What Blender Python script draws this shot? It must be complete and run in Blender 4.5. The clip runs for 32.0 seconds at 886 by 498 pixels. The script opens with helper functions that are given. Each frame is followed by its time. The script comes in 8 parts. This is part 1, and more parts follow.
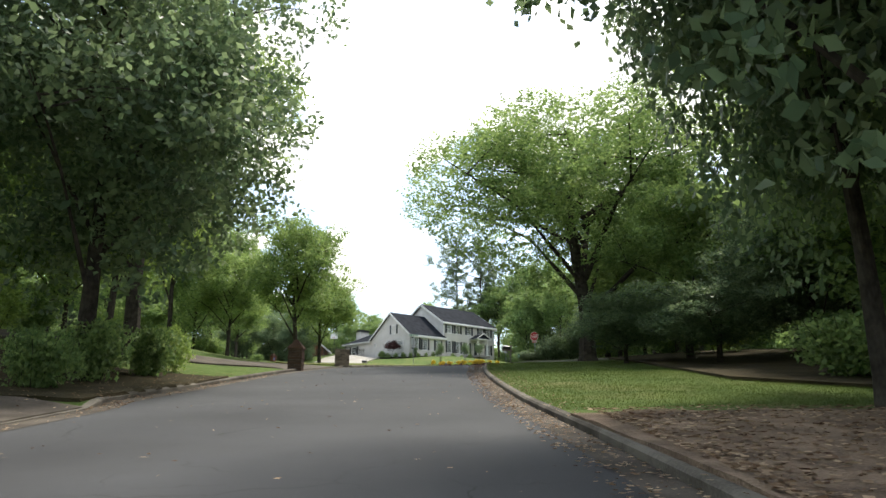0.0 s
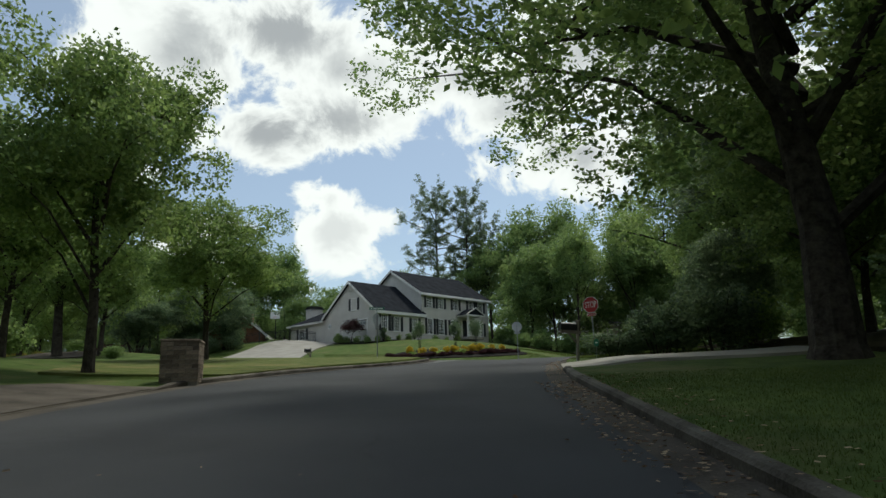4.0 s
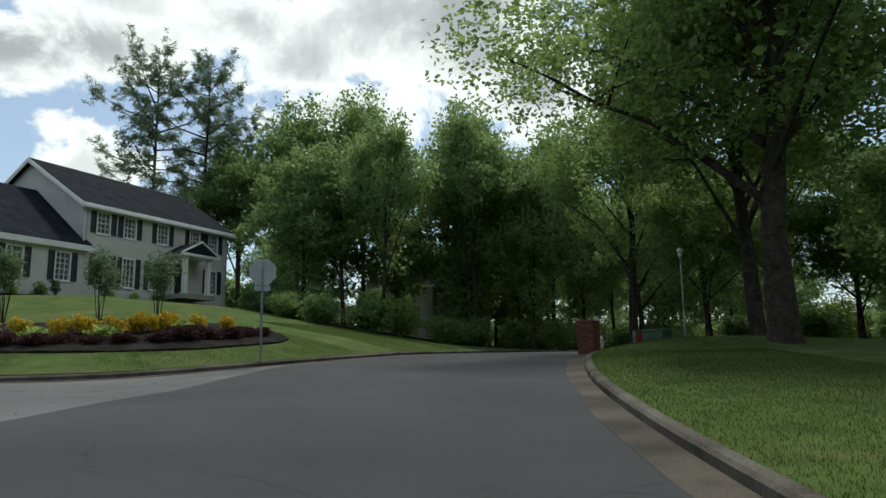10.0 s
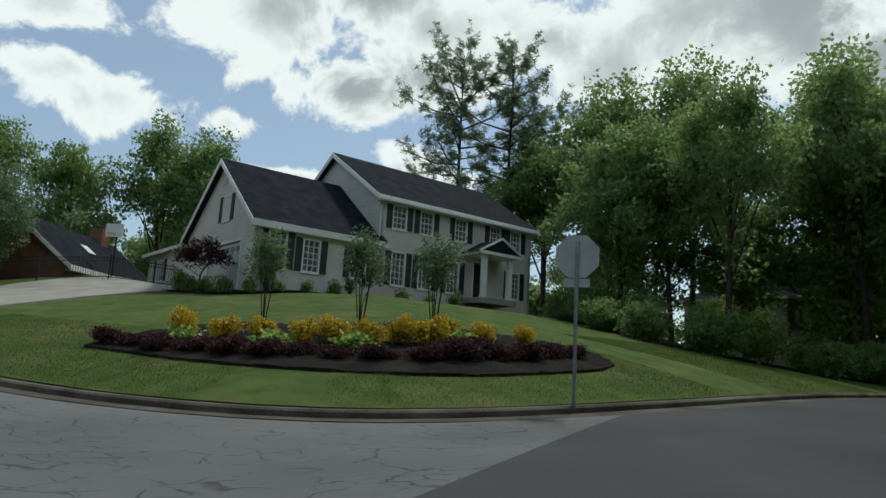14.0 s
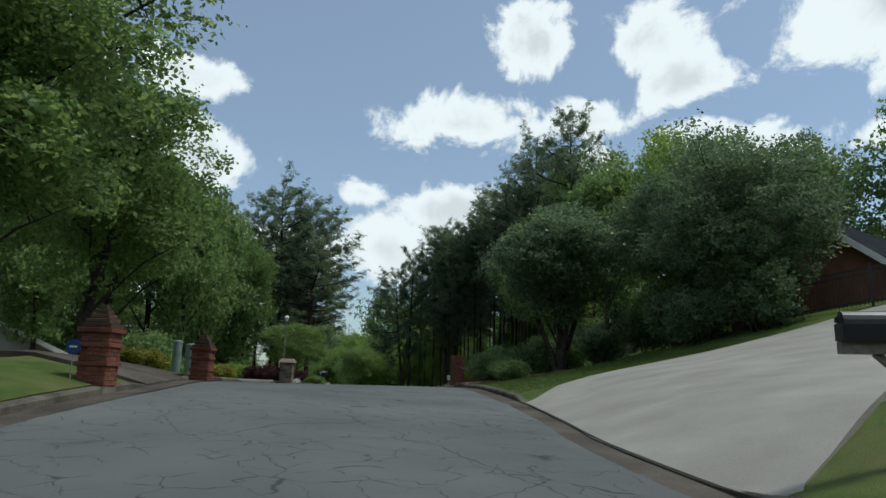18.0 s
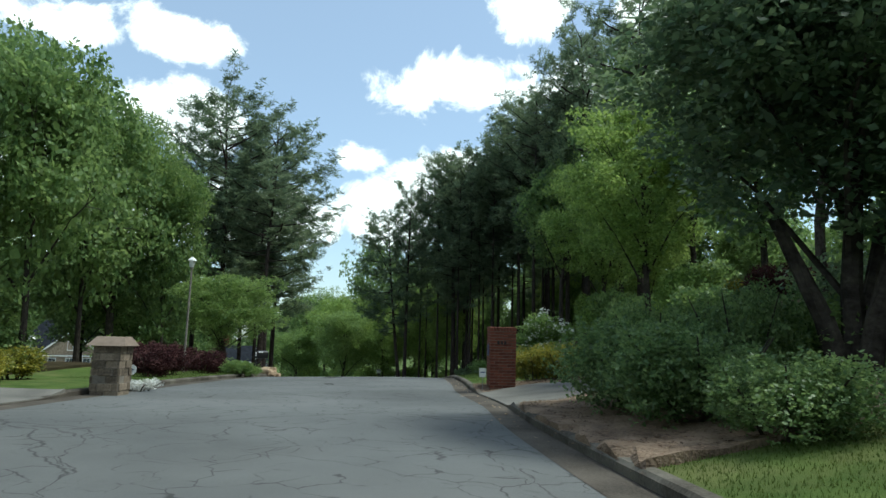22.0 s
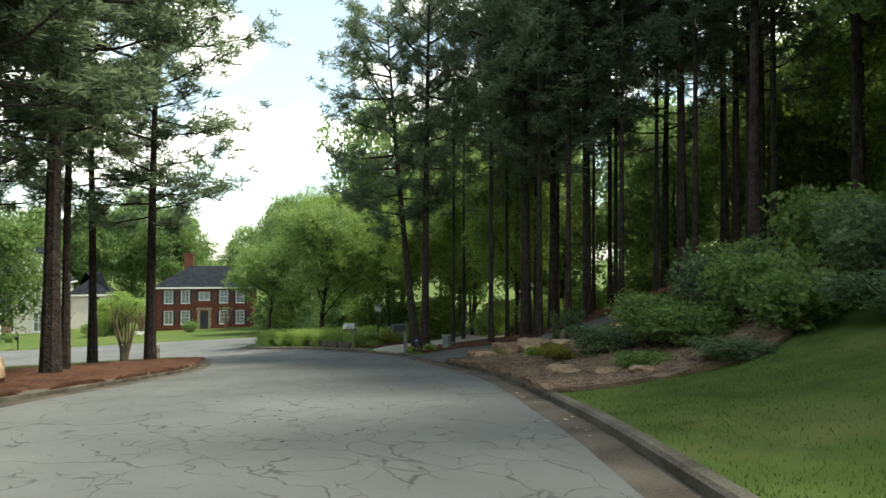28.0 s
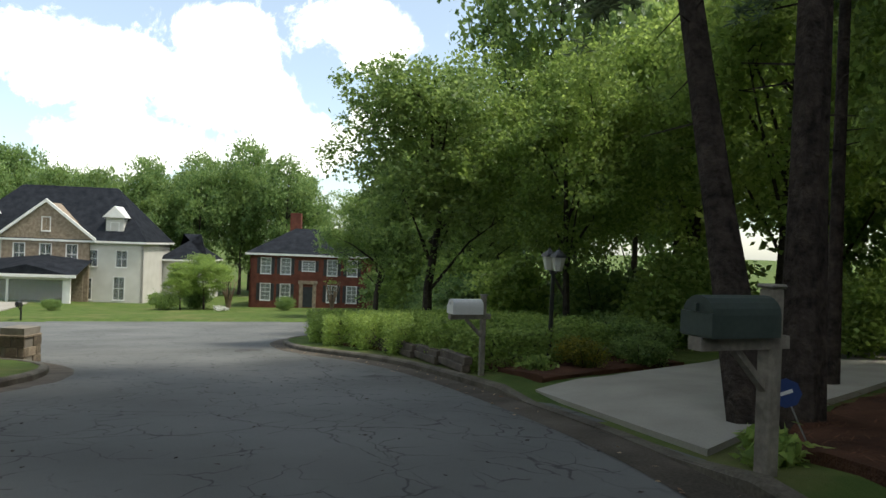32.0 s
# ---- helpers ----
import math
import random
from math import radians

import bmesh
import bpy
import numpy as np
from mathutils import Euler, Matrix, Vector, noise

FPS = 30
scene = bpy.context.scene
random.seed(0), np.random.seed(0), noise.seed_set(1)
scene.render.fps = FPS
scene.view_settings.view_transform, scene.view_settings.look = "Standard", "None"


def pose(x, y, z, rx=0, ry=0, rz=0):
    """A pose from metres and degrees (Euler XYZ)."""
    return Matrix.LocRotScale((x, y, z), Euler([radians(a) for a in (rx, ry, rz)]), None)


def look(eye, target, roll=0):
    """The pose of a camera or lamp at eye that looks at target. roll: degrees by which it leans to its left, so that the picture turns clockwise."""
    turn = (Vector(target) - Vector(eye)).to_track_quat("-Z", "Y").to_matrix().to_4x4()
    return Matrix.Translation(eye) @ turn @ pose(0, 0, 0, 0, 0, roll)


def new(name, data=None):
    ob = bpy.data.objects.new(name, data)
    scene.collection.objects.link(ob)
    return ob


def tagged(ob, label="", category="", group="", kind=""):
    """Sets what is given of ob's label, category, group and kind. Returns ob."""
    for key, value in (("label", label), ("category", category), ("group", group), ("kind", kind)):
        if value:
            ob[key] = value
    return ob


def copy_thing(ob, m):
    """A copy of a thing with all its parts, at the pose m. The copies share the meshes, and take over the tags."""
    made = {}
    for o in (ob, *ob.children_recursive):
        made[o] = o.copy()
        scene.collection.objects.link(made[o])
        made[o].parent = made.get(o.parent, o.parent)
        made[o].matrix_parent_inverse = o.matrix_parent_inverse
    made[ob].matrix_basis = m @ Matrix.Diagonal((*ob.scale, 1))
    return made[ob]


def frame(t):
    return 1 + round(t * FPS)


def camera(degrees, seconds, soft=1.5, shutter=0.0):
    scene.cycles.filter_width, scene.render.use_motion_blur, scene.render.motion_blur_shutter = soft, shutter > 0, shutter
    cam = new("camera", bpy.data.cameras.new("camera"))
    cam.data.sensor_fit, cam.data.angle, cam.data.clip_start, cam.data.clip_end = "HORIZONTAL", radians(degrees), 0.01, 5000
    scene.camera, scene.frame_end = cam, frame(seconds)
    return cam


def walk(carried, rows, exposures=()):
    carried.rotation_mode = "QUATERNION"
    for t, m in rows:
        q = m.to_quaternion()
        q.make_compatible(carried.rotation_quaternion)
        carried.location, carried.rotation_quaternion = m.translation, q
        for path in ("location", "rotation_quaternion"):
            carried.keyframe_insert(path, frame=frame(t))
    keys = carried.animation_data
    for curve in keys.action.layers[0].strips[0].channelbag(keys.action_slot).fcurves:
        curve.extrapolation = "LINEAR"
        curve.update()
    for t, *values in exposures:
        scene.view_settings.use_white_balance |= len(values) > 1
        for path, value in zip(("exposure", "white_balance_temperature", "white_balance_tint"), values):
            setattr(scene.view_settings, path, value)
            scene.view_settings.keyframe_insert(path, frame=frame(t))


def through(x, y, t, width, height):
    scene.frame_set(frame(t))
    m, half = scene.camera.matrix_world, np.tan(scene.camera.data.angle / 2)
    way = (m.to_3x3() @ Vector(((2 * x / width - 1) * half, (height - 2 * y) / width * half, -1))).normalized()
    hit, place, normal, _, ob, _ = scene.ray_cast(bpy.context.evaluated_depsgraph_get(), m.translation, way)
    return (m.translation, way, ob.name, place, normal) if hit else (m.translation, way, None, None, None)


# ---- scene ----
cam = camera(67.1, 32.0)
ROWS = [
    (0.0, look((0.59, 6.69, 2.92), (0.51, 16.37, 5.42), -0.02)),
    (0.5, look((0.39, 9.84, 3.31), (0.34, 19.53, 5.79), -0.17)),
    (1.0, look((0.20, 13.08, 3.67), (0.17, 22.78, 6.09), -0.80)),
    (1.5, look((0.03, 16.35, 3.99), (-0.00, 26.08, 6.33), -1.05)),
    (2.0, look((-0.20, 19.63, 4.29), (-0.18, 29.36, 6.61), -1.53)),
    (2.5, look((-0.43, 22.86, 4.63), (-0.29, 32.60, 6.91), -2.20)),
    (4.5, look((-0.02, 35.81, 6.15), (0.41, 45.56, 8.34), -0.94)),
    (5.0, look((0.11, 38.99, 6.54), (0.67, 48.72, 8.78), -0.32)),
    (5.5, look((0.28, 41.82, 6.88), (1.05, 51.55, 9.09), 0.25)),
    (6.0, look((0.42, 44.34, 7.14), (1.45, 54.05, 9.30), 0.64)),
    (6.5, look((0.84, 47.19, 7.39), (2.18, 56.87, 9.50), 0.90)),
    (7.0, look((1.28, 49.97, 7.61), (3.00, 59.61, 9.65), 0.72)),
    (7.5, look((1.89, 52.93, 7.84), (3.97, 62.51, 9.81), 0.36)),
    (8.0, look((2.48, 55.75, 8.03), (4.85, 65.28, 9.91), 0.36)),
    (8.5, look((3.13, 58.44, 8.19), (5.83, 67.90, 9.98), 0.20)),
    (9.0, look((3.84, 60.95, 8.40), (6.91, 70.32, 10.08), -0.16)),
    (9.5, look((4.48, 63.04, 8.57), (7.87, 72.31, 10.18), -0.52)),
    (10.0, look((5.08, 64.58, 8.66), (8.67, 73.78, 10.23), -0.80)),
    (10.5, look((5.47, 65.58, 8.72), (9.16, 74.74, 10.27), -0.91)),
    (11.0, look((5.72, 66.24, 8.74), (9.45, 75.38, 10.35), -1.00)),
    (11.5, look((5.91, 66.80, 8.77), (9.57, 75.95, 10.42), -1.14)),
    (12.0, look((6.06, 67.46, 8.82), (9.54, 76.68, 10.53), -1.16)),
    (12.5, look((6.23, 68.44, 8.87), (9.23, 77.81, 10.65), -1.01)),
    (13.0, look((6.32, 69.73, 8.97), (8.40, 79.34, 10.79), -0.49)),
    (13.5, look((6.21, 71.15, 9.08), (6.95, 80.95, 10.89), 1.39)),
    (14.0, look((5.80, 72.65, 9.18), (4.98, 82.48, 10.82), 3.25)),
    (14.5, look((5.17, 74.16, 9.25), (2.71, 83.76, 10.63), 4.80)),
    (15.0, look((4.34, 75.67, 9.31), (0.31, 84.75, 10.42), 4.79)),
    (15.5, look((3.23, 77.07, 9.29), (-2.18, 85.41, 10.41), 3.95)),
    (17.5, look((-5.24, 81.79, 9.36), (-13.40, 87.24, 11.29), 1.62)),
    (18.0, look((-6.99, 82.77, 9.51), (-15.37, 87.88, 11.40), 1.53)),
    (18.5, look((-8.85, 83.79, 9.65), (-17.34, 88.77, 11.45), 1.25)),
    (19.0, look((-10.83, 84.92, 9.78), (-19.31, 89.91, 11.54), 0.96)),
    (19.5, look((-12.89, 86.05, 9.93), (-21.34, 91.13, 11.64), 1.19)),
    (20.0, look((-15.17, 87.32, 10.01), (-23.58, 92.47, 11.66), 1.20)),
    (20.5, look((-17.48, 88.62, 10.11), (-25.87, 93.83, 11.72), 1.27)),
    (21.0, look((-19.83, 89.99, 10.21), (-28.21, 95.21, 11.76), 1.38)),
    (21.5, look((-22.04, 91.27, 10.27), (-30.44, 96.49, 11.75), 1.45)),
    (22.0, look((-24.46, 92.64, 10.30), (-32.90, 97.82, 11.68), 1.25)),
    (22.5, look((-26.68, 93.97, 10.40), (-35.18, 99.08, 11.63), 1.24)),
    (23.0, look((-28.93, 95.25, 10.40), (-37.50, 100.28, 11.53), 1.27)),
    (23.5, look((-31.43, 96.59, 10.34), (-40.05, 101.54, 11.38), 1.51)),
    (24.0, look((-33.60, 97.88, 10.30), (-42.29, 102.74, 11.27), 1.54)),
    (24.5, look((-35.92, 99.10, 10.21), (-44.64, 103.92, 11.09), 1.23)),
    (25.0, look((-38.20, 100.45, 10.20), (-46.94, 105.26, 11.02), 1.32)),
    (25.5, look((-40.52, 101.94, 10.16), (-49.26, 106.74, 10.92), 1.43)),
    (27.5, look((-50.97, 107.13, 10.04), (-59.66, 112.09, 10.32), 0.12)),
    (28.0, look((-53.68, 108.59, 9.89), (-62.35, 113.57, 10.04), 0.11)),
    (28.5, look((-56.48, 110.07, 9.57), (-65.15, 115.06, 9.64), 0.20)),
    (29.0, look((-59.39, 111.57, 9.25), (-68.09, 116.50, 9.26), 0.47)),
    (29.5, look((-62.30, 113.01, 8.92), (-71.04, 117.87, 8.86), 0.86)),
    (30.0, look((-65.06, 114.33, 8.60), (-73.87, 119.05, 8.53), 1.22)),
    (30.5, look((-67.59, 115.42, 8.30), (-76.53, 119.91, 8.19), 1.19)),
    (31.0, look((-70.29, 116.45, 7.99), (-79.40, 120.56, 7.91), 1.42)),
    (31.5, look((-73.14, 117.34, 7.65), (-82.47, 120.94, 7.59), 1.77)),
    (32.0, look((-76.06, 118.13, 7.32), (-85.61, 121.09, 7.30), 2.09)),
]
walk(cam, ROWS, [(0, 1.05, 6700, 8), (1, 0.15, 6700, 8), (2.5, -0.35, 6500, 4), (5, -0.4, 6400, 2), (7.5, -0.55, 6300, 2), (9, -0.4, 6300, 2), (12, -0.1, 6400, 0), (13, -0.15, 6400, 0), (14, -0.5, 6200, 0), (15, -0.6, 6200, 2), (18, -0.5, 5950, 1), (21, 0.0, 5600, -3), (22, 0.2, 5900, -4), (23, 0.3, 6100, -4), (25, 0.45, 6600, -6), (28, 1.05, 7000, -2), (30, 1.4, 7200, 4), (31, 0.9, 6750, 4), (32, 0.55, 6750, 4)])

# ---- world and light ----
SUN_AZ, SUN_EL = 28.0, 63.0
world = bpy.data.worlds.new("sky")
scene.world = world
world.use_nodes = True
wt = world.node_tree
wt.nodes.clear()


def wn(kind, **kw):
    n = wt.nodes.new(kind)
    for k, v in kw.items():
        n.inputs[k].default_value = v
    return n


sky = wt.nodes.new("ShaderNodeTexSky")
sky.sky_type, sky.sun_disc = "NISHITA", False
sky.sun_elevation, sky.sun_rotation = radians(SUN_EL), radians(SUN_AZ)
sky.air_density, sky.dust_density, sky.ozone_density = 1.0, 1.0, 1.5
tc = wt.nodes.new("ShaderNodeTexCoord")


def wmath(op, a, b=None, kind="ShaderNodeMath"):
    n = wt.nodes.new(kind)
    n.operation = op
    for i, v in enumerate((a, b)):
        if isinstance(v, bpy.types.NodeSocket):
            wt.links.new(v, n.inputs[i])
        elif v is not None:
            n.inputs[i].default_value = v
    return n.outputs["Value"] if op in ("LENGTH", "DOT_PRODUCT") else n.outputs[0]


def ramp01(v, lo, hi):
    n = wt.nodes.new("ShaderNodeMapRange")
    n.interpolation_type = "SMOOTHSTEP"
    n.inputs["From Min"].default_value, n.inputs["From Max"].default_value = lo, hi
    wt.links.new(v, n.inputs["Value"])
    return n.outputs[0]


# single clouds by bearing, elevation, half width and half height in degrees: broad grey-bellied banks, and small white heaps
# the last five banks lie out of view, added for ambient light and reflections
BANKS = [(-22, 27, 9, 5), (-12, 30, 8, 4), (-6, 24, 8, 3.5), (4, 27, 8, 4), (14, 28, 9, 6), (24, 28, 9, 6), (15, 20, 7, 3.5), (30, 22, 8, 5), (-14, 22, 7, 3), (-6, 27.5, 6, 3), (9, 25, 7, 5), (0, 40, 30, 7), (36, 40, 30, 10), (28, 62, 30, 14), (70, 30, 16, 8), (120, 35, 30, 12), (170, 28, 24, 9), (-130, 38, 26, 9)]
HEAPS = [(-7, 14.5, 6.5, 3.4), (-8, 17.0, 4, 2.2), (-17.5, 14.4, 5, 1.3), (-17.5, 12, 5, 1.6), (-17, 9.6, 5.5, 2), (-46, 14.3, 6, 3), (-37, 24, 6, 3), (-32, 18.6, 7, 2.8), (-23.5, 18, 3.2, 1.4), (-45.5, 18, 3, 1.6), (-46, 22, 4.5, 2.2), (-50.4, 28, 4.5, 3.2), (-41.5, 27.4, 5, 3.4), (-57.5, 21.5, 8.5, 3), (-66, 15.5, 3.6, 1.4), (-58, 14.3, 7, 2.4), (-64, 11, 4.6, 3), (-36, 20, 5, 2), (-88.7, 23, 4.5, 1.8), (-82, 23.6, 5.5, 2), (-92, 16, 6, 2.4)]
LOW_HEAPS = [(-101, 13, 8, 4), (-91, 11, 7, 3), (-97, 7, 9, 2.5), (-80, 17, 7, 3), (-74, 10, 9, 3), (-84, 8, 9, 3), (-110, 22, 10, 4)]
sep = wt.nodes.new("ShaderNodeSeparateXYZ")
wt.links.new(tc.outputs["Generated"], sep.inputs[0])
flat_dir = wt.nodes.new("ShaderNodeCombineXYZ")
wt.links.new(wmath("MULTIPLY", wmath("ARCTAN2", sep.outputs[0], sep.outputs[1]), 57.2958), flat_dir.inputs[0])
wt.links.new(wmath("MULTIPLY", wmath("ARCSINE", sep.outputs[2]), 57.2958), flat_dir.inputs[1])
big = wn("ShaderNodeTexNoise", Scale=9.0, Detail=11.0, Roughness=0.64, Distortion=0.35)
wt.links.new(tc.outputs["Generated"], big.inputs["Vector"])
soft_noise = wn("ShaderNodeTexNoise", Scale=4.0, Detail=5.0, Roughness=0.5)
wt.links.new(tc.outputs["Generated"], soft_noise.inputs["Vector"])


def field(spots):
    out = None
    for az, el, w_, h_ in spots:
        d_ = wmath("SUBTRACT", flat_dir.outputs[0], (az, el, 0), "ShaderNodeVectorMath")
        d_ = wmath("MULTIPLY", d_, (1 / w_, 1 / h_, 0), "ShaderNodeVectorMath")
        v_ = wmath("SUBTRACT", 1.0, wmath("LENGTH", d_, None, "ShaderNodeVectorMath"))
        out = v_ if out is None else wmath("MAXIMUM", out, v_)
    return out


rough_edge = wmath("MULTIPLY", wmath("SUBTRACT", big.outputs[0], 0.5), 3.2)
bank = wmath("ADD", field(BANKS), rough_edge)
heap = wmath("ADD", field(HEAPS + LOW_HEAPS), rough_edge)
cover = wmath("MAXIMUM", ramp01(bank, -0.15, 0.25), ramp01(heap, 0.0, 0.4))
gloom = wmath("ADD", wmath("MULTIPLY", field(BANKS), 0.5), wmath("MULTIPLY", wmath("SUBTRACT", soft_noise.outputs[0], 0.5), 2.2))
belly = wmath("MAXIMUM", wmath("MULTIPLY", ramp01(wmath("ADD", gloom, wmath("MULTIPLY", rough_edge, 0.25)), 0.0, 0.75), ramp01(bank, 0.15, 0.8)), wmath("MULTIPLY", ramp01(heap, 0.5, 1.2), 0.4))
cloud = wt.nodes.new("ShaderNodeMix")
cloud.data_type = "RGBA"
cloud.inputs[6].default_value, cloud.inputs[7].default_value = (8.6, 8.6, 8.5, 1), (3.7, 3.8, 4.0, 1)
wt.links.new(belly, cloud.inputs[0])
# thin haze pales the blue
hazy = wt.nodes.new("ShaderNodeMix")
hazy.data_type = "RGBA"
hazy.inputs[0].default_value = 0.22
hazy.inputs[7].default_value = (6.4, 6.7, 7.0, 1)
wt.links.new(sky.outputs[0], hazy.inputs[6])
over = wt.nodes.new("ShaderNodeMix")
over.data_type = "RGBA"
wt.links.new(cover, over.inputs[0])
wt.links.new(hazy.outputs[2], over.inputs[6])
wt.links.new(cloud.outputs[2], over.inputs[7])
bg = wn("ShaderNodeBackground", Strength=0.15)
wt.links.new(over.outputs[2], bg.inputs["Color"])
wo = wt.nodes.new("ShaderNodeOutputWorld")
wt.links.new(bg.outputs[0], wo.inputs[0])
sun = new("sun", bpy.data.lights.new("sun", "SUN"))
sun.data.energy, sun.data.angle, sun.data.color = 3.0, radians(8.0), (1.0, 0.95, 0.87)
sa, se = radians(SUN_AZ), radians(SUN_EL)
sun.matrix_world = look((math.sin(sa) * math.cos(se) * 300, math.cos(sa) * math.cos(se) * 300, math.sin(se) * 300), (0, 0, 0))


# ---- materials ----
def material(name, low, high, rough=0.8, scale=3.0, fine=40.0, bump=0.3, metal=0.0, depth=0.01, spec=0.5, mid=0.5, isle=0.0, obj=0.0):
    """Noise at two scales between two colours, with fine relief; isle and obj vary pieces by their own random value."""
    m = bpy.data.materials.new(name)
    m.use_nodes = True
    nt = m.node_tree
    b = nt.nodes["Principled BSDF"]
    b.inputs["Roughness"].default_value, b.inputs["Metallic"].default_value = rough, metal
    b.inputs["Specular IOR Level"].default_value = spec
    co = nt.nodes.new("ShaderNodeTexCoord")
    n1 = nt.nodes.new("ShaderNodeTexNoise")
    n1.inputs["Scale"].default_value, n1.inputs["Detail"].default_value = scale, 4
    n2 = nt.nodes.new("ShaderNodeTexNoise")
    n2.inputs["Scale"].default_value, n2.inputs["Detail"].default_value = fine, 3
    for n in (n1, n2):
        nt.links.new(co.outputs["Object"], n.inputs["Vector"])
    s = nt.nodes.new("ShaderNodeMath")
    s.operation = "MULTIPLY_ADD"
    s.inputs[1].default_value, s.inputs[2].default_value = 0.5, -0.25
    nt.links.new(n2.outputs[0], s.inputs[0])
    add = nt.nodes.new("ShaderNodeMath")
    add.operation = "ADD"
    nt.links.new(n1.outputs[0], add.inputs[0])
    nt.links.new(s.outputs[0], add.inputs[1])
    last = add
    for amount, kind, out in ((isle, "ShaderNodeNewGeometry", "Random Per Island"), (obj, "ShaderNodeObjectInfo", "Random")):
        if amount:
            g = nt.nodes.new(kind)
            k = nt.nodes.new("ShaderNodeMath")
            k.operation = "MULTIPLY_ADD"
            k.inputs[1].default_value, k.inputs[2].default_value = amount, -amount / 2
            nt.links.new(g.outputs[out], k.inputs[0])
            a2 = nt.nodes.new("ShaderNodeMath")
            a2.operation = "ADD"
            nt.links.new(last.outputs[0], a2.inputs[0])
            nt.links.new(k.outputs[0], a2.inputs[1])
            last = a2
    ramp = nt.nodes.new("ShaderNodeValToRGB")
    ramp.color_ramp.elements[0].position, ramp.color_ramp.elements[1].position = mid - 0.22, mid + 0.22
    ramp.color_ramp.elements[0].color, ramp.color_ramp.elements[1].color = (*low, 1), (*high, 1)
    nt.links.new(last.outputs[0], ramp.inputs[0])
    nt.links.new(ramp.outputs[0], b.inputs["Base Color"])
    if bump:
        bp = nt.nodes.new("ShaderNodeBump")
        bp.inputs["Strength"].default_value, bp.inputs["Distance"].default_value = bump, depth
        nt.links.new(n2.outputs[0], bp.inputs["Height"])
        nt.links.new(bp.outputs[0], b.inputs["Normal"])
    return m


def leaf_material(name, low, high, through=0.35, rough=0.5, spec=0.4):
    """Leaves that vary one by one and let some light through."""
    m = material(name, low, high, rough, 0.5, 3.0, 0, spec=spec, isle=0.5, obj=0.12)
    nt = m.node_tree
    b = nt.nodes["Principled BSDF"]
    col = b.inputs["Base Color"].links[0].from_socket
    tr = nt.nodes.new("ShaderNodeBsdfTranslucent")
    hs = nt.nodes.new("ShaderNodeHueSaturation")
    hs.inputs["Hue"].default_value, hs.inputs["Value"].default_value = 0.48, 1.5
    nt.links.new(col, hs.inputs["Color"])
    nt.links.new(hs.outputs[0], tr.inputs["Color"])
    mx = nt.nodes.new("ShaderNodeMixShader")
    mx.inputs[0].default_value = through
    nt.links.new(b.outputs[0], mx.inputs[1])
    nt.links.new(tr.outputs[0], mx.inputs[2])
    nt.links.new(mx.outputs[0], nt.nodes["Material Output"].inputs[0])
    return m


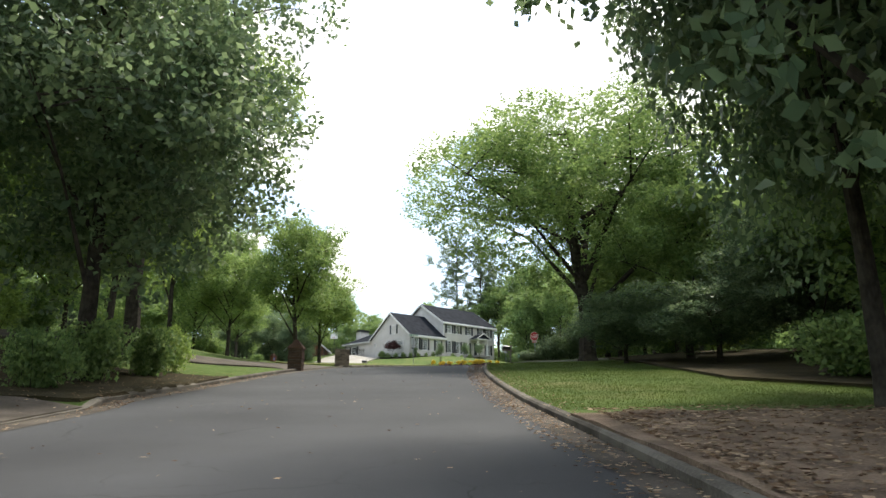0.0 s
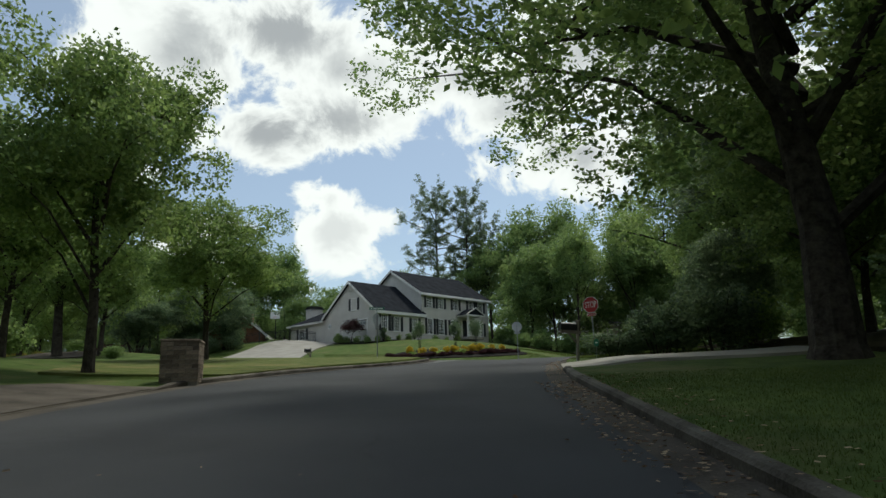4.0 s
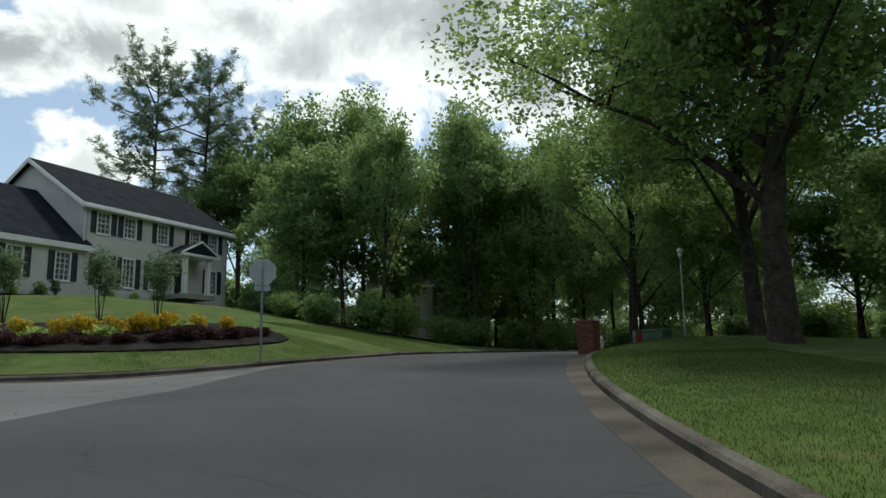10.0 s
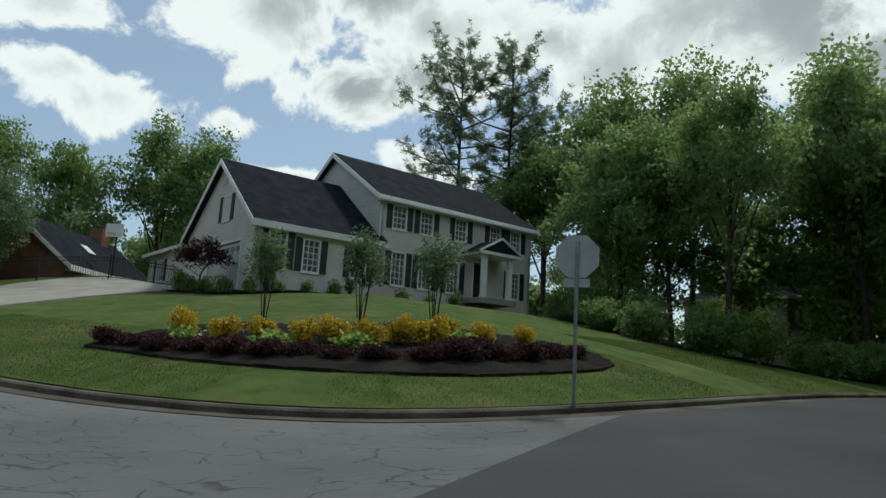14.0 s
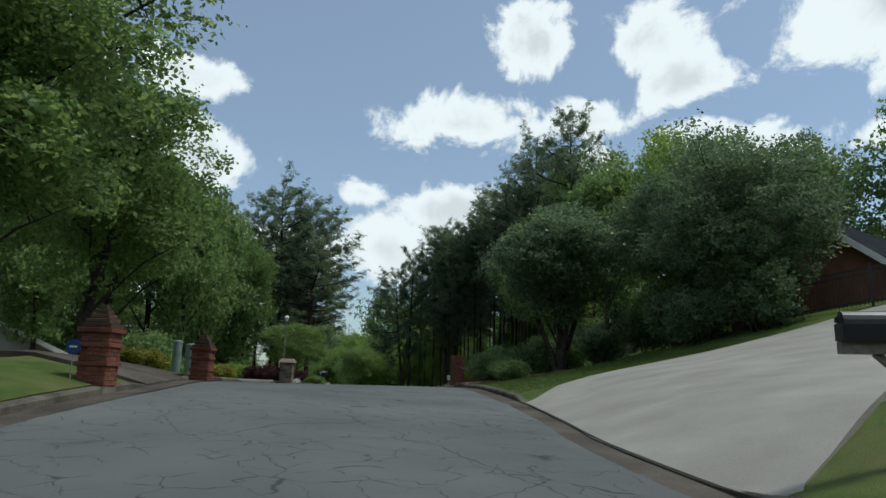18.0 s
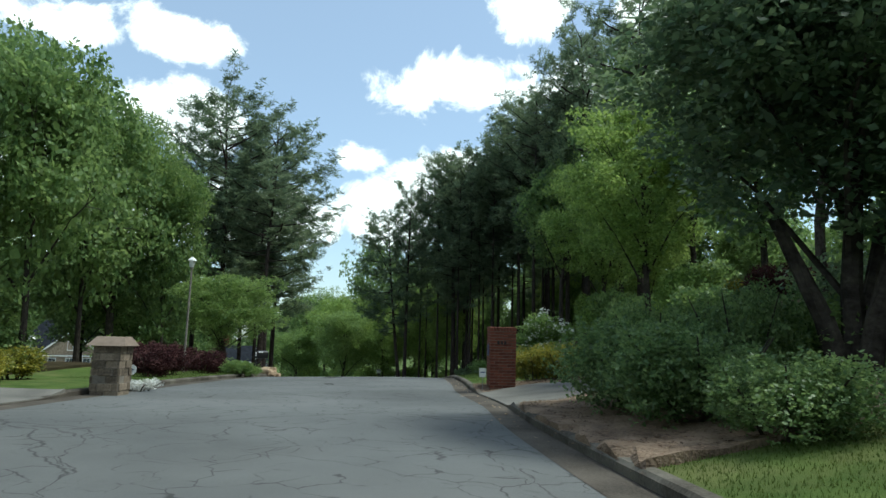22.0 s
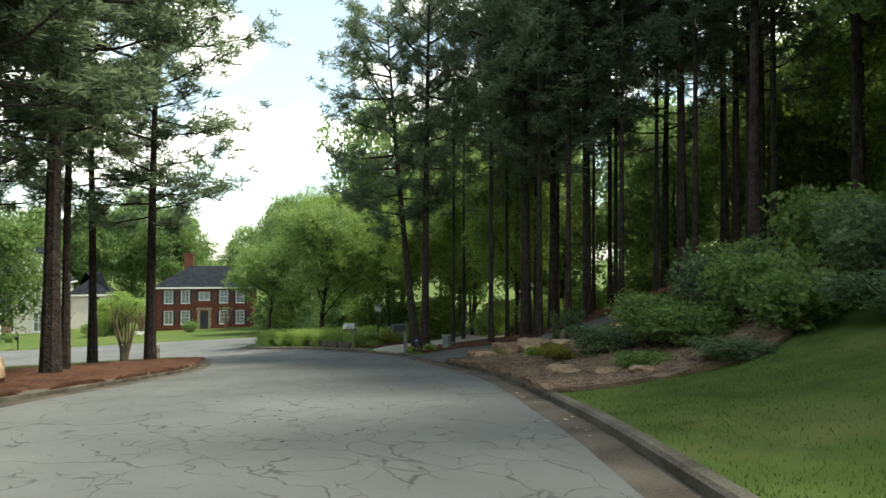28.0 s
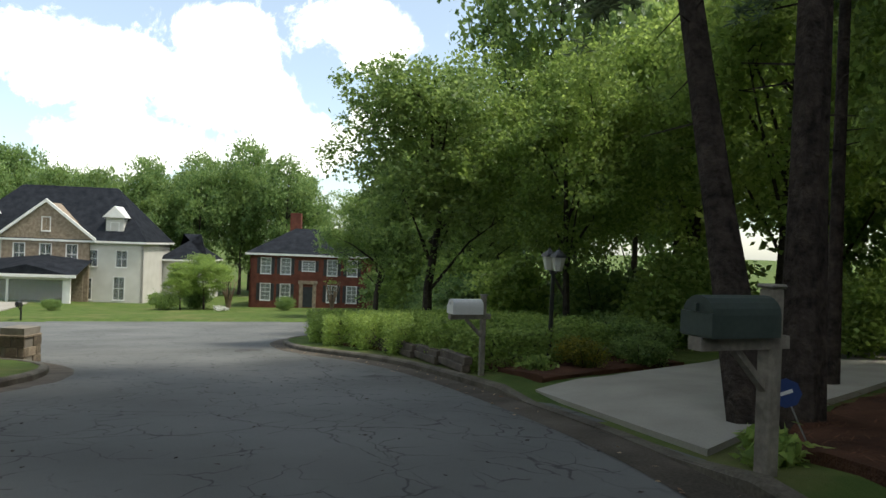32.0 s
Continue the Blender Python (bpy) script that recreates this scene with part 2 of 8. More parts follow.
def cracked(name, low, high, seams, turn, nets, width=0.02):
    """Worn asphalt: aggregate grain, patches, long wandering cracks along the street and finer nets where it is broken."""
    m = material(name, low, high, 0.9, 0.3, 110.0, 0.5, depth=0.005, spec=0.2)
    nt = m.node_tree
    b = nt.nodes["Principled BSDF"]
    col = b.inputs["Base Color"].links[0].from_socket

    def node(kind, **kw):
        n = nt.nodes.new(kind)
        for k, v in kw.items():
            n.inputs[k].default_value = v
        return n

    def calc(op, a, c):
        n = nt.nodes.new("ShaderNodeMath")
        n.operation = op
        for i, v in enumerate((a, c)):
            if isinstance(v, bpy.types.NodeSocket):
                nt.links.new(v, n.inputs[i])
            else:
                n.inputs[i].default_value = v
        return n.outputs[0]

    def span(v, a, c, d0=0.0, d1=1.0):
        n = node("ShaderNodeMapRange", **{"From Min": a, "From Max": c, "To Min": d0, "To Max": d1})
        nt.links.new(v, n.inputs["Value"])
        return n.outputs[0]

    co = nt.nodes.new("ShaderNodeTexCoord")
    wob = node("ShaderNodeTexNoise", Scale=0.8, Detail=4.0, Roughness=0.55)
    nt.links.new(co.outputs["Object"], wob.inputs["Vector"])
    shift = nt.nodes.new("ShaderNodeVectorMath")
    shift.operation = "MULTIPLY_ADD"
    shift.inputs[1].default_value = (1.1, 1.1, 0)
    nt.links.new(wob.outputs["Color"], shift.inputs[0])
    nt.links.new(co.outputs["Object"], shift.inputs[2])
    total = None
    for size, lengthen, lo, wide in ((0.24, 0.4, seams, width), (0.6, 0.7, seams + 0.06, width), (2.4, 0.8, nets, width)):
        mp = nt.nodes.new("ShaderNodeMapping")
        mp.inputs["Rotation"].default_value = (0, 0, radians(turn))
        mp.inputs["Scale"].default_value = (size * lengthen, size, size * 0.2)
        nt.links.new(shift.outputs[0], mp.inputs["Vector"])
        vo = nt.nodes.new("ShaderNodeTexVoronoi")
        vo.feature = "DISTANCE_TO_EDGE"
        vo.inputs["Scale"].default_value = 1.0
        nt.links.new(mp.outputs[0], vo.inputs["Vector"])
        pat = node("ShaderNodeTexNoise", Scale=0.16 + 0.05 * size, Detail=5.0)
        nt.links.new(mp.outputs[0], pat.inputs["Vector"])
        pat.inputs["Scale"].default_value = 0.9
        line = span(vo.outputs["Distance"], wide * size * 0.25, wide * size, 1, 0)
        line = calc("MULTIPLY", line, span(pat.outputs[0], lo, lo + 0.1))
        total = line if total is None else calc("MAXIMUM", total, line)
    stain = node("ShaderNodeTexNoise", Scale=0.22, Detail=6.0, Roughness=0.6)
    nt.links.new(co.outputs["Object"], stain.inputs["Vector"])
    mott = nt.nodes.new("ShaderNodeMix")
    mott.data_type, mott.blend_type = "RGBA", "MULTIPLY"
    mott.inputs[7].default_value = (0.66, 0.63, 0.6, 1)
    nt.links.new(span(stain.outputs[0], 0.45, 0.75, 0.0, 0.55), mott.inputs[0])
    nt.links.new(col, mott.inputs[6])
    mx = nt.nodes.new("ShaderNodeMix")
    mx.data_type = "RGBA"
    mx.inputs[7].default_value = (0.03, 0.029, 0.028, 1)
    nt.links.new(calc("MULTIPLY", total, 0.72), mx.inputs[0])
    nt.links.new(mott.outputs[2], mx.inputs[6])
    nt.links.new(mx.outputs[2], b.inputs["Base Color"])
    return m


def lawn(name, low, high, dry, amount):
    """Mown grass: fine grain, soft mottling and straw-coloured patches."""
    m = material(name, low, high, 0.9, 1.6, 70.0, 0.7, depth=0.03, spec=0.1)
    nt = m.node_tree
    b = nt.nodes["Principled BSDF"]
    col = b.inputs["Base Color"].links[0].from_socket
    co = nt.nodes.new("ShaderNodeTexCoord")
    patch = nt.nodes.new("ShaderNodeTexNoise")
    patch.inputs["Scale"].default_value, patch.inputs["Detail"].default_value, patch.inputs["Roughness"].default_value = 0.33, 7, 0.66
    nt.links.new(co.outputs["Object"], patch.inputs["Vector"])
    rng = nt.nodes.new("ShaderNodeMapRange")
    rng.inputs["From Min"].default_value, rng.inputs["From Max"].default_value, rng.inputs["To Max"].default_value = 0.5, 0.7, amount
    nt.links.new(patch.outputs[0], rng.inputs["Value"])
    mx = nt.nodes.new("ShaderNodeMix")
    mx.data_type = "RGBA"
    mx.inputs[7].default_value = (*dry, 1)
    nt.links.new(rng.outputs[0], mx.inputs[0])
    nt.links.new(col, mx.inputs[6])
    nt.links.new(mx.outputs[2], b.inputs["Base Color"])
    return m


M = {
    "grass": lawn("grass", (0.05, 0.084, 0.019), (0.1, 0.14, 0.036), (0.19, 0.165, 0.075), 0.6),
    "dry_grass": lawn("dry_grass", (0.07, 0.1, 0.024), (0.15, 0.16, 0.05), (0.24, 0.19, 0.085), 0.85),
    "blade": leaf_material("grass_blade", (0.056, 0.092, 0.02), (0.105, 0.145, 0.038), 0.4, 0.7, 0.1),
    "wood_floor": material("leaf_litter", (0.028, 0.024, 0.012), (0.07, 0.055, 0.03), 0.95, 0.8, 30.0, 0.9, depth=0.05, spec=0.1),
    "straw": material("pine_straw", (0.05, 0.026, 0.018), (0.135, 0.064, 0.04), 0.95, 1.2, 45.0, 0.9, depth=0.04, spec=0.1),
    "mulch": material("bark_mulch", (0.007, 0.006, 0.006), (0.03, 0.026, 0.023), 0.95, 1.5, 35.0, 0.9, depth=0.04, spec=0.1),
    "crack": material("open_crack", (0.02, 0.02, 0.02), (0.036, 0.035, 0.033), 0.95, 0.5, 60.0, 0.6, spec=0.1),
    "chips": material("wood_chips", (0.11, 0.078, 0.056), (0.31, 0.225, 0.16), 0.95, 1.5, 25.0, 0.9, depth=0.04, spec=0.1),
    "asphalt": cracked("dark_asphalt", (0.046, 0.047, 0.05), (0.07, 0.071, 0.074), 0.5, 85, 0.66, 0.012),
    "old_asphalt": cracked("old_grey_asphalt", (0.10, 0.103, 0.103), (0.165, 0.167, 0.164), 0.4, 150, 0.46, 0.011),
    "drive_asphalt": cracked("grey_drive_asphalt", (0.07, 0.071, 0.073), (0.115, 0.115, 0.114), 0.55, 40, 0.7, 0.012),
    # concrete darkened for the shade over driveway_5, used on driveway_7 too
    "shaded_concrete": material("shaded_concrete", (0.1, 0.094, 0.084), (0.2, 0.188, 0.166), 0.88, 0.8, 45.0, 0.4, depth=0.005, spec=0.2),
    "concrete": material("concrete", (0.26, 0.24, 0.21), (0.36, 0.34, 0.3), 0.85, 0.9, 50.0, 0.3, depth=0.004, spec=0.2),
    "kerb": material("kerb_concrete", (0.055, 0.047, 0.038), (0.17, 0.152, 0.125), 0.9, 1.3, 30.0, 0.6, depth=0.008, spec=0.15, obj=0.25),
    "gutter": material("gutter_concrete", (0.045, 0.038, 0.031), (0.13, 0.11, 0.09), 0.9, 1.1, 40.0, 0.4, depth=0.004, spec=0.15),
    "bark": material("bark", (0.025, 0.021, 0.018), (0.085, 0.072, 0.06), 0.95, 4.0, 14.0, 0.9, depth=0.04, spec=0.1),
    "pine_bark": material("pine_bark", (0.02, 0.017, 0.016), (0.075, 0.06, 0.052), 0.95, 4.0, 12.0, 1.0, depth=0.05, spec=0.1),
    "leaf": leaf_material("leaf_green", (0.098, 0.172, 0.05), (0.225, 0.325, 0.1), 0.52),
    "leaf_bright": leaf_material("leaf_light_green", (0.13, 0.215, 0.05), (0.28, 0.39, 0.105), 0.52),
    "leaf_box": leaf_material("boxwood_leaf", (0.085, 0.15, 0.052), (0.2, 0.29, 0.105), 0.45, 0.45, 0.45),
    "leaf_dark": leaf_material("leaf_dark_green", (0.07, 0.12, 0.06), (0.17, 0.238, 0.115), 0.48, 0.45, 0.45),
    "leaf_far": leaf_material("leaf_wood", (0.1, 0.175, 0.058), (0.225, 0.325, 0.11), 0.52),
    "needle": leaf_material("pine_needle", (0.085, 0.13, 0.078), (0.2, 0.26, 0.145), 0.5, 0.6, 0.2),
    "purple": leaf_material("purple_leaf", (0.03, 0.013, 0.013), (0.085, 0.034, 0.034), 0.25, 0.7, 0.15),
    "yellow": leaf_material("yellow_leaf", (0.32, 0.24, 0.01), (0.62, 0.5, 0.03), 0.3),
    "yellow_green": leaf_material("yellow_green_leaf", (0.09, 0.125, 0.02), (0.33, 0.3, 0.04), 0.4),
    "petal": leaf_material("white_petal", (0.55, 0.55, 0.5), (0.8, 0.8, 0.78), 0.3),
    "red_petal": leaf_material("red_petal", (0.35, 0.03, 0.02), (0.65, 0.1, 0.06), 0.3),
}


# ---- helpers of the plan ----
def part(name, bm, mat, parent=None, label="", matrix=None):
    """One bmesh, or (points, faces), as one mesh object under a thing."""
    me = bpy.data.meshes.new(name)
    if isinstance(bm, tuple):
        me.from_pydata(bm[0], [], bm[1])
    else:
        bm.to_mesh(me)
        bm.free()
    me.materials.append(mat)
    ob = new(name, me)
    if parent:
        ob.parent = parent
    if matrix is not None:
        ob.matrix_basis = matrix
    if label:
        ob["label"] = label
    return ob


def thing(name, m, label, category, group="", kind=""):
    ob = new(name)
    ob.matrix_basis = m
    ob.empty_display_size = 0.2
    return tagged(ob, label, category, group, kind)


def box(bm, x0, y0, z0, x1, y1, z1, bevel=0.0):
    vs = [bm.verts.new(p) for p in ((x0, y0, z0), (x1, y0, z0), (x1, y1, z0), (x0, y1, z0), (x0, y0, z1), (x1, y0, z1), (x1, y1, z1), (x0, y1, z1))]
    fs = [bm.faces.new([vs[i] for i in f]) for f in ((3, 2, 1, 0), (4, 5, 6, 7), (0, 1, 5, 4), (1, 2, 6, 5), (2, 3, 7, 6), (3, 0, 4, 7))]
    if bevel:
        es = list({e for f in fs for e in f.edges})
        bmesh.ops.bevel(bm, geom=es, offset=bevel, segments=1, affect="EDGES")
    return bm


def boxes(*items):
    bm = bmesh.new()
    for it in items:
        box(bm, *it)
    return bm


def tube(pts, radii, sides=6):
    """A tapered tube through points, as (points, faces)."""
    pts = [Vector(p) for p in pts]
    verts, faces = [], []
    for i, p in enumerate(pts):
        d = (pts[min(i + 1, len(pts) - 1)] - pts[max(i - 1, 0)]).normalized()
        u = d.orthogonal().normalized() if abs(d.z) < 0.95 else Vector((1, 0, 0))
        u = (u - d * u.dot(d)).normalized()
        v = d.cross(u)
        for k in range(sides):
            a = 2 * math.pi * k / sides
            verts.append(tuple(p + (u * math.cos(a) + v * math.sin(a)) * radii[i]))
    for i in range(len(pts) - 1):
        for k in range(sides):
            a, b = i * sides + k, i * sides + (k + 1) % sides
            faces.append((a, b, b + sides, a + sides))
    faces.append(tuple(range(sides))[::-1])
    faces.append(tuple(range((len(pts) - 1) * sides, len(pts) * sides)))
    return verts, faces


def joined(pieces):
    verts, faces = [], []
    for v, f in pieces:
        n = len(verts)
        verts += v
        faces += [tuple(i + n for i in q) for q in f]
    return verts, faces


def spline(pts, step=1.0):
    """Catmull-Rom through plan points, at even steps."""
    p = np.array(pts, float)
    p = np.vstack([2 * p[0] - p[1], p, 2 * p[-1] - p[-2]])
    out = []
    for i in range(1, len(p) - 2):
        n = max(1, int(np.linalg.norm(p[i + 1] - p[i]) / step))
        for k in range(n):
            t = k / n
            a, b, c, d = p[i - 1], p[i], p[i + 1], p[i + 2]
            out.append(0.5 * ((2 * b) + (c - a) * t + (2 * a - 5 * b + 4 * c - d) * t * t + (3 * b - a - 3 * c + d) * t ** 3))
    out.append(p[-2])
    return np.array(out)


# ---- the plan of the streets ----
EAST = spline([(3.0, -45), (2.9, -10), (2.7, 10), (2.15, 25), (2.1, 35), (2.6, 44), (3.3, 49), (4.6, 55.5), (6.2, 60.5), (7.7, 65.5), (9.3, 69.5), (11.5, 74.2), (14.8, 79.5), (17.4, 83.0), (22, 88.8), (30, 96), (45, 103), (90, 112)])
SOUTH = spline([(-5.8, -45), (-5.9, 12), (-6.7, 22), (-6.9, 30), (-6.85, 40), (-6.2, 48), (-4.8, 55), (-3.0, 60.2), (-1.2, 64.7), (-0.2, 67.4), (0.2, 70.2), (-0.5, 72.6), (-3.2, 75.4), (-8, 78.3), (-18.3, 83.4), (-21.3, 84.85), (-27.9, 87.3), (-34.5, 90.3), (-41.4, 94.0), (-47.0, 97.2), (-56, 102.4), (-67.7, 107.9), (-71.0, 109.5), (-79.4, 112.8), (-85.3, 114.2), (-88.9, 114.9), (-92.6, 114.1), (-95.2, 111.5), (-97.5, 104), (-100, 70)])
NORTH = spline([(90, 121), (42, 112), (27, 104.2), (17.5, 95.4), (12.8, 90.0), (9.3, 86.2), (6.3, 83.8), (3.2, 82.95), (-0.4, 83.4), (-5.9, 85.8), (-12.4, 88.5), (-15.2, 90.1), (-21.3, 93.5), (-31.2, 98.5), (-35.4, 100.9), (-39.6, 103.0), (-45.4, 106.4), (-57.0, 112.7), (-61.2, 114.95), (-66.7, 117.6), (-73.6, 119.95), (-78.6, 121.3), (-83.3, 121.9), (-90, 121.7), (-97, 119.9), (-103, 120.6), (-108, 125.5), (-111, 140)])
FAR = [(-122, 142), (-121, 128), (-123, 118), (-122, 100), (-114, 70)]
PAVED = np.vstack([SOUTH, np.array(FAR[::-1]), NORTH[::-1], EAST[::-1]])
# centre lines with their heights: the street that climbs, bends and falls away, and its branch
LINE_A = [(0.3, -45, -2.2), (0.4, 6.6, 1.75), (0.2, 16.3, 2.78), (-0.4, 22.9, 3.43), (0.1, 39, 5.32), (0.6, 44.3, 5.92), (1.3, 50, 6.4), (2.5, 55.8, 6.83), (3.9, 61, 7.2), (5.7, 66.2, 7.54), (6.3, 69.7, 7.77), (4.3, 75.7, 8.1), (-5, 81.8, 8.18), (-10.7, 85, 8.55), (-19.8, 90, 8.98), (-26.7, 94, 9.18), (-33.6, 98, 9.1), (-40.6, 102, 8.97), (-51, 107, 8.75), (-59.4, 111.6, 8.05), (-67.5, 115.4, 7.1), (-76, 118, 6.12), (-90, 119, 4.7), (-110, 115, 2.7), (-150, 115, 0.0), (-190, 115, -0.5)]
LINE_B = [(6.2, 74, 8.1), (10, 80, 8.4), (16, 88.5, 8.7), (30, 100.5, 8.8), (60, 111, 8.8), (110, 120, 8.6)]


def dense(line):
    out = []
    for a, b in zip(line, line[1:]):
        a, b = np.array(a, float), np.array(b, float)
        n = max(2, int(np.linalg.norm(b - a) / 1.5))
        out += [a + (b - a) * k / n for k in range(n)]
    return out + [np.array(line[-1], float)]


SPOTS = np.array(dense(LINE_A) + dense(LINE_B))
# rises of the land beside the streets: x, y, reach along x, reach along y, height
RISES = [(-27, 111, 14, 13, 1.5), (-48, 122, 17, 14, 3.6), (-66, 133, 14, 11, 3.2), (-24, 36, 15, 24, 2.0), (30, 50, 20, 30, 0.6), (-66, 96, 14, 10, 0.8)]


def inside(x, y):
    """Whether plan points lie on the paved ground."""
    a, b = PAVED, np.roll(PAVED, -1, 0)
    hit = np.zeros(x.shape, bool)
    for (ax, ay), (bx, by) in zip(a, b):
        if ay != by:
            hit ^= ((ay > y) != (by > y)) & (x < (bx - ax) * (y - ay) / (by - ay) + ax)
    return hit


def edge_distance(x, y):
    best = np.full(x.shape, 1e9)
    a, b = PAVED, np.roll(PAVED, -1, 0)
    for (ax, ay), (bx, by) in zip(a, b):
        dx, dy = bx - ax, by - ay
        k = np.clip(((x - ax) * dx + (y - ay) * dy) / (dx * dx + dy * dy + 1e-9), 0, 1)
        best = np.minimum(best, (x - ax - k * dx) ** 2 + (y - ay - k * dy) ** 2)
    return np.sqrt(best)


def smooth(v):
    v = np.clip(v, 0, 1)
    return v * v * (3 - 2 * v)


def base_height(x, y):
    x, y = np.asarray(x, float), np.asarray(y, float)
    top, bottom = np.zeros(x.shape), np.zeros(x.shape)
    for sx, sy, sz in SPOTS:
        w = 1 / ((x - sx) ** 2 + (y - sy) ** 2 + 1.0) ** 2
        top += w * sz
        bottom += w
    return top / bottom


# the land on an even one-metre net: height of the pavement line and distance off the pavement (negative on it)
NET_X, NET_Y = np.arange(-205.0, 126.0), np.arange(-65.0, 236.0)
_nx, _ny = np.meshgrid(NET_X, NET_Y)
NET_H = base_height(_nx, _ny) + 0.34 * np.exp(-((_nx + 25) / 13) ** 2 - ((_ny - 83.5) / 5.0) ** 2)
NET_D = edge_distance(_nx, _ny) * np.where(inside(_nx, _ny), -1, 1)
NET_R = sum(hh * np.exp(-(((_nx - cx) / rx) ** 2 + ((_ny - cy) / ry) ** 2) ** 2) for cx, cy, rx, ry, hh in RISES)


def from_net(net, x, y):
    fx, fy = np.clip(np.asarray(x, float) - NET_X[0], 0, len(NET_X) - 1.001), np.clip(np.asarray(y, float) - NET_Y[0], 0, len(NET_Y) - 1.001)
    i, j = fx.astype(int), fy.astype(int)
    u, v = fx - i, fy - j
    return (net[j, i] * (1 - u) + net[j, i + 1] * u) * (1 - v) + (net[j + 1, i] * (1 - u) + net[j + 1, i + 1] * u) * v


def road_height(x, y):
    return from_net(NET_H, x, y)


def off_road(x, y):
    return from_net(NET_D, x, y)


# mouths of the drives, where the kerb drops: x, y, half width
CUTS = [(-6.3, 17, 2.6), (-6.8, 44.6, 4.2), (3.85, 51.9, 2.5), (-14.6, 89.8, 4.9), (-37.0, 101.7, 2.4), (-23.2, 85.6, 2.8), (-36.8, 91.6, 3.4), (-59.8, 104.2, 3.2), (-82.8, 122.1, 2.4), (-76.0, 120.5, 2.8)]


def ground(x, y):
    """The height of the land; off the pavement it stands a kerb higher and rises."""
    x, y = np.atleast_1d(np.asarray(x, float)), np.atleast_1d(np.asarray(y, float))
    d = off_road(x, y)
    mouth = np.zeros(x.shape)
    for cx, cy, cr in CUTS:
        mouth = np.maximum(mouth, np.clip((cr + 0.5 - np.hypot(x - cx, y - cy)) / 0.5, 0, 1) * (d < 3.5))
    step = 0.13 * ((1 - mouth) + mouth * smooth(d / 2.2))
    # the lawn of the corner house climbs at once from its kerb
    corner = 3.3 * np.exp(-((x + 2) / 25) ** 4) * np.minimum(np.clip(d / 17, 0, 1) ** 0.85, 0.93) * smooth((y - 80) / 3)
    return road_height(x, y) + np.where(d > 0, step + 0.06 * smooth(d / 3), 0) + corner + from_net(NET_R, x, y) * smooth(d / 15) ** 0.8


def gz(x, y):
    return float(ground(x, y)[0])


def strip(name, line, across, mat, parent=None, closed=False, label="", cut=()):
    """A band swept along a plan line: across gives (offset to the left, height above the pavement) for each edge."""
    d = np.gradient(line, axis=0)
    nrm = np.stack([-d[:, 1], d[:, 0]], 1) / np.linalg.norm(d, axis=1)[:, None]
    z = road_height(line[:, 0], line[:, 1])
    n, k = len(line), len(across)
    verts = []
    for i in range(n):
        low = any(math.dist(line[i], c[:2]) < c[2] for c in cut)
        for off, h in across:
            q = line[i] + nrm[i] * off
            if callable(h):
                hz = h(*q)
            else:
                hz = z[i] + (min(h, 0.03) if low else h)
            verts.append((q[0], q[1], hz))
    faces = [(i * k + j, i * k + j + 1, (i + 1) * k + j + 1, (i + 1) * k + j) for i in range(n - 1) for j in range(k - 1)]
    ob = part(name, (verts, faces), mat, parent, label)
    if sum(p.normal.z for p in ob.data.polygons) < 0:
        ob.data.flip_normals()
    return ob


def drape(name, outline, mat, lift=0.04, step=0.6, label="", category="", ragged=0.0, back=0.0):
    """A sheet over the land inside a plan outline (a bed, a drive)."""
    o = np.array(outline, float)
    x0, y0 = o.min(0)
    x1, y1 = o.max(0)
    xs, ys = np.arange(x0, x1 + step, step), np.arange(y0, y1 + step, step)
    bm = bmesh.new()
    vs = [bm.verts.new((p[0], p[1], 0)) for p in outline]
    bm.faces.new(vs)
    for axis, vals in ((0, xs[1:-1]), (1, ys[1:-1])):
        for v in vals:
            co, no = ((v, 0, 0), (1, 0, 0)) if axis == 0 else ((0, v, 0), (0, 1, 0))
            bmesh.ops.bisect_plane(bm, geom=bm.verts[:] + bm.edges[:] + bm.faces[:], plane_co=co, plane_no=no)
    c = np.array([(v.co.x, v.co.y) for v in bm.verts])
    # edges that meet the street follow the back of the gutter
    for _ in range(2):
        d = off_road(c[:, 0], c[:, 1])
        gx_, gy_ = (off_road(c[:, 0] + s, c[:, 1] + t) - off_road(c[:, 0] - s, c[:, 1] - t) for s, t in ((0.7, 0), (0, 0.7)))
        g = np.hypot(gx_, gy_) + 1e-6
        push = np.maximum(back - d, 0)
        c[:, 0] += gx_ / g * push
        c[:, 1] += gy_ / g * push
    h = ground(c[:, 0], c[:, 1])
    for v, z, q in zip(bm.verts, h, c):
        v.co.x, v.co.y = q
        v.co.z = z + lift + (random.uniform(-ragged, ragged) if ragged else 0)
    bmesh.ops.dissolve_degenerate(bm, dist=0.004, edges=bm.edges)
    bmesh.ops.recalc_face_normals(bm, faces=bm.faces)
    rim = [e for e in bm.edges if e.is_boundary]
    low = bmesh.ops.extrude_edge_only(bm, edges=rim)["geom"]
    for v in low:
        if isinstance(v, bmesh.types.BMVert):
            v.co.z -= 0.16
    ob = part(name, bm, mat)
    if sum(p.normal.z for p in ob.data.polygons) < 0:
        ob.data.flip_normals()
    return tagged(ob, label, category, kind="structure")


# ---- ground ----
def axis_steps(lo, hi, near, far):
    a = list(np.arange(lo, hi + 0.01, near))
    out, v, s = [], hi, near
    while v < hi + far:
        s *= 1.3
        v += s
        out.append(v)
    left, v, s = [], lo, near
    while v > lo - far:
        s *= 1.3
        v -= s
        left.append(v)
    return np.array(left[::-1] + a + out)


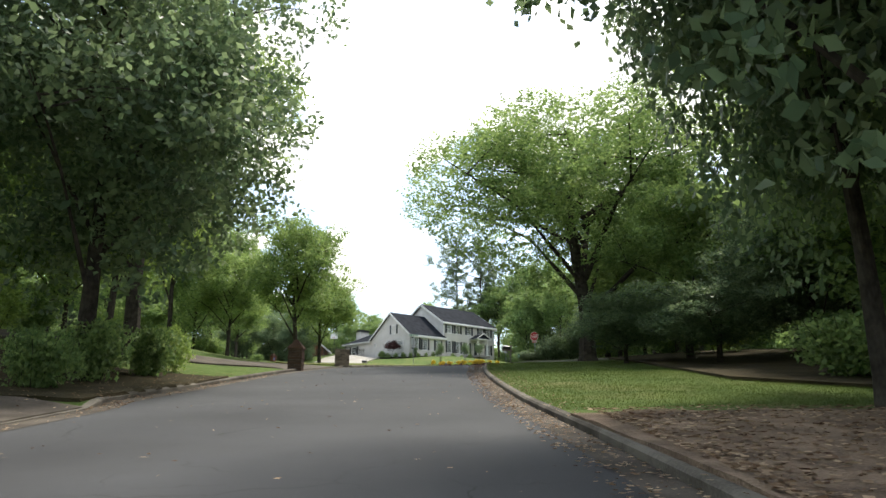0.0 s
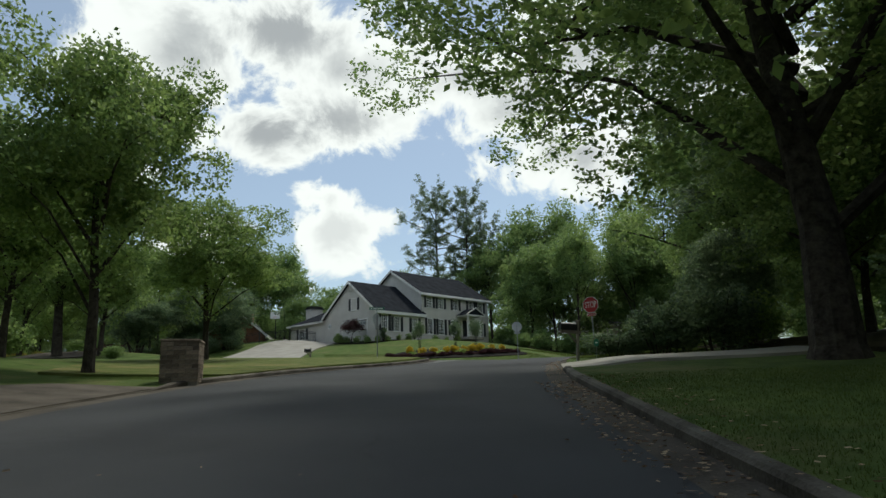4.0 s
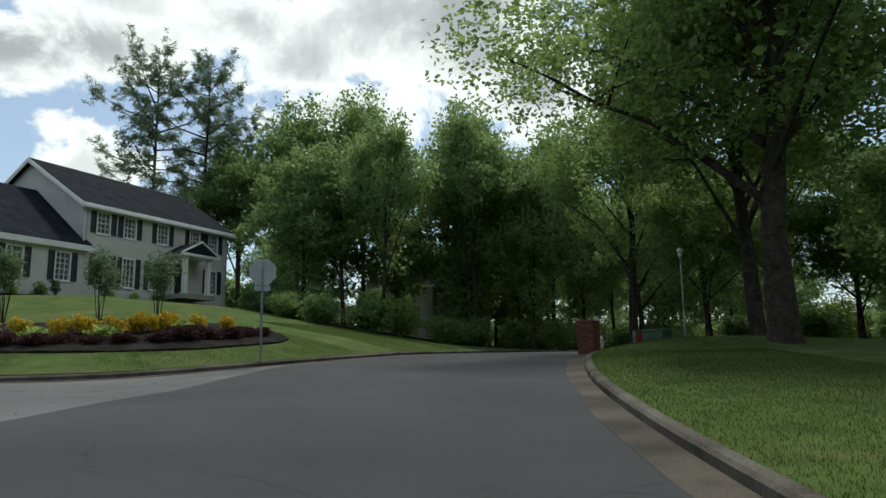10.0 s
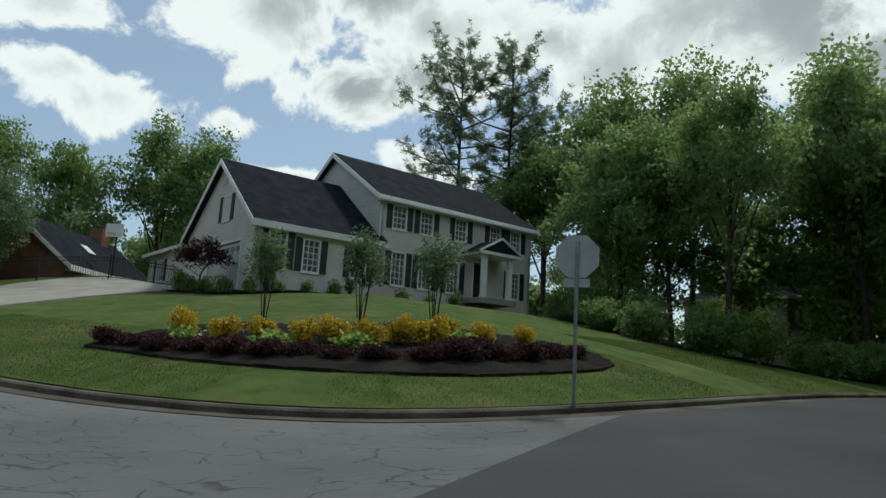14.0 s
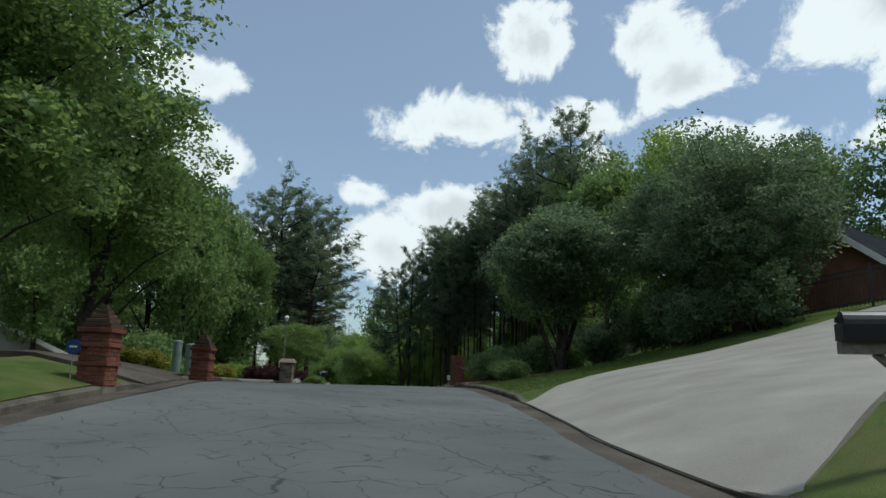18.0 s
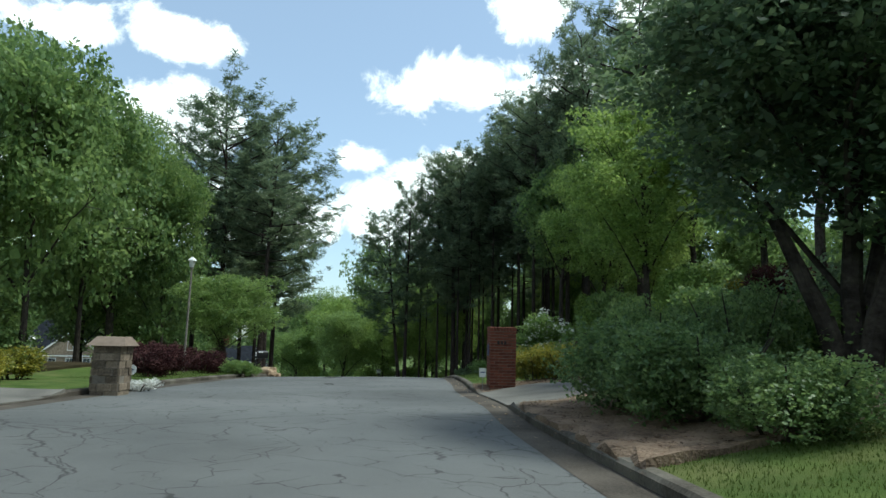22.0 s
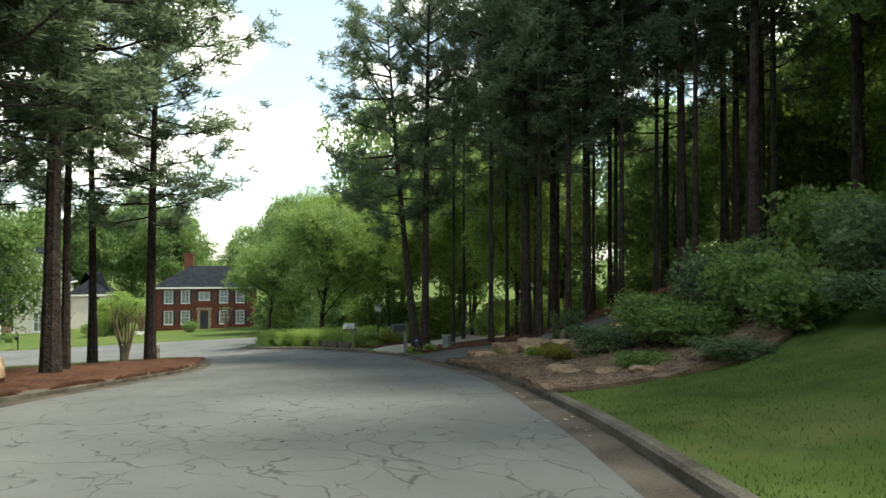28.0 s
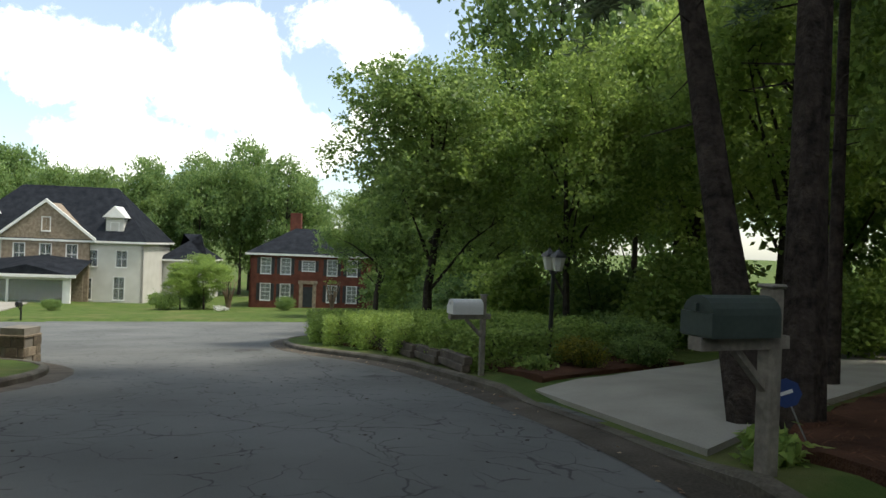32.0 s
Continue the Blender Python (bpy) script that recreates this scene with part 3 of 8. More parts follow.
gx, gy = axis_steps(-125, 50, 1.0, 2500), axis_steps(-8, 150, 1.0, 2500)
X, Y = np.meshgrid(gx, gy)
flat_x, flat_y = X.ravel(), Y.ravel()
cx_, cy_ = np.clip(flat_x, -200, 120), np.clip(flat_y, -60, 230)
Z = ground(cx_, cy_) - 0.03
dist = np.maximum(off_road(flat_x, flat_y), 0)
Z -= 0.22 * (1 - smooth((dist - 0.3) / 1.0))
nx_, ny_ = len(gx), len(gy)
gm = bpy.data.meshes.new("ground")
gm.from_pydata(np.stack([flat_x, flat_y, Z], 1).tolist(), [], [(j * nx_ + i, j * nx_ + i + 1, (j + 1) * nx_ + i + 1, (j + 1) * nx_ + i) for j in range(ny_ - 1) for i in range(nx_ - 1)])
gm.materials.append(M["grass"])
gm.shade_smooth()
tagged(new("ground", gm), "mown green lawns over gently rolling land", "ground", kind="structure")

# ---- roads ----
rx_, ry_ = np.arange(-124, 92, 0.75), np.arange(-46, 144, 0.75)
RX, RY = np.meshgrid(rx_, ry_)
keep = off_road(RX, RY) < 0.9
ids = -np.ones(RX.shape, int)
ids[keep] = np.arange(keep.sum())
rz = road_height(RX[keep], RY[keep])
rv = np.stack([RX[keep], RY[keep], rz], 1).tolist()
bm = bmesh.new()
bv = [bm.verts.new(p) for p in rv]
for j in range(len(ry_) - 1):
    for i in range(len(rx_) - 1):
        q = (ids[j, i], ids[j, i + 1], ids[j + 1, i + 1], ids[j + 1, i])
        if min(q) >= 0:
            bm.faces.new([bv[k] for k in q])
SEAM_P, SEAM_N = Vector((4.6, 76.4, 0)), Vector((-0.92, 0.393, 0)).normalized()
bmesh.ops.bisect_plane(bm, geom=bm.verts[:] + bm.edges[:] + bm.faces[:], plane_co=SEAM_P, plane_no=SEAM_N)
other = bm.copy()
for b, want in ((bm, False), (other, True)):
    drop = [f for f in b.faces if ((f.calc_center_median() - SEAM_P).dot(SEAM_N) > 0 and f.calc_center_median().y > 66) != want]
    bmesh.ops.delete(b, geom=drop, context="FACES")
for nm, b, mt, lb in (("road_south", bm, M["asphalt"], "dark grey asphalt street with a few thin cracks"), ("road_west", other, M["old_asphalt"], "pale worn asphalt street netted with cracks")):
    ob = part(nm, b, mt)
    ob.data.shade_smooth()
    tagged(ob, lb, "road", kind="structure")
# open joints and short cracks in the dark asphalt
for pts, wide in (([(-0.4, 53.4), (0.1, 55.4), (0.49, 56.9), (0.88, 58.3), (1.6, 60.75), (2.76, 64.5), (4.7, 68.8)], 0.028), ([(3.6, 57.2), (3.5, 58.4), (3.75, 59.6), (3.65, 61.0)], 0.013), ([(2.9, 59.4), (3.15, 60.3), (3.05, 61.6)], 0.013), ([(1.0, 66.4), (2.2, 67.3), (3.0, 68.6), (4.4, 69.4)], 0.015), ([(-1.6, 60.2), (-0.6, 60.9), (0.3, 60.8)], 0.012)):
    p = np.array(pts)
    at = np.concatenate([[0], np.cumsum(np.linalg.norm(np.diff(p, axis=0), axis=1))])
    u = np.arange(0, at[-1], 0.12)
    wob = np.random.RandomState(int(wide * 1000) + len(pts))
    path = np.stack([np.interp(u, at, p[:, 0]), np.interp(u, at, p[:, 1])], 1) + wob.normal(0, 0.012, (len(u), 2))
    strip("crack", path, [(-wide / 2, 0.012), (wide / 2, 0.012)], M["crack"], bpy.data.objects["road_south"])

def lawn_top(x, y):
    return gz(x, y) - 0.015



for nm, line, sgn in (("kerb_east", EAST, -1), ("kerb_south", SOUTH, 1), ("kerb_north", NORTH, -1)):
    g = strip("gutter_" + nm[5:], line, [(-sgn * 0.46, 0.006), (-sgn * 0.02, 0.014)], M["gutter"])
    tagged(g, "stained concrete gutter along the kerb", "gutter", kind="structure")
    v = strip("verge_" + nm[5:], line, [(sgn * 0.13, lawn_top), (sgn * 0.5, lawn_top), (sgn * 1.2, lawn_top), (sgn * 2.2, lambda x, y: gz(x, y) - 0.02), (sgn * 2.9, lambda x, y: gz(x, y) - 0.1)], M["grass"])
    v.data.shade_smooth()
    tagged(v, "strip of mown grass behind the kerb", "verge", kind="structure")
    k = thing(nm, Matrix(), "weathered concrete kerb stained by dirt and leaves", "kerb", kind="structure")
    step = 3
    for a in range(0, len(line) - 1, step):
        seg = line[a:a + step + 1]
        if len(seg) > 1:
            strip("kerb_stone", seg, [(-sgn * 0.02, -0.05), (-sgn * 0.015, 0.10), (sgn * 0.02, 0.135), (sgn * 0.13, 0.145), (sgn * 0.15, 0.13), (sgn * 0.15, -0.05)], M["kerb"], k, cut=CUTS)


# ---- trees and shrubs ----
def leaf_mesh(name, centres, size, mat, stretch=1.8, droop=0.0, seed=1, jag=0.35, wide=0.32):
    """Many single leaves, each a folded four-point blade, at the given places."""
    r = np.random.RandomState(seed)
    n = len(centres)
    c = np.asarray(centres, float)
    a = r.normal(size=(n, 3))
    a[:, 2] = a[:, 2] * 0.6 - droop
    a /= np.linalg.norm(a, axis=1)[:, None]
    b = np.cross(a, r.normal(size=(n, 3)))
    b /= np.linalg.norm(b, axis=1)[:, None] + 1e-9
    up = np.cross(a, b)
    s = size * r.uniform(1 - jag, 1 + jag, (n, 1))
    quad = np.stack([c, c + a * s * 0.45 * stretch * 0.6 + b * s * wide + up * s * 0.08, c + a * s * stretch * 0.6, c + a * s * 0.45 * stretch * 0.6 - b * s * wide + up * s * 0.08], 1)
    me = bpy.data.meshes.new(name)
    me.vertices.add(4 * n)
    me.vertices.foreach_set("co", quad.reshape(-1))
    me.loops.add(4 * n)
    me.loops.foreach_set("vertex_index", np.arange(4 * n, dtype=np.int32))
    me.polygons.add(n)
    me.polygons.foreach_set("loop_start", np.arange(0, 4 * n, 4, dtype=np.int32))
    me.update(calc_edges=True)
    me.materials.append(mat)
    return me


def cloud_points(r, blobs, n, shell=0.55, spray=0.3, per=12):
    """Leaves in twig sprays over a set of clumps (x, y, z, radius, flat), thicker towards their skins."""
    twigs = n // per + 1
    w = np.array([b[3] ** 2 for b in blobs])
    pick = r.choice(len(blobs), twigs, p=w / w.sum())
    d = r.normal(size=(twigs, 3))
    d /= np.linalg.norm(d, axis=1)[:, None]
    rad = r.uniform(shell, 1.0, twigs) ** 0.6 * r.choice([1.0, 1.0, 1.0, 1.2], twigs)
    B = np.array(blobs)[pick]
    c = B[:, :3] + d * (B[:, 3] * rad)[:, None] * np.stack([np.ones(twigs), np.ones(twigs), B[:, 4]], 1)
    along_ = r.normal(size=(twigs, 3)) * [1, 1, 0.4]
    along_ /= np.linalg.norm(along_, axis=1)[:, None]
    i = np.repeat(np.arange(twigs), per)[:n]
    return c[i] + along_[i] * r.uniform(-1.6, 1.6, (n, 1)) * spray + r.normal(size=(n, 3)) * [spray * 0.55, spray * 0.55, spray * 0.3]


def limbs(r, base_r, height, fork, spread, count, tips=()):
    """A trunk that forks into limbs; gives the tubes and the places of the limb ends."""
    lean = r.normal(0, 0.02, 2)
    top = Vector((lean[0] * height, lean[1] * height, height * 0.8))
    mid = Vector((lean[0] * fork * 1.5, lean[1] * fork * 1.5, fork))
    pieces = [tube([(0, 0, -0.4), (0, 0, 0.25), mid * 0.6, mid, (mid + top) / 2 + Vector((*r.normal(0, 0.3, 2), 0)), top], [base_r * 1.7, base_r * 1.15, base_r, base_r * 0.9, base_r * 0.55, base_r * 0.12], 8)]
    ends = [top]
    for i in range(count):
        a = 2 * math.pi * (i + r.uniform(-0.3, 0.3)) / count * 1.618 * 2
        z0 = fork * r.uniform(0.8, 1.0) + (height * 0.62 - fork * 0.8) * (i / count)
        k = (z0 - fork) / max(height * 0.8 - fork, 0.1)
        start = mid.lerp(top, max(0, min(1, k))) if z0 > fork else Vector((0, 0, 0)).lerp(mid, z0 / fork)
        reach = spread * r.uniform(0.6, 0.95) * (1 - 0.4 * i / count)
        end = start + Vector((math.cos(a) * reach, math.sin(a) * reach, (height - z0) * r.uniform(0.25, 0.55)))
        bend = start.lerp(end, 0.5) + Vector((*r.normal(0, 0.15, 2), reach * 0.12))
        br = base_r * r.uniform(0.3, 0.45)
        pieces.append(tube([start, start.lerp(bend, 0.5), bend, end], [br, br * 0.8, br * 0.55, br * 0.15], 5))
        ends.append(end)
        for _ in range(3):
            e2 = bend.lerp(end, r.uniform(0.1, 0.8))
            tip = e2 + Vector((*r.normal(0, reach * 0.3, 2), abs(r.normal(0, reach * 0.22))))
            pieces.append(tube([e2, e2.lerp(tip, 0.5) + Vector((0, 0, 0.1)), tip], [br * 0.4, br * 0.25, br * 0.06], 4))
            ends.append(tip)
    return pieces, ends


def broadleaf(name, seed, height, spread, low, leaves, size, mat, trunk=0.22, label="", density=1.0, count=9, clump=0.34, bark="bark"):
    """A leafy tree with forking limbs and clumps of single leaves; low: the height of its lowest foliage."""
    r = np.random.RandomState(seed)
    t = thing(name, Matrix(), label, "tree")
    pieces, ends = limbs(r, trunk, height, max(low * 0.9, height * 0.16), spread, count)
    part("trunk", joined(pieces), M[bark], t)
    blobs = []
    cz, rz = (height + low) / 2, (height - low) / 2
    for e in ends:
        z = min(max(e.z, low + 0.5), height - 0.4)
        blobs.append((e.x, e.y, z, spread * clump * r.uniform(0.5, 0.95), 0.7))
    for _ in range(int(34 * density)):
        d = r.normal(size=3)
        d /= np.linalg.norm(d)
        k = r.uniform(0.45, 0.92)
        w = spread * (1.0 if d[2] < 0.2 else 0.92)
        blobs.append((d[0] * w * k * 0.85, d[1] * w * k * 0.85, cz + d[2] * rz * k * 0.85, spread * clump * r.uniform(0.42, 0.85), 0.7))
    pts = cloud_points(r, blobs, leaves, spray=size * 1.5)
    pts = pts[pts[:, 2] > low * 0.8]
    core = r.normal(size=(leaves // 60, 3))
    core *= (r.uniform(0, 1, (len(core), 1)) ** 0.4 / np.linalg.norm(core, axis=1)[:, None]) * [spread * 0.6, spread * 0.6, rz * 0.7]
    sizes = np.concatenate([np.full(len(pts), size), np.full(len(core), size * 1.8)])[:, None]
    me = leaf_mesh("crown", np.vstack([pts, core + [0, 0, cz]]), sizes, mat, seed=seed)
    crown = new("crown", me)
    crown.parent = t
    return t


def pine(name, seed, height, bare, spread, tufts, needles, label="", trunk=0.22):
    """A tall pine: bare stem with dead stubs, crooked limbs in the upper part, round tufts of long needles at the twig ends."""
    r = np.random.RandomState(seed)
    t = thing(name, Matrix(), label, "pine tree")
    bendx, bendy = r.normal(0, 0.45, 2)

    def at(z):
        return Vector((bendx * (z / height) ** 2, bendy * (z / height) ** 2, z))

    pieces = [tube([at(-0.4 + (height + 0.2) * k / 7) for k in range(8)], [trunk * (1.25 if k == 0 else 1 - 0.86 * k / 7) for k in range(8)], 8)]
    for k in range(7):
        s = at(bare * r.uniform(0.45, 1.0))
        a, ln = r.uniform(0, 6.28), r.uniform(0.3, 1.3)
        pieces.append(tube([s, s + Vector((math.cos(a) * ln, math.sin(a) * ln, ln * r.uniform(-0.2, 0.2)))], [0.022, 0.008], 3))
    centres = []
    n = int((height - bare) * 3.0)
    for i in range(n):
        f = (i + r.uniform(0, 0.8)) / n
        s = at(bare + (height - bare) * f * 0.97)
        reach = spread * (0.22 + 0.85 * math.sin(math.pi * (0.12 + 0.76 * f))) * r.uniform(0.4, 1.12)
        a = i * 2.4 + r.uniform(-0.6, 0.6)
        rise = reach * (0.0 + 0.7 * f + r.uniform(-0.2, 0.3))
        e = s + Vector((math.cos(a) * reach, math.sin(a) * reach, rise))
        m = s.lerp(e, 0.5) + Vector((r.normal(0, 0.12), r.normal(0, 0.12), -reach * 0.07))
        br = 0.018 + 0.016 * reach
        pieces.append(tube([s, m, e], [br, br * 0.65, br * 0.25], 4))
        twigs = max(3, int(tufts * (0.3 + reach / spread) / 3))
        for k in range(twigs):
            u = 1.0 if k == 0 else r.uniform(0.35, 1.0)
            o = (s.lerp(m, u * 2) if u < 0.5 else m.lerp(e, u * 2 - 1))
            b = a + r.choice([-1, 1]) * r.uniform(0.2, 1.1)
            ln = reach * r.uniform(0.1, 0.3) + 0.25
            q = o + Vector((math.cos(b) * ln, math.sin(b) * ln, ln * r.uniform(-0.3, 1.0)))
            pieces.append(tube([o, q], [0.013, 0.006], 3))
            for v in (1.0, 0.72, 0.45):
                centres.append(tuple(o.lerp(q, v) + Vector(r.normal(0, 0.17, 3))))
    part("trunk", joined(pieces), M["pine_bark"], t)
    c = np.repeat(np.array(centres), needles, 0)
    crown = new("crown", leaf_mesh("crown", c + r.normal(0, 0.07, c.shape), 0.36, M["needle"], stretch=1.8, droop=-0.15, seed=seed, jag=0.3, wide=0.09))
    crown.parent = t
    return t


def shrub(name, seed, w, d, h, leaves, size, mat, label, stems=True, category="shrub", clipped=False):
    """A bush of single leaves over a few stems, wider than deep as given."""
    r = np.random.RandomState(seed)
    t = thing(name, Matrix(), label, category)
    pieces = []
    for i in range(6):
        a = i * 1.05
        pieces.append(tube([(0.1 * math.cos(a) * w, 0.1 * math.sin(a) * d, -0.15), (0.22 * math.cos(a) * w, 0.22 * math.sin(a) * d, h * 0.4), (0.36 * math.cos(a) * w, 0.36 * math.sin(a) * d, h * 0.75)], [0.03, 0.02, 0.008], 4))
    part("woody_base", joined(pieces), M["bark"], t)
    if clipped:
        p = r.uniform(-1, 1, (leaves * 2, 3))
        k = np.maximum(np.maximum(abs(p[:, 0]), abs(p[:, 1])), abs(p[:, 2]))
        p = p[k > 0.72][:leaves] + r.normal(0, 0.03, (len(p[k > 0.72][:leaves]), 3))
        pts = np.stack([p[:, 0] * w / 2, p[:, 1] * d / 2, (p[:, 2] * 0.5 + 0.5) * h], 1)
    else:
        blobs = [(r.uniform(-0.3, 0.3) * w, r.uniform(-0.3, 0.3) * d, h * r.uniform(0.3, 0.66), min(w, d, h * 1.2) * r.uniform(0.2, 0.34), 0.95) for _ in range(14)]
        pts = cloud_points(r, blobs, leaves, 0.4, size * 1.1, 8)
        pts = pts[pts[:, 2] > 0.02]
    f = new("foliage", leaf_mesh("foliage", pts, size, mat, seed=seed))
    f.parent = t
    return t


def put(proto, x, y, scale=1.0, turn=None, tall=1.0, label="", group="", z=None):
    m = Matrix.Translation((x, y, gz(x, y) - 0.03 if z is None else z)) @ Matrix.Rotation(random.uniform(0, 6.28) if turn is None else radians(turn), 4, "Z") @ Matrix.Diagonal((scale, scale, scale * tall, 1))
    if proto.get("used"):
        ob = copy_thing(proto, m @ Matrix.Diagonal([1 / v for v in proto.scale] + [1]))
    else:
        proto.matrix_basis = m
        proto["used"] = 1
        ob = proto
    return tagged(ob, label, "", group)


T_OAK = broadleaf("oak_tree", 3, 18, 8.6, 3.8, 60000, 0.18, M["leaf"], 0.36, "tall leafy oak with a spreading green crown", 1.5, 11, 0.3)
T_DROOP = broadleaf("oak_tree", 8, 17.5, 10.6, 2.4, 95000, 0.165, M["leaf"], 0.42, "great spreading oak with low drooping boughs over a lawn", 2.6, 15, 0.2)
T_MAPLE = broadleaf("maple_tree", 5, 12, 4.8, 2.0, 36000, 0.165, M["leaf"], 0.2, "round-crowned maple in full leaf beside the lawn", 1.3, 9, 0.32)
T_BRIGHT = broadleaf("beech_tree", 7, 12, 4.8, 0.8, 30000, 0.165, M["leaf_bright"], 0.16, "young tree with fresh light green leaves", 1.4, 10, 0.27)
T_DARK = broadleaf("magnolia_tree", 9, 9.5, 4.4, 0.25, 50000, 0.135, M["leaf_dark"], 0.16, "dense dark evergreen tree with glossy leaves", 2.4, 9, 0.33)
T_MAG = broadleaf("magnolia_tree", 19, 8.0, 3.1, 1.5, 46000, 0.125, M["leaf_dark"], 0.15, "dense dark evergreen magnolia on three bare trunks", 2.2, 9, 0.36)
for a in (0.4, 2.5, 4.4):
    part("stem", tube([(0.1 * math.cos(a), 0.1 * math.sin(a), -0.2), (0.35 * math.cos(a), 0.35 * math.sin(a), 0.9), (0.9 * math.cos(a), 0.9 * math.sin(a), 2.4)], [0.17, 0.13, 0.09], 8), M["bark"], T_MAG)
T_FAR = broadleaf("wood_tree", 11, 19, 5.4, 5.0, 13000, 0.32, M["leaf_far"], 0.22, "tall deciduous tree in the wood behind the houses", 1.6, 9, 0.3)
T_FAR2 = broadleaf("wood_tree", 12, 15, 5.2, 0.6, 14000, 0.31, M["leaf_far"], 0.2, "leafy tree at the edge of the wood", 2.0, 9, 0.3)
T_BACK = broadleaf("wood_tree", 16, 17, 6.0, 0.5, 11000, 0.34, M["leaf_far"], 0.22, "tree in the far belt of woodland", 2.2, 6, 0.3)
T_PINE = pine("pine_tree", 13, 25, 10, 4.0, 28, 17, "tall loblolly pine with a long bare trunk", 0.2)
T_PINE2 = pine("pine_tree", 14, 24, 7.4, 4.6, 30, 16, "tall pine with level limbs and dark needles", 0.26)
T_SLIM = pine("pine_tree", 15, 26, 9.5, 3.2, 15, 13, "slender pine trunk with a high small crown", 0.14)
S_ROUND = shrub("shrub", 21, 2.0, 2.0, 1.5, 5200, 0.10, M["leaf"], "rounded green shrub with small leaves")
S_DARK = shrub("shrub", 22, 2.4, 2.4, 2.0, 6500, 0.11, M["leaf_dark"], "dark evergreen shrub with small leaves")
S_PURPLE = shrub("shrub", 23, 2.0, 1.8, 1.3, 5200, 0.09, M["purple"], "mounded shrub with purple leaves")
S_YELLOW = shrub("shrub", 24, 1.8, 1.8, 1.3, 5200, 0.09, M["yellow_green"], "green shrub with golden tips")
S_UNDER = shrub("undergrowth", 25, 4.2, 4.0, 3.0, 5000, 0.23, M["leaf_far"], "leafy undergrowth at the edge of the wood", category="undergrowth")
S_UNDER2 = shrub("undergrowth", 26, 4.0, 4.0, 3.4, 5000, 0.22, M["leaf_bright"], "light green saplings and undergrowth", category="undergrowth")

T_STOUT = pine("pine_tree", 17, 24, 8.0, 3.8, 26, 15, "stout old pine with dark furrowed bark", 0.34)
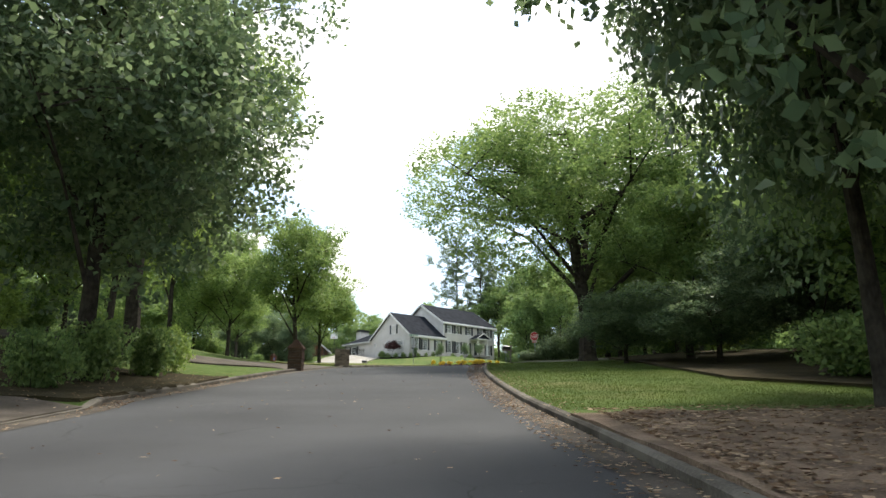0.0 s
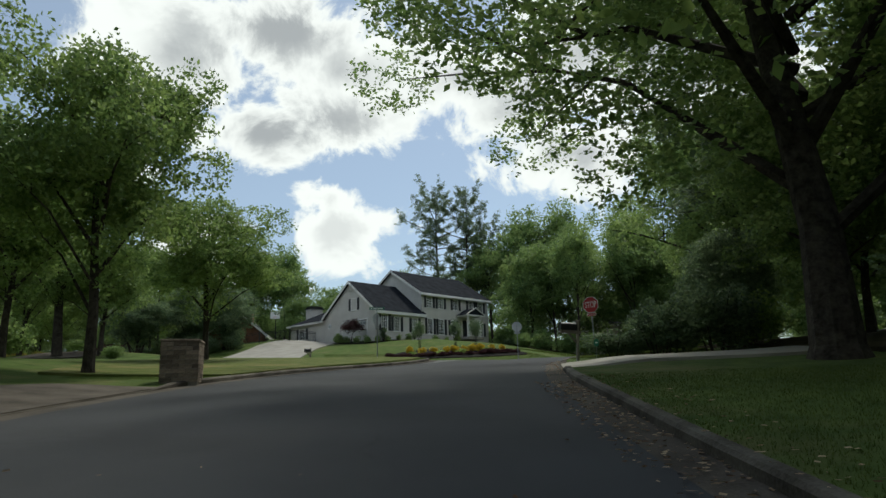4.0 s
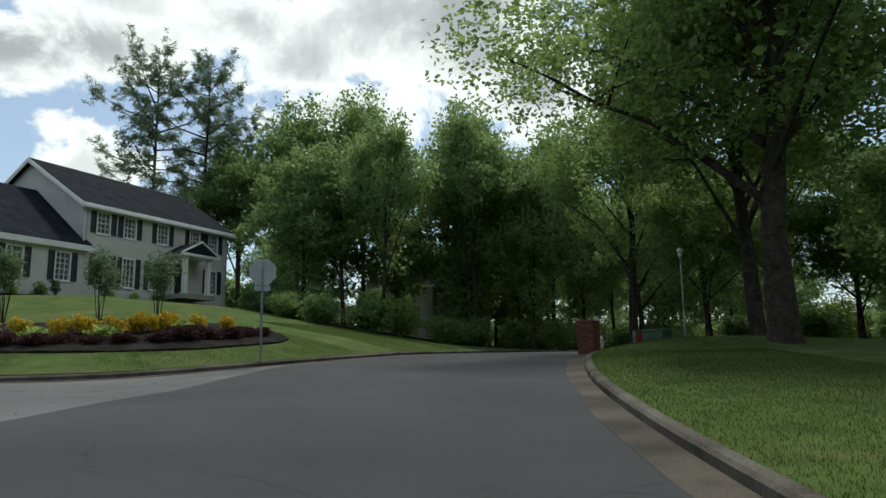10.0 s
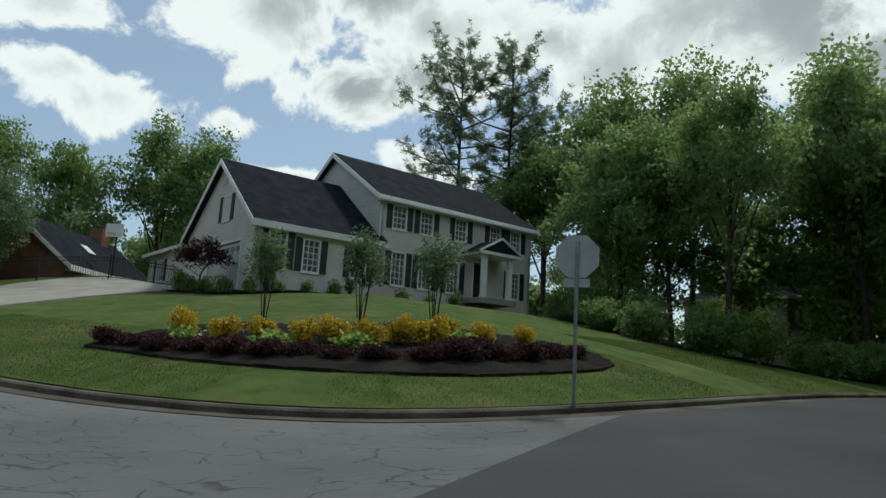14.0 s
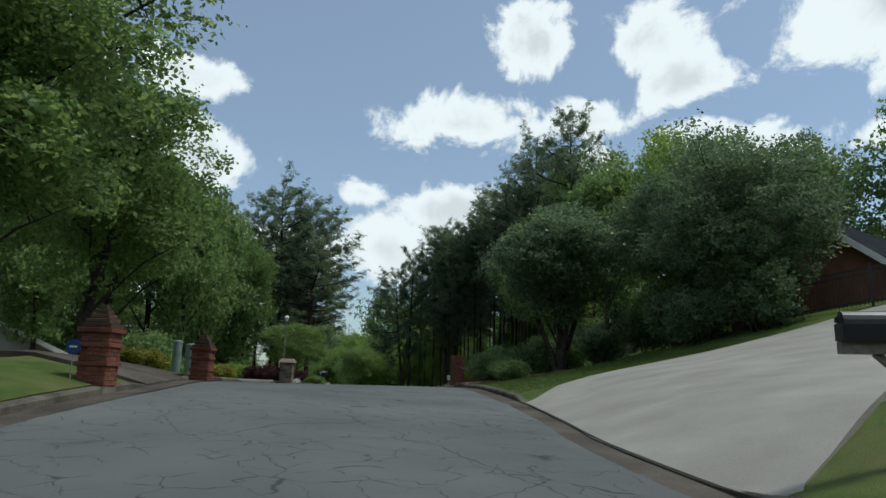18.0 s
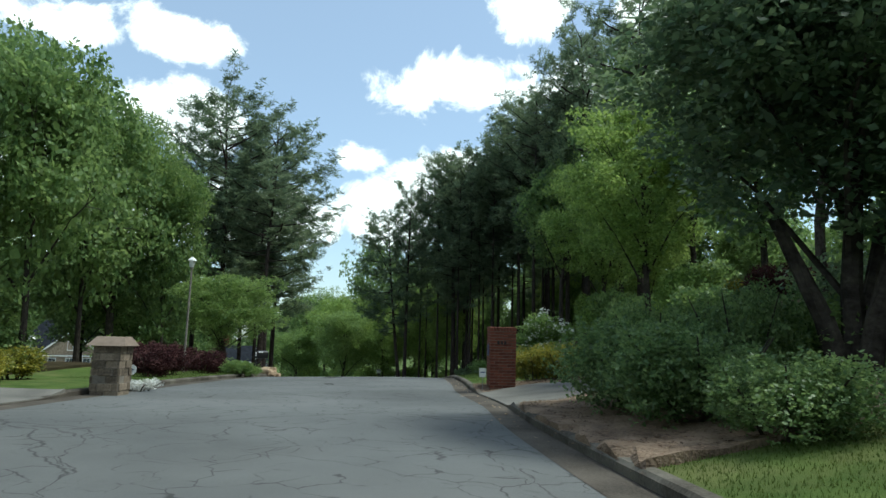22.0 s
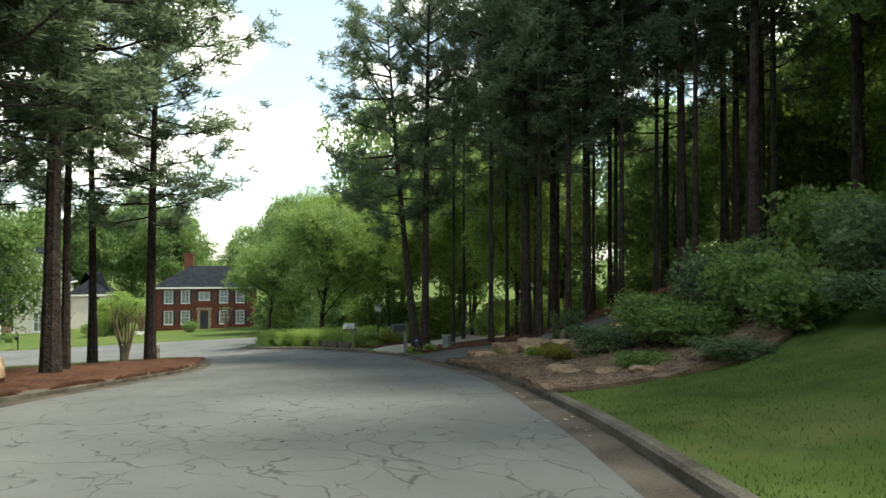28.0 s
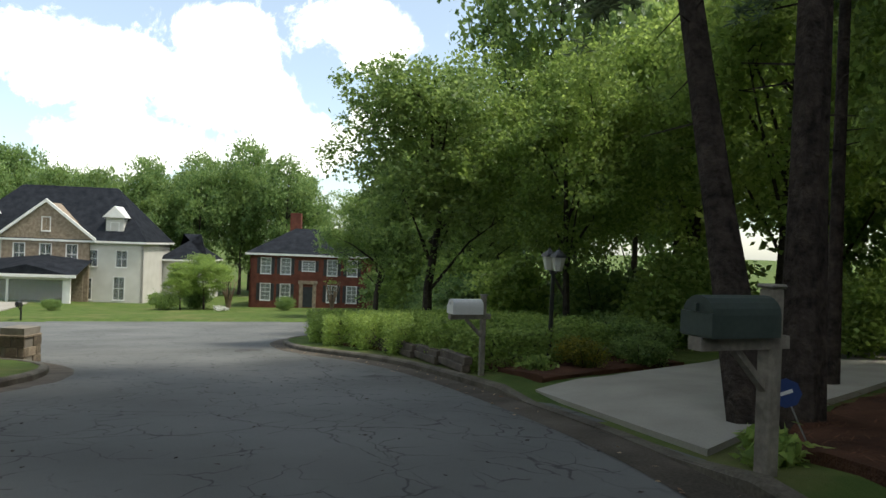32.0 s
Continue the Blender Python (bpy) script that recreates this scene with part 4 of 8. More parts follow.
# kind, x, y, width factor, height factor
WOOD = [
    # first street, west side
    (T_DARK, -9.4, 25.0, 1.45, 1.75), (T_DARK, -11.5, 10, 1.74, 2.62), (T_OAK, -12.4, 34, 0.86, 1.05), (T_BRIGHT, -15.5, 38, 1.10, 1.35), (T_BRIGHT, -18, 46, 1.10, 1.49),
    (T_MAPLE, -10.0, 52.8, 0.80, 1.00), (T_MAPLE, -10.8, 65.9, 0.75, 0.78), (T_MAPLE, -17, 60, 0.74, 0.85),
    # first street, east side
    # the two low T_DARK at 9.4 and 12.2, 35.6 stand for shade under boughs
    (T_DARK, 7.0, 14.0, 1.59, 2.27), (T_DARK, 12, 9, 1.74, 2.45), (T_DROOP, 8.9, 47.0, 1.16, 1.06), (T_DARK, 9.4, 40.2, 0.7, 0.42), (T_DARK, 12.2, 35.6, 0.8, 0.44), (T_DARK, 12.2, 58.6, 0.5, 0.55), (T_MAPLE, 37, 88.5, 0.8, 0.75), (T_FAR2, 44, 91, 0.7, 0.9), (T_FAR2, 34.5, 83.0, 0.6, 0.7), (T_MAPLE, 12.5, 40.0, 0.90, 0.85), (T_DARK, 15.4, 33.5, 1.0, 0.9), (T_DARK, 19, 39, 1.2, 0.9), (T_MAPLE, 13.0, 21.5, 1.4, 1.7), (T_DARK, 8.2, 18.6, 1.1, 1.95), (T_MAPLE, 12.5, 53.5, 0.74, 0.76), (T_PINE2, 13.0, 59.2, 0.78, 0.76), (T_BRIGHT, 15, 56, 0.77, 0.94),
    # corner to the east
    (T_OAK, 23.6, 81.2, 1.24, 1.15), (T_OAK, 27.5, 86, 0.90, 1.16), (T_MAPLE, 30, 91.5, 0.82, 0.85), (T_OAK, 31, 99, 0.77, 1.00), (T_FAR, 17.2, 106.7, 0.62, 0.86), (T_FAR, 15.5, 110.5, 0.64, 0.76), (T_FAR2, 13, 112, 0.75, 0.95), (T_PINE2, 2.2, 127.1, 0.95, 1.01), (T_PINE2, 6.3, 125.8, 0.85, 0.97), (T_PINE, 9.6, 126.5, 0.75, 0.72), (T_FAR2, 15.5, 114.5, 0.68, 0.81), (T_FAR2, 20.5, 113.5, 0.68, 0.76), (T_FAR, 14, 121, 0.89, 1.16), (T_FAR, 19, 119, 0.89, 1.19), (T_FAR, 24.5, 108, 0.77, 1.03), (T_FAR2, 28.5, 107, 0.64, 1.09), (T_FAR, 9.5, 124, 0.85, 0.95), (T_FAR, 27, 115, 0.94, 1.19), (T_FAR, 32, 110, 0.85, 1.09), (T_FAR2, 36, 112, 0.68, 1.04), (T_FAR2, -3.5, 134, 0.60, 1.04), (T_OAK, 36, 92, 0.69, 0.84), (T_OAK, 41, 111, 0.69, 0.84),
    # behind the pale house
    (T_FAR, -13, 133, 0.68, 0.59), (T_FAR, -20, 129, 0.81, 1.00), (T_FAR, -24.5, 130, 0.85, 1.14), (T_FAR2, -30.5, 125, 0.75, 1.14), (T_FAR2, -36, 122, 0.75, 1.14), (T_FAR, -34, 110, 0.61, 0.70), (T_BRIGHT, -31, 112, 0.88, 1.15), (T_FAR2, -40, 117, 0.68, 0.95), (T_FAR2, -17, 124, 0.52, 0.66),
    # second street, north side
    (T_MAG, -29.5, 102.6, 1.08, 1.0), (T_BRIGHT, -44.5, 115.5, 0.83, 0.97), (T_DARK, -20.9, 103.5, 0.84, 0.8), (T_DARK, -25.6, 106.6, 0.85, 0.86), (T_FAR, -54.5, 126.5, 0.72, 1.16), (T_PINE2, -53.5, 125, 0.85, 0.95), (T_FAR2, -57, 127.0, 0.64, 0.90), (T_BRIGHT, -54.5, 123, 0.88, 1.08), (T_BRIGHT, -49.5, 121, 0.83, 1.01), (T_FAR, -47, 122, 0.68, 0.81), (T_FAR, -62, 126, 0.68, 0.85),
    # second street, south side
    (T_OAK, -25.8, 80.6, 0.84, 1.02), (T_MAPLE, -23.0, 81.0, 0.86, 0.81), (T_MAPLE, -30.5, 84.2, 0.86, 0.90), (T_MAPLE, -35, 85, 0.74, 0.85), (T_OAK, -70.5, 97, 0.69, 1.00), (T_OAK, -63, 90.5, 0.69, 1.00), (T_OAK, -56, 85.5, 0.65, 0.95), (T_FAR2, -48, 83, 0.68, 0.90), (T_FAR2, -66, 95, 0.71, 1.19), (T_FAR2, -59.5, 92.5, 0.71, 1.14), (T_FAR2, -70.5, 100, 0.60, 1.04), (T_MAPLE, -60.8, 101.6, 0.62, 0.5), (T_FAR2, -92, 103, 0.72, 0.72), (T_FAR2, -98, 105.5, 0.7, 0.7), (T_BRIGHT, -95, 101.5, 0.9, 0.9), (T_PINE2, -76.6, 108.4, 1.00, 0.90), (T_PINE2, -74.8, 104.6, 0.95, 0.92), (T_PINE2, -72.2, 106.8, 0.95, 0.70), (T_PINE, -80.5, 108.8, 0.83, 0.80), (T_PINE2, -83, 106.5, 0.80, 0.80), (T_PINE2, -79, 103.5, 0.80, 0.85), (T_FAR2, -80, 99, 0.68, 0.81),
    # the wood on the bank
    (T_STOUT, -77.6, 126.6, 0.75, 0.90), (T_STOUT, -81.3, 123.5, 0.60, 0.81), (T_SLIM, -79.2, 125.8, 0.90, 0.85), (T_PINE, -77.5, 128, 0.94, 0.85), (T_SLIM, -75.4, 125.6, 0.99, 0.72), (T_SLIM, -74.3, 126.2, 0.90, 0.77), (T_SLIM, -72.6, 127.4, 0.81, 0.81), (T_PINE, -71.5, 129.5, 0.99, 0.90), (T_SLIM, -69.8, 128.2, 0.81, 0.77), (T_SLIM, -68, 130, 0.90, 0.85), (T_PINE, -67, 127.5, 0.88, 0.85), (T_SLIM, -65, 129.5, 0.81, 0.81), (T_SLIM, -76.2, 129, 0.81, 0.77), (T_SLIM, -73.6, 130.4, 0.81, 0.77), (T_SLIM, -70.6, 131.6, 0.90, 0.81), (T_SLIM, -66.4, 132.4, 0.90, 0.85), (T_SLIM, -79.8, 130.2, 0.81, 0.77), (T_SLIM, -81.6, 128.4, 0.81, 0.77), (T_SLIM, -62, 131.4, 0.90, 0.85), (T_SLIM, -84.6, 131.2, 0.81, 0.77), (T_SLIM, -59.4, 129, 0.90, 0.85), (T_SLIM, -76.9, 131.3, 0.81, 0.85), (T_SLIM, -74.9, 127.6, 0.77, 0.77), (T_SLIM, -71.9, 133.2, 0.81, 0.85), (T_SLIM, -69.2, 130.3, 0.77, 0.81), (T_SLIM, -67.4, 134.4, 0.90, 0.85), (T_SLIM, -80.9, 133.6, 0.81, 0.85), (T_SLIM, -78.6, 127.3, 0.72, 0.77), (T_SLIM, -64.2, 134.8, 0.90, 0.85), (T_SLIM, -83.6, 126.4, 0.72, 0.77), (T_SLIM, -86.8, 129.0, 0.72, 0.77), (T_SLIM, -63, 127.5, 0.81, 0.85), (T_PINE, -73, 134, 0.99, 0.95), (T_SLIM, -78, 132, 0.90, 0.85), (T_PINE, -82.5, 131, 0.94, 0.90), (T_SLIM, -85, 133, 0.90, 0.85), (T_BRIGHT, -85.0, 131.5, 0.79, 1.08), (T_BRIGHT, -90.5, 132.0, 0.94, 1.08), (T_BRIGHT, -96, 133.5, 0.99, 1.22), (T_BRIGHT, -66, 136, 0.88, 1.22), (T_BRIGHT, -74, 139, 0.99, 1.22), (T_BRIGHT, -60, 133, 0.88, 1.22), (T_FAR2, -80, 139, 0.68, 0.95), (T_FAR2, -90, 139, 0.68, 1.04), (T_FAR2, -96, 140, 0.68, 1.09), (T_FAR2, -70, 139, 0.68, 0.95), (T_FAR2, -64, 141, 0.68, 0.95), (T_FAR2, -85, 142, 0.68, 1.14), (T_PINE2, -70, 132.2, 0.75, 0.85), (T_PINE2, -64, 130.4, 0.75, 0.90), (T_PINE2, -60.4, 127.2, 0.75, 0.95), (T_PINE2, -76, 133.6, 0.75, 0.85),
    # round the far end
    (T_MAPLE, -98.6, 124.6, 0.85, 0.92), (T_OAK, -112.0, 131, 0.6, 0.62), (T_PINE2, -111, 137, 0.56, 0.59), (T_FAR2, -102, 138, 0.75, 1.33), (T_PINE2, -99, 143, 0.70, 0.80), (T_PINE2, -107, 141, 0.77, 0.91), (T_PINE2, -114, 143, 0.77, 0.94), (T_PINE2, -103, 146, 0.77, 0.91), (T_BRIGHT, -143.8, 115.4, 0.66, 0.5), (T_BRIGHT, -142.0, 113.4, 0.40, 0.41), (T_PINE2, -86.6, 112.2, 0.95, 0.80), (T_PINE2, -89.5, 110.0, 0.85, 0.85), (T_OAK, -140, 139, 0.77, 1.10), (T_MAPLE, -126, 128.4, 0.98, 0.95), (T_BRIGHT, -122, 133.5, 1.10, 1.42), (T_BRIGHT, -94.3, 127.8, 0.72, 0.85), (T_BRIGHT, -103.5, 132.5, 1.04, 1.28), (T_BRIGHT, -116, 134, 1.04, 1.28),
]
for proto, x, y, sc, tall in WOOD:
    put(proto, x, y, sc, None, tall / sc)

# one pine at the drive leans out over the street
copy_thing(T_PINE2, Matrix.Translation((-81.6, 123.2, gz(-81.6, 123.2) - 0.05)) @ Matrix.Rotation(radians(-15), 4, "Y") @ Matrix.Rotation(1.1, 4, "Z") @ Matrix.Diagonal([0.75 / v for v in T_PINE2.scale] + [1]))["label"] = "leaning pine with crooked boughs over the street"

# belts of woodland: x0, y0, x1, y1, spacing, kinds
BELTS = [
    (-40, -8, -20, 70, 8.0, (T_FAR2, T_FAR)), (18, -5, 44, 70, 7.5, (T_FAR2, T_FAR)),
    (26, 112, 70, 130, 6.5, (T_FAR2, T_FAR)), (44, 76, 80, 98, 7.0, (T_FAR2, T_FAR)), (8, 136, 90, 160, 12, (T_BACK,)), (-30, 138, 6, 156, 8, (T_BACK,)),
    (-62, 138, -32, 156, 7.5, (T_BACK, T_FAR)), (-100, 142, -62, 160, 7.5, (T_BACK, T_FAR)), (-96, 74, -44, 84, 7.5, (T_FAR2, T_BACK)), (-96, 85, -72, 98, 7.0, (T_FAR2, T_FAR)), 
    (-136, 134, -104, 156, 7.5, (T_BACK, T_FAR2)), (-176, 136, -152, 152, 8.0, (T_BACK,)), (-182, 72, -168, 132, 6.5, (T_BACK,)), (-168, 58, -104, 72, 11, (T_BACK,)), (90, 80, 115, 140, 13, (T_BACK,)), (-30, -40, 30, -25, 12, (T_BACK,)),
]
belt_random = random.Random(4)
for x0, y0, x1, y1, gap, kinds in BELTS:
    x = x0
    while x <= x1:
        y = y0 + belt_random.uniform(0, gap * 0.5)
        while y <= y1:
            px, py = x + belt_random.uniform(-0.4, 0.4) * gap, y + belt_random.uniform(-0.4, 0.4) * gap
            if off_road(px, py) > 5:
                k = belt_random.uniform(0.8, 1.1)
                put(belt_random.choice(kinds), px, py, k * 0.82, belt_random.uniform(0, 360), belt_random.uniform(0.95, 1.25) * (1.4 if px < -100 else 1.0))
            y += gap
        x += gap

# undergrowth at the feet of the woods: x, y, width, height, kind
LOW = [(-104, 128, 1.6, 1.3, 0), (-108, 129.5, 1.8, 1.6, 1), (-113, 131, 1.8, 1.6, 0), (-100, 129, 1.5, 1.3, 1), (-118, 131.5, 2.0, 1.8, 0), (-124, 131, 2.0, 1.8, 1), (-130, 131, 2.2, 1.8, 0), (-136, 132, 2.2, 2.0, 0), (-147, 114.5, 1.4, 1.2, 0), (-96, 130, 1.5, 1.3, 0), (-92, 130.5, 1.4, 1.2, 1), (8, 134, 2.5, 2.5, 0), (13, 133, 2.5, 2.5, 0), (3, 137, 2.5, 2.5, 0), (11, 121, 1.6, 1.6, 0), (-8.8, 22.0, 0.6, 0.75, 0), (-9.2, 25.2, 0.8, 0.9, 0), (-9.0, 28.4, 0.7, 0.85, 0), (-9.6, 31.4, 0.6, 0.7, 1), (-15, 18, 1, 1, 0), (-11, 13.5, 0.8, 0.7, 0), (-14, 24, 1, 1, 0), (-17, 31, 1, 1, 1), (-21, 38, 1.2, 1, 1), (-24, 46, 1.2, 1, 0), (-24, 54, 1.2, 1, 1), (-20, 64, 1.1, 1, 0), (-26, 72, 1.4, 1.2, 0), (-18, 72, 0.5, 0.4, 0), (11.5, 18, 1, 0.8, 0), (12, 26, 1.2, 1, 0), (15, 31, 1.2, 1, 0), (16, 45, 1.2, 1, 1), (15, 51, 1.2, 1.1, 0), (11.5, 56, 0.9, 0.8, 1), (14, 62, 1.2, 1.1, 0), (17, 66, 1.2, 1.2, 0), (24, 70, 1.3, 1.2, 0),
       (10.6, 104.5, 0.9, 0.8, 0), (12.5, 102.5, 0.9, 0.9, 0), (15, 102, 1.0, 1.0, 0), (17.5, 103, 1.0, 1.0, 1), (20, 102.5, 0.9, 0.8, 0), (13, 107, 1, 1.2, 0), (17, 108, 1, 1.2, 1), (23, 105, 1, 1, 0), (28, 108, 1.2, 1.1, 0), (34, 111, 1.2, 1.1, 0), (10.8, 110, 0.9, 1.2, 0), (13, 116, 1.1, 1.3, 0), (24, 113, 1.2, 1.3, 0), (44, 117, 1.3, 1, 0), (52, 120, 1.3, 1, 0), (86, 104, 1.4, 1.3, 0), (91, 109, 1.5, 1.5, 0), (93, 114, 1.5, 1.5, 1), (93, 119, 1.5, 1.5, 0), (90, 125, 1.5, 1.4, 0), (60, 100, 1.4, 1.3, 0), (52, 97, 1.3, 1.3, 0), (44, 95, 1.2, 1.2, 1), (38, 92, 1.2, 1.1, 0), (60, 122, 1.4, 1.3, 0), (70, 124, 1.4, 1.4, 0), (70, 103, 1.4, 1.4, 0), (78, 104, 1.4, 1.4, 0),
       (-20, 121, 1.1, 0.9, 0), (-14, 124, 1.1, 0.9, 0), (-33, 105, 0.7, 0.6, 0), (-38, 111, 1, 0.9, 0), (-42, 115, 1, 0.9, 1), (-46, 117, 0.9, 0.8, 0), (-53, 120.5, 0.8, 0.7, 1), (-55.5, 123.4, 1, 0.9, 0), (-59, 126, 1, 0.9, 1), (-52, 121, 1.2, 1.3, 0), (-45, 120, 1.2, 1.3, 0),
       (-58, 96, 0.8, 0.55, 1), (-66, 101, 0.9, 0.6, 0), (-60, 92, 1, 0.8, 0), (-52, 90, 1, 0.9, 0), (-46, 89, 0.9, 0.8, 0), (-75, 101, 1, 0.9, 0), (-84, 102, 1, 0.9, 1), (-90, 104, 1, 0.9, 1), (-72, 103, 0.9, 0.7, 0), (-38, 87, 1, 1, 0), (-43, 86.5, 1, 1, 0),
       (-64, 132, 1, 0.8, 1), (-70, 134, 1, 0.8, 1), (-77, 136, 1, 0.8, 1), (-83, 135, 1, 0.9, 1), (-88, 131.5, 0.9, 0.8, 1), (-93, 131.5, 0.9, 0.8, 1), (-98, 131.5, 1, 0.9, 1), (-103, 130, 0.9, 0.8, 1), (-98, 133, 1, 1.2, 0), (-105, 133, 1.2, 1.2, 0), (-118, 136, 1.2, 1.2, 0), (-128, 134, 1.2, 1.2, 0), (-80, 140, 1.3, 1.3, 1), (-70, 142, 1.3, 1.3, 0), (34, 116, 1.3, 1.5, 0), (40, 118, 1.3, 1.5, 0), (46, 121, 1.3, 1.5, 0), (38, 124, 1.3, 1.5, 0), (30, 122, 1.3, 1.5, 0), (52, 124, 1.3, 1.5, 0), (45, 128, 1.4, 1.5, 0), (33, 128, 1.4, 1.5, 0), (26, 126, 1.4, 1.5, 0), (56, 130, 1.4, 1.6, 0), (18, 128, 1.3, 1.5, 0), (24, 38, 1.3, 1.4, 0), (26, 44, 1.3, 1.4, 0), (22, 30, 1.3, 1.4, 0), (28, 34, 1.4, 1.4, 0), (-88, 134, 1.1, 1.0, 1), (-83, 132, 1.0, 0.9, 1), (-79, 135.5, 1.1, 1.0, 1), (-76, 134.5, 1.0, 0.9, 1), (-91.5, 135, 1.1, 1.0, 1), (20, 133, 2.0, 2.0, 0), (27, 134, 2.0, 2.0, 0), (34, 135, 2.0, 2.0, 0), (41, 136, 2.0, 2.0, 0), (48, 136, 2.0, 2.0, 0), (56, 137, 2.0, 2.0, 0), (64, 136, 2.0, 2.0, 0), (72, 134, 2.0, 2.0, 0), (80, 132, 2.0, 2.0, 0), (88, 130, 2.0, 2.0, 0), (95, 124, 2.0, 2.0, 0), (15, 131, 2.0, 2.0, 0), (62, 128, 2.0, 2.0, 0), (70, 127, 2.0, 2.0, 0), (78, 125, 2.0, 2.0, 0), (66, 96, 2.0, 2.0, 0), (74, 98, 2.0, 2.0, 0), (82, 100, 2.0, 2.0, 0), (90, 102, 2.0, 2.0, 0), (58, 92, 2.0, 2.0, 0), (50, 88, 2.0, 2.0, 0), (42, 84, 2.0, 2.0, 0), (36, 80, 2.0, 2.0, 0), (-58, 143, 2.0, 2.0, 0), (-66, 145, 2.0, 2.0, 0), (-74, 146, 2.0, 2.0, 0), (-82, 147, 2.0, 2.0, 0), (-90, 146, 2.0, 2.0, 0), (-98, 147, 2.0, 2.0, 0), (-50, 140, 2.0, 2.0, 0), (32, 62, 2.0, 2.0, 0), (34, 54, 2.0, 2.0, 0), (34, 46, 2.0, 2.0, 0), (34, 38, 2.0, 2.0, 0), (34, 30, 2.0, 2.0, 0), (34, 22, 2.0, 2.0, 0), (-60, 140, 1.3, 1.3, 1), (-72, 138, 1.2, 1.2, 1), (-67, 138, 1.2, 1.2, 1), (-76, 140, 1.2, 1.2, 0), (-64, 137, 1.2, 1.2, 1), (-58, 136, 1.3, 1.3, 1), (-55, 133, 1.2, 1.2, 0), (-86, 138, 1.2, 1.2, 1), (50, 112.5, 1.3, 1.3, 0), (56, 114, 1.3, 1.3, 0), (64, 116, 1.3, 1.3, 1), (48, 99.5, 1.3, 1.4, 0), (56, 102, 1.3, 1.4, 0), (64, 104.5, 1.3, 1.4, 0), (40, 96.5, 1.2, 1.2, 0), (35, 94.5, 1, 0.9, 0), (80, 118.5, 1.4, 1.5, 0), (74, 117.5, 1.4, 1.4, 1), (36, 112, 1.2, 1.2, 0), (31, 107.5, 1.0, 1.0, 1)]
for x, y, w, hgt, k in LOW:
    put(S_UNDER2 if k else S_UNDER, x, y, w * 0.62, None, 1.2 * hgt / w)


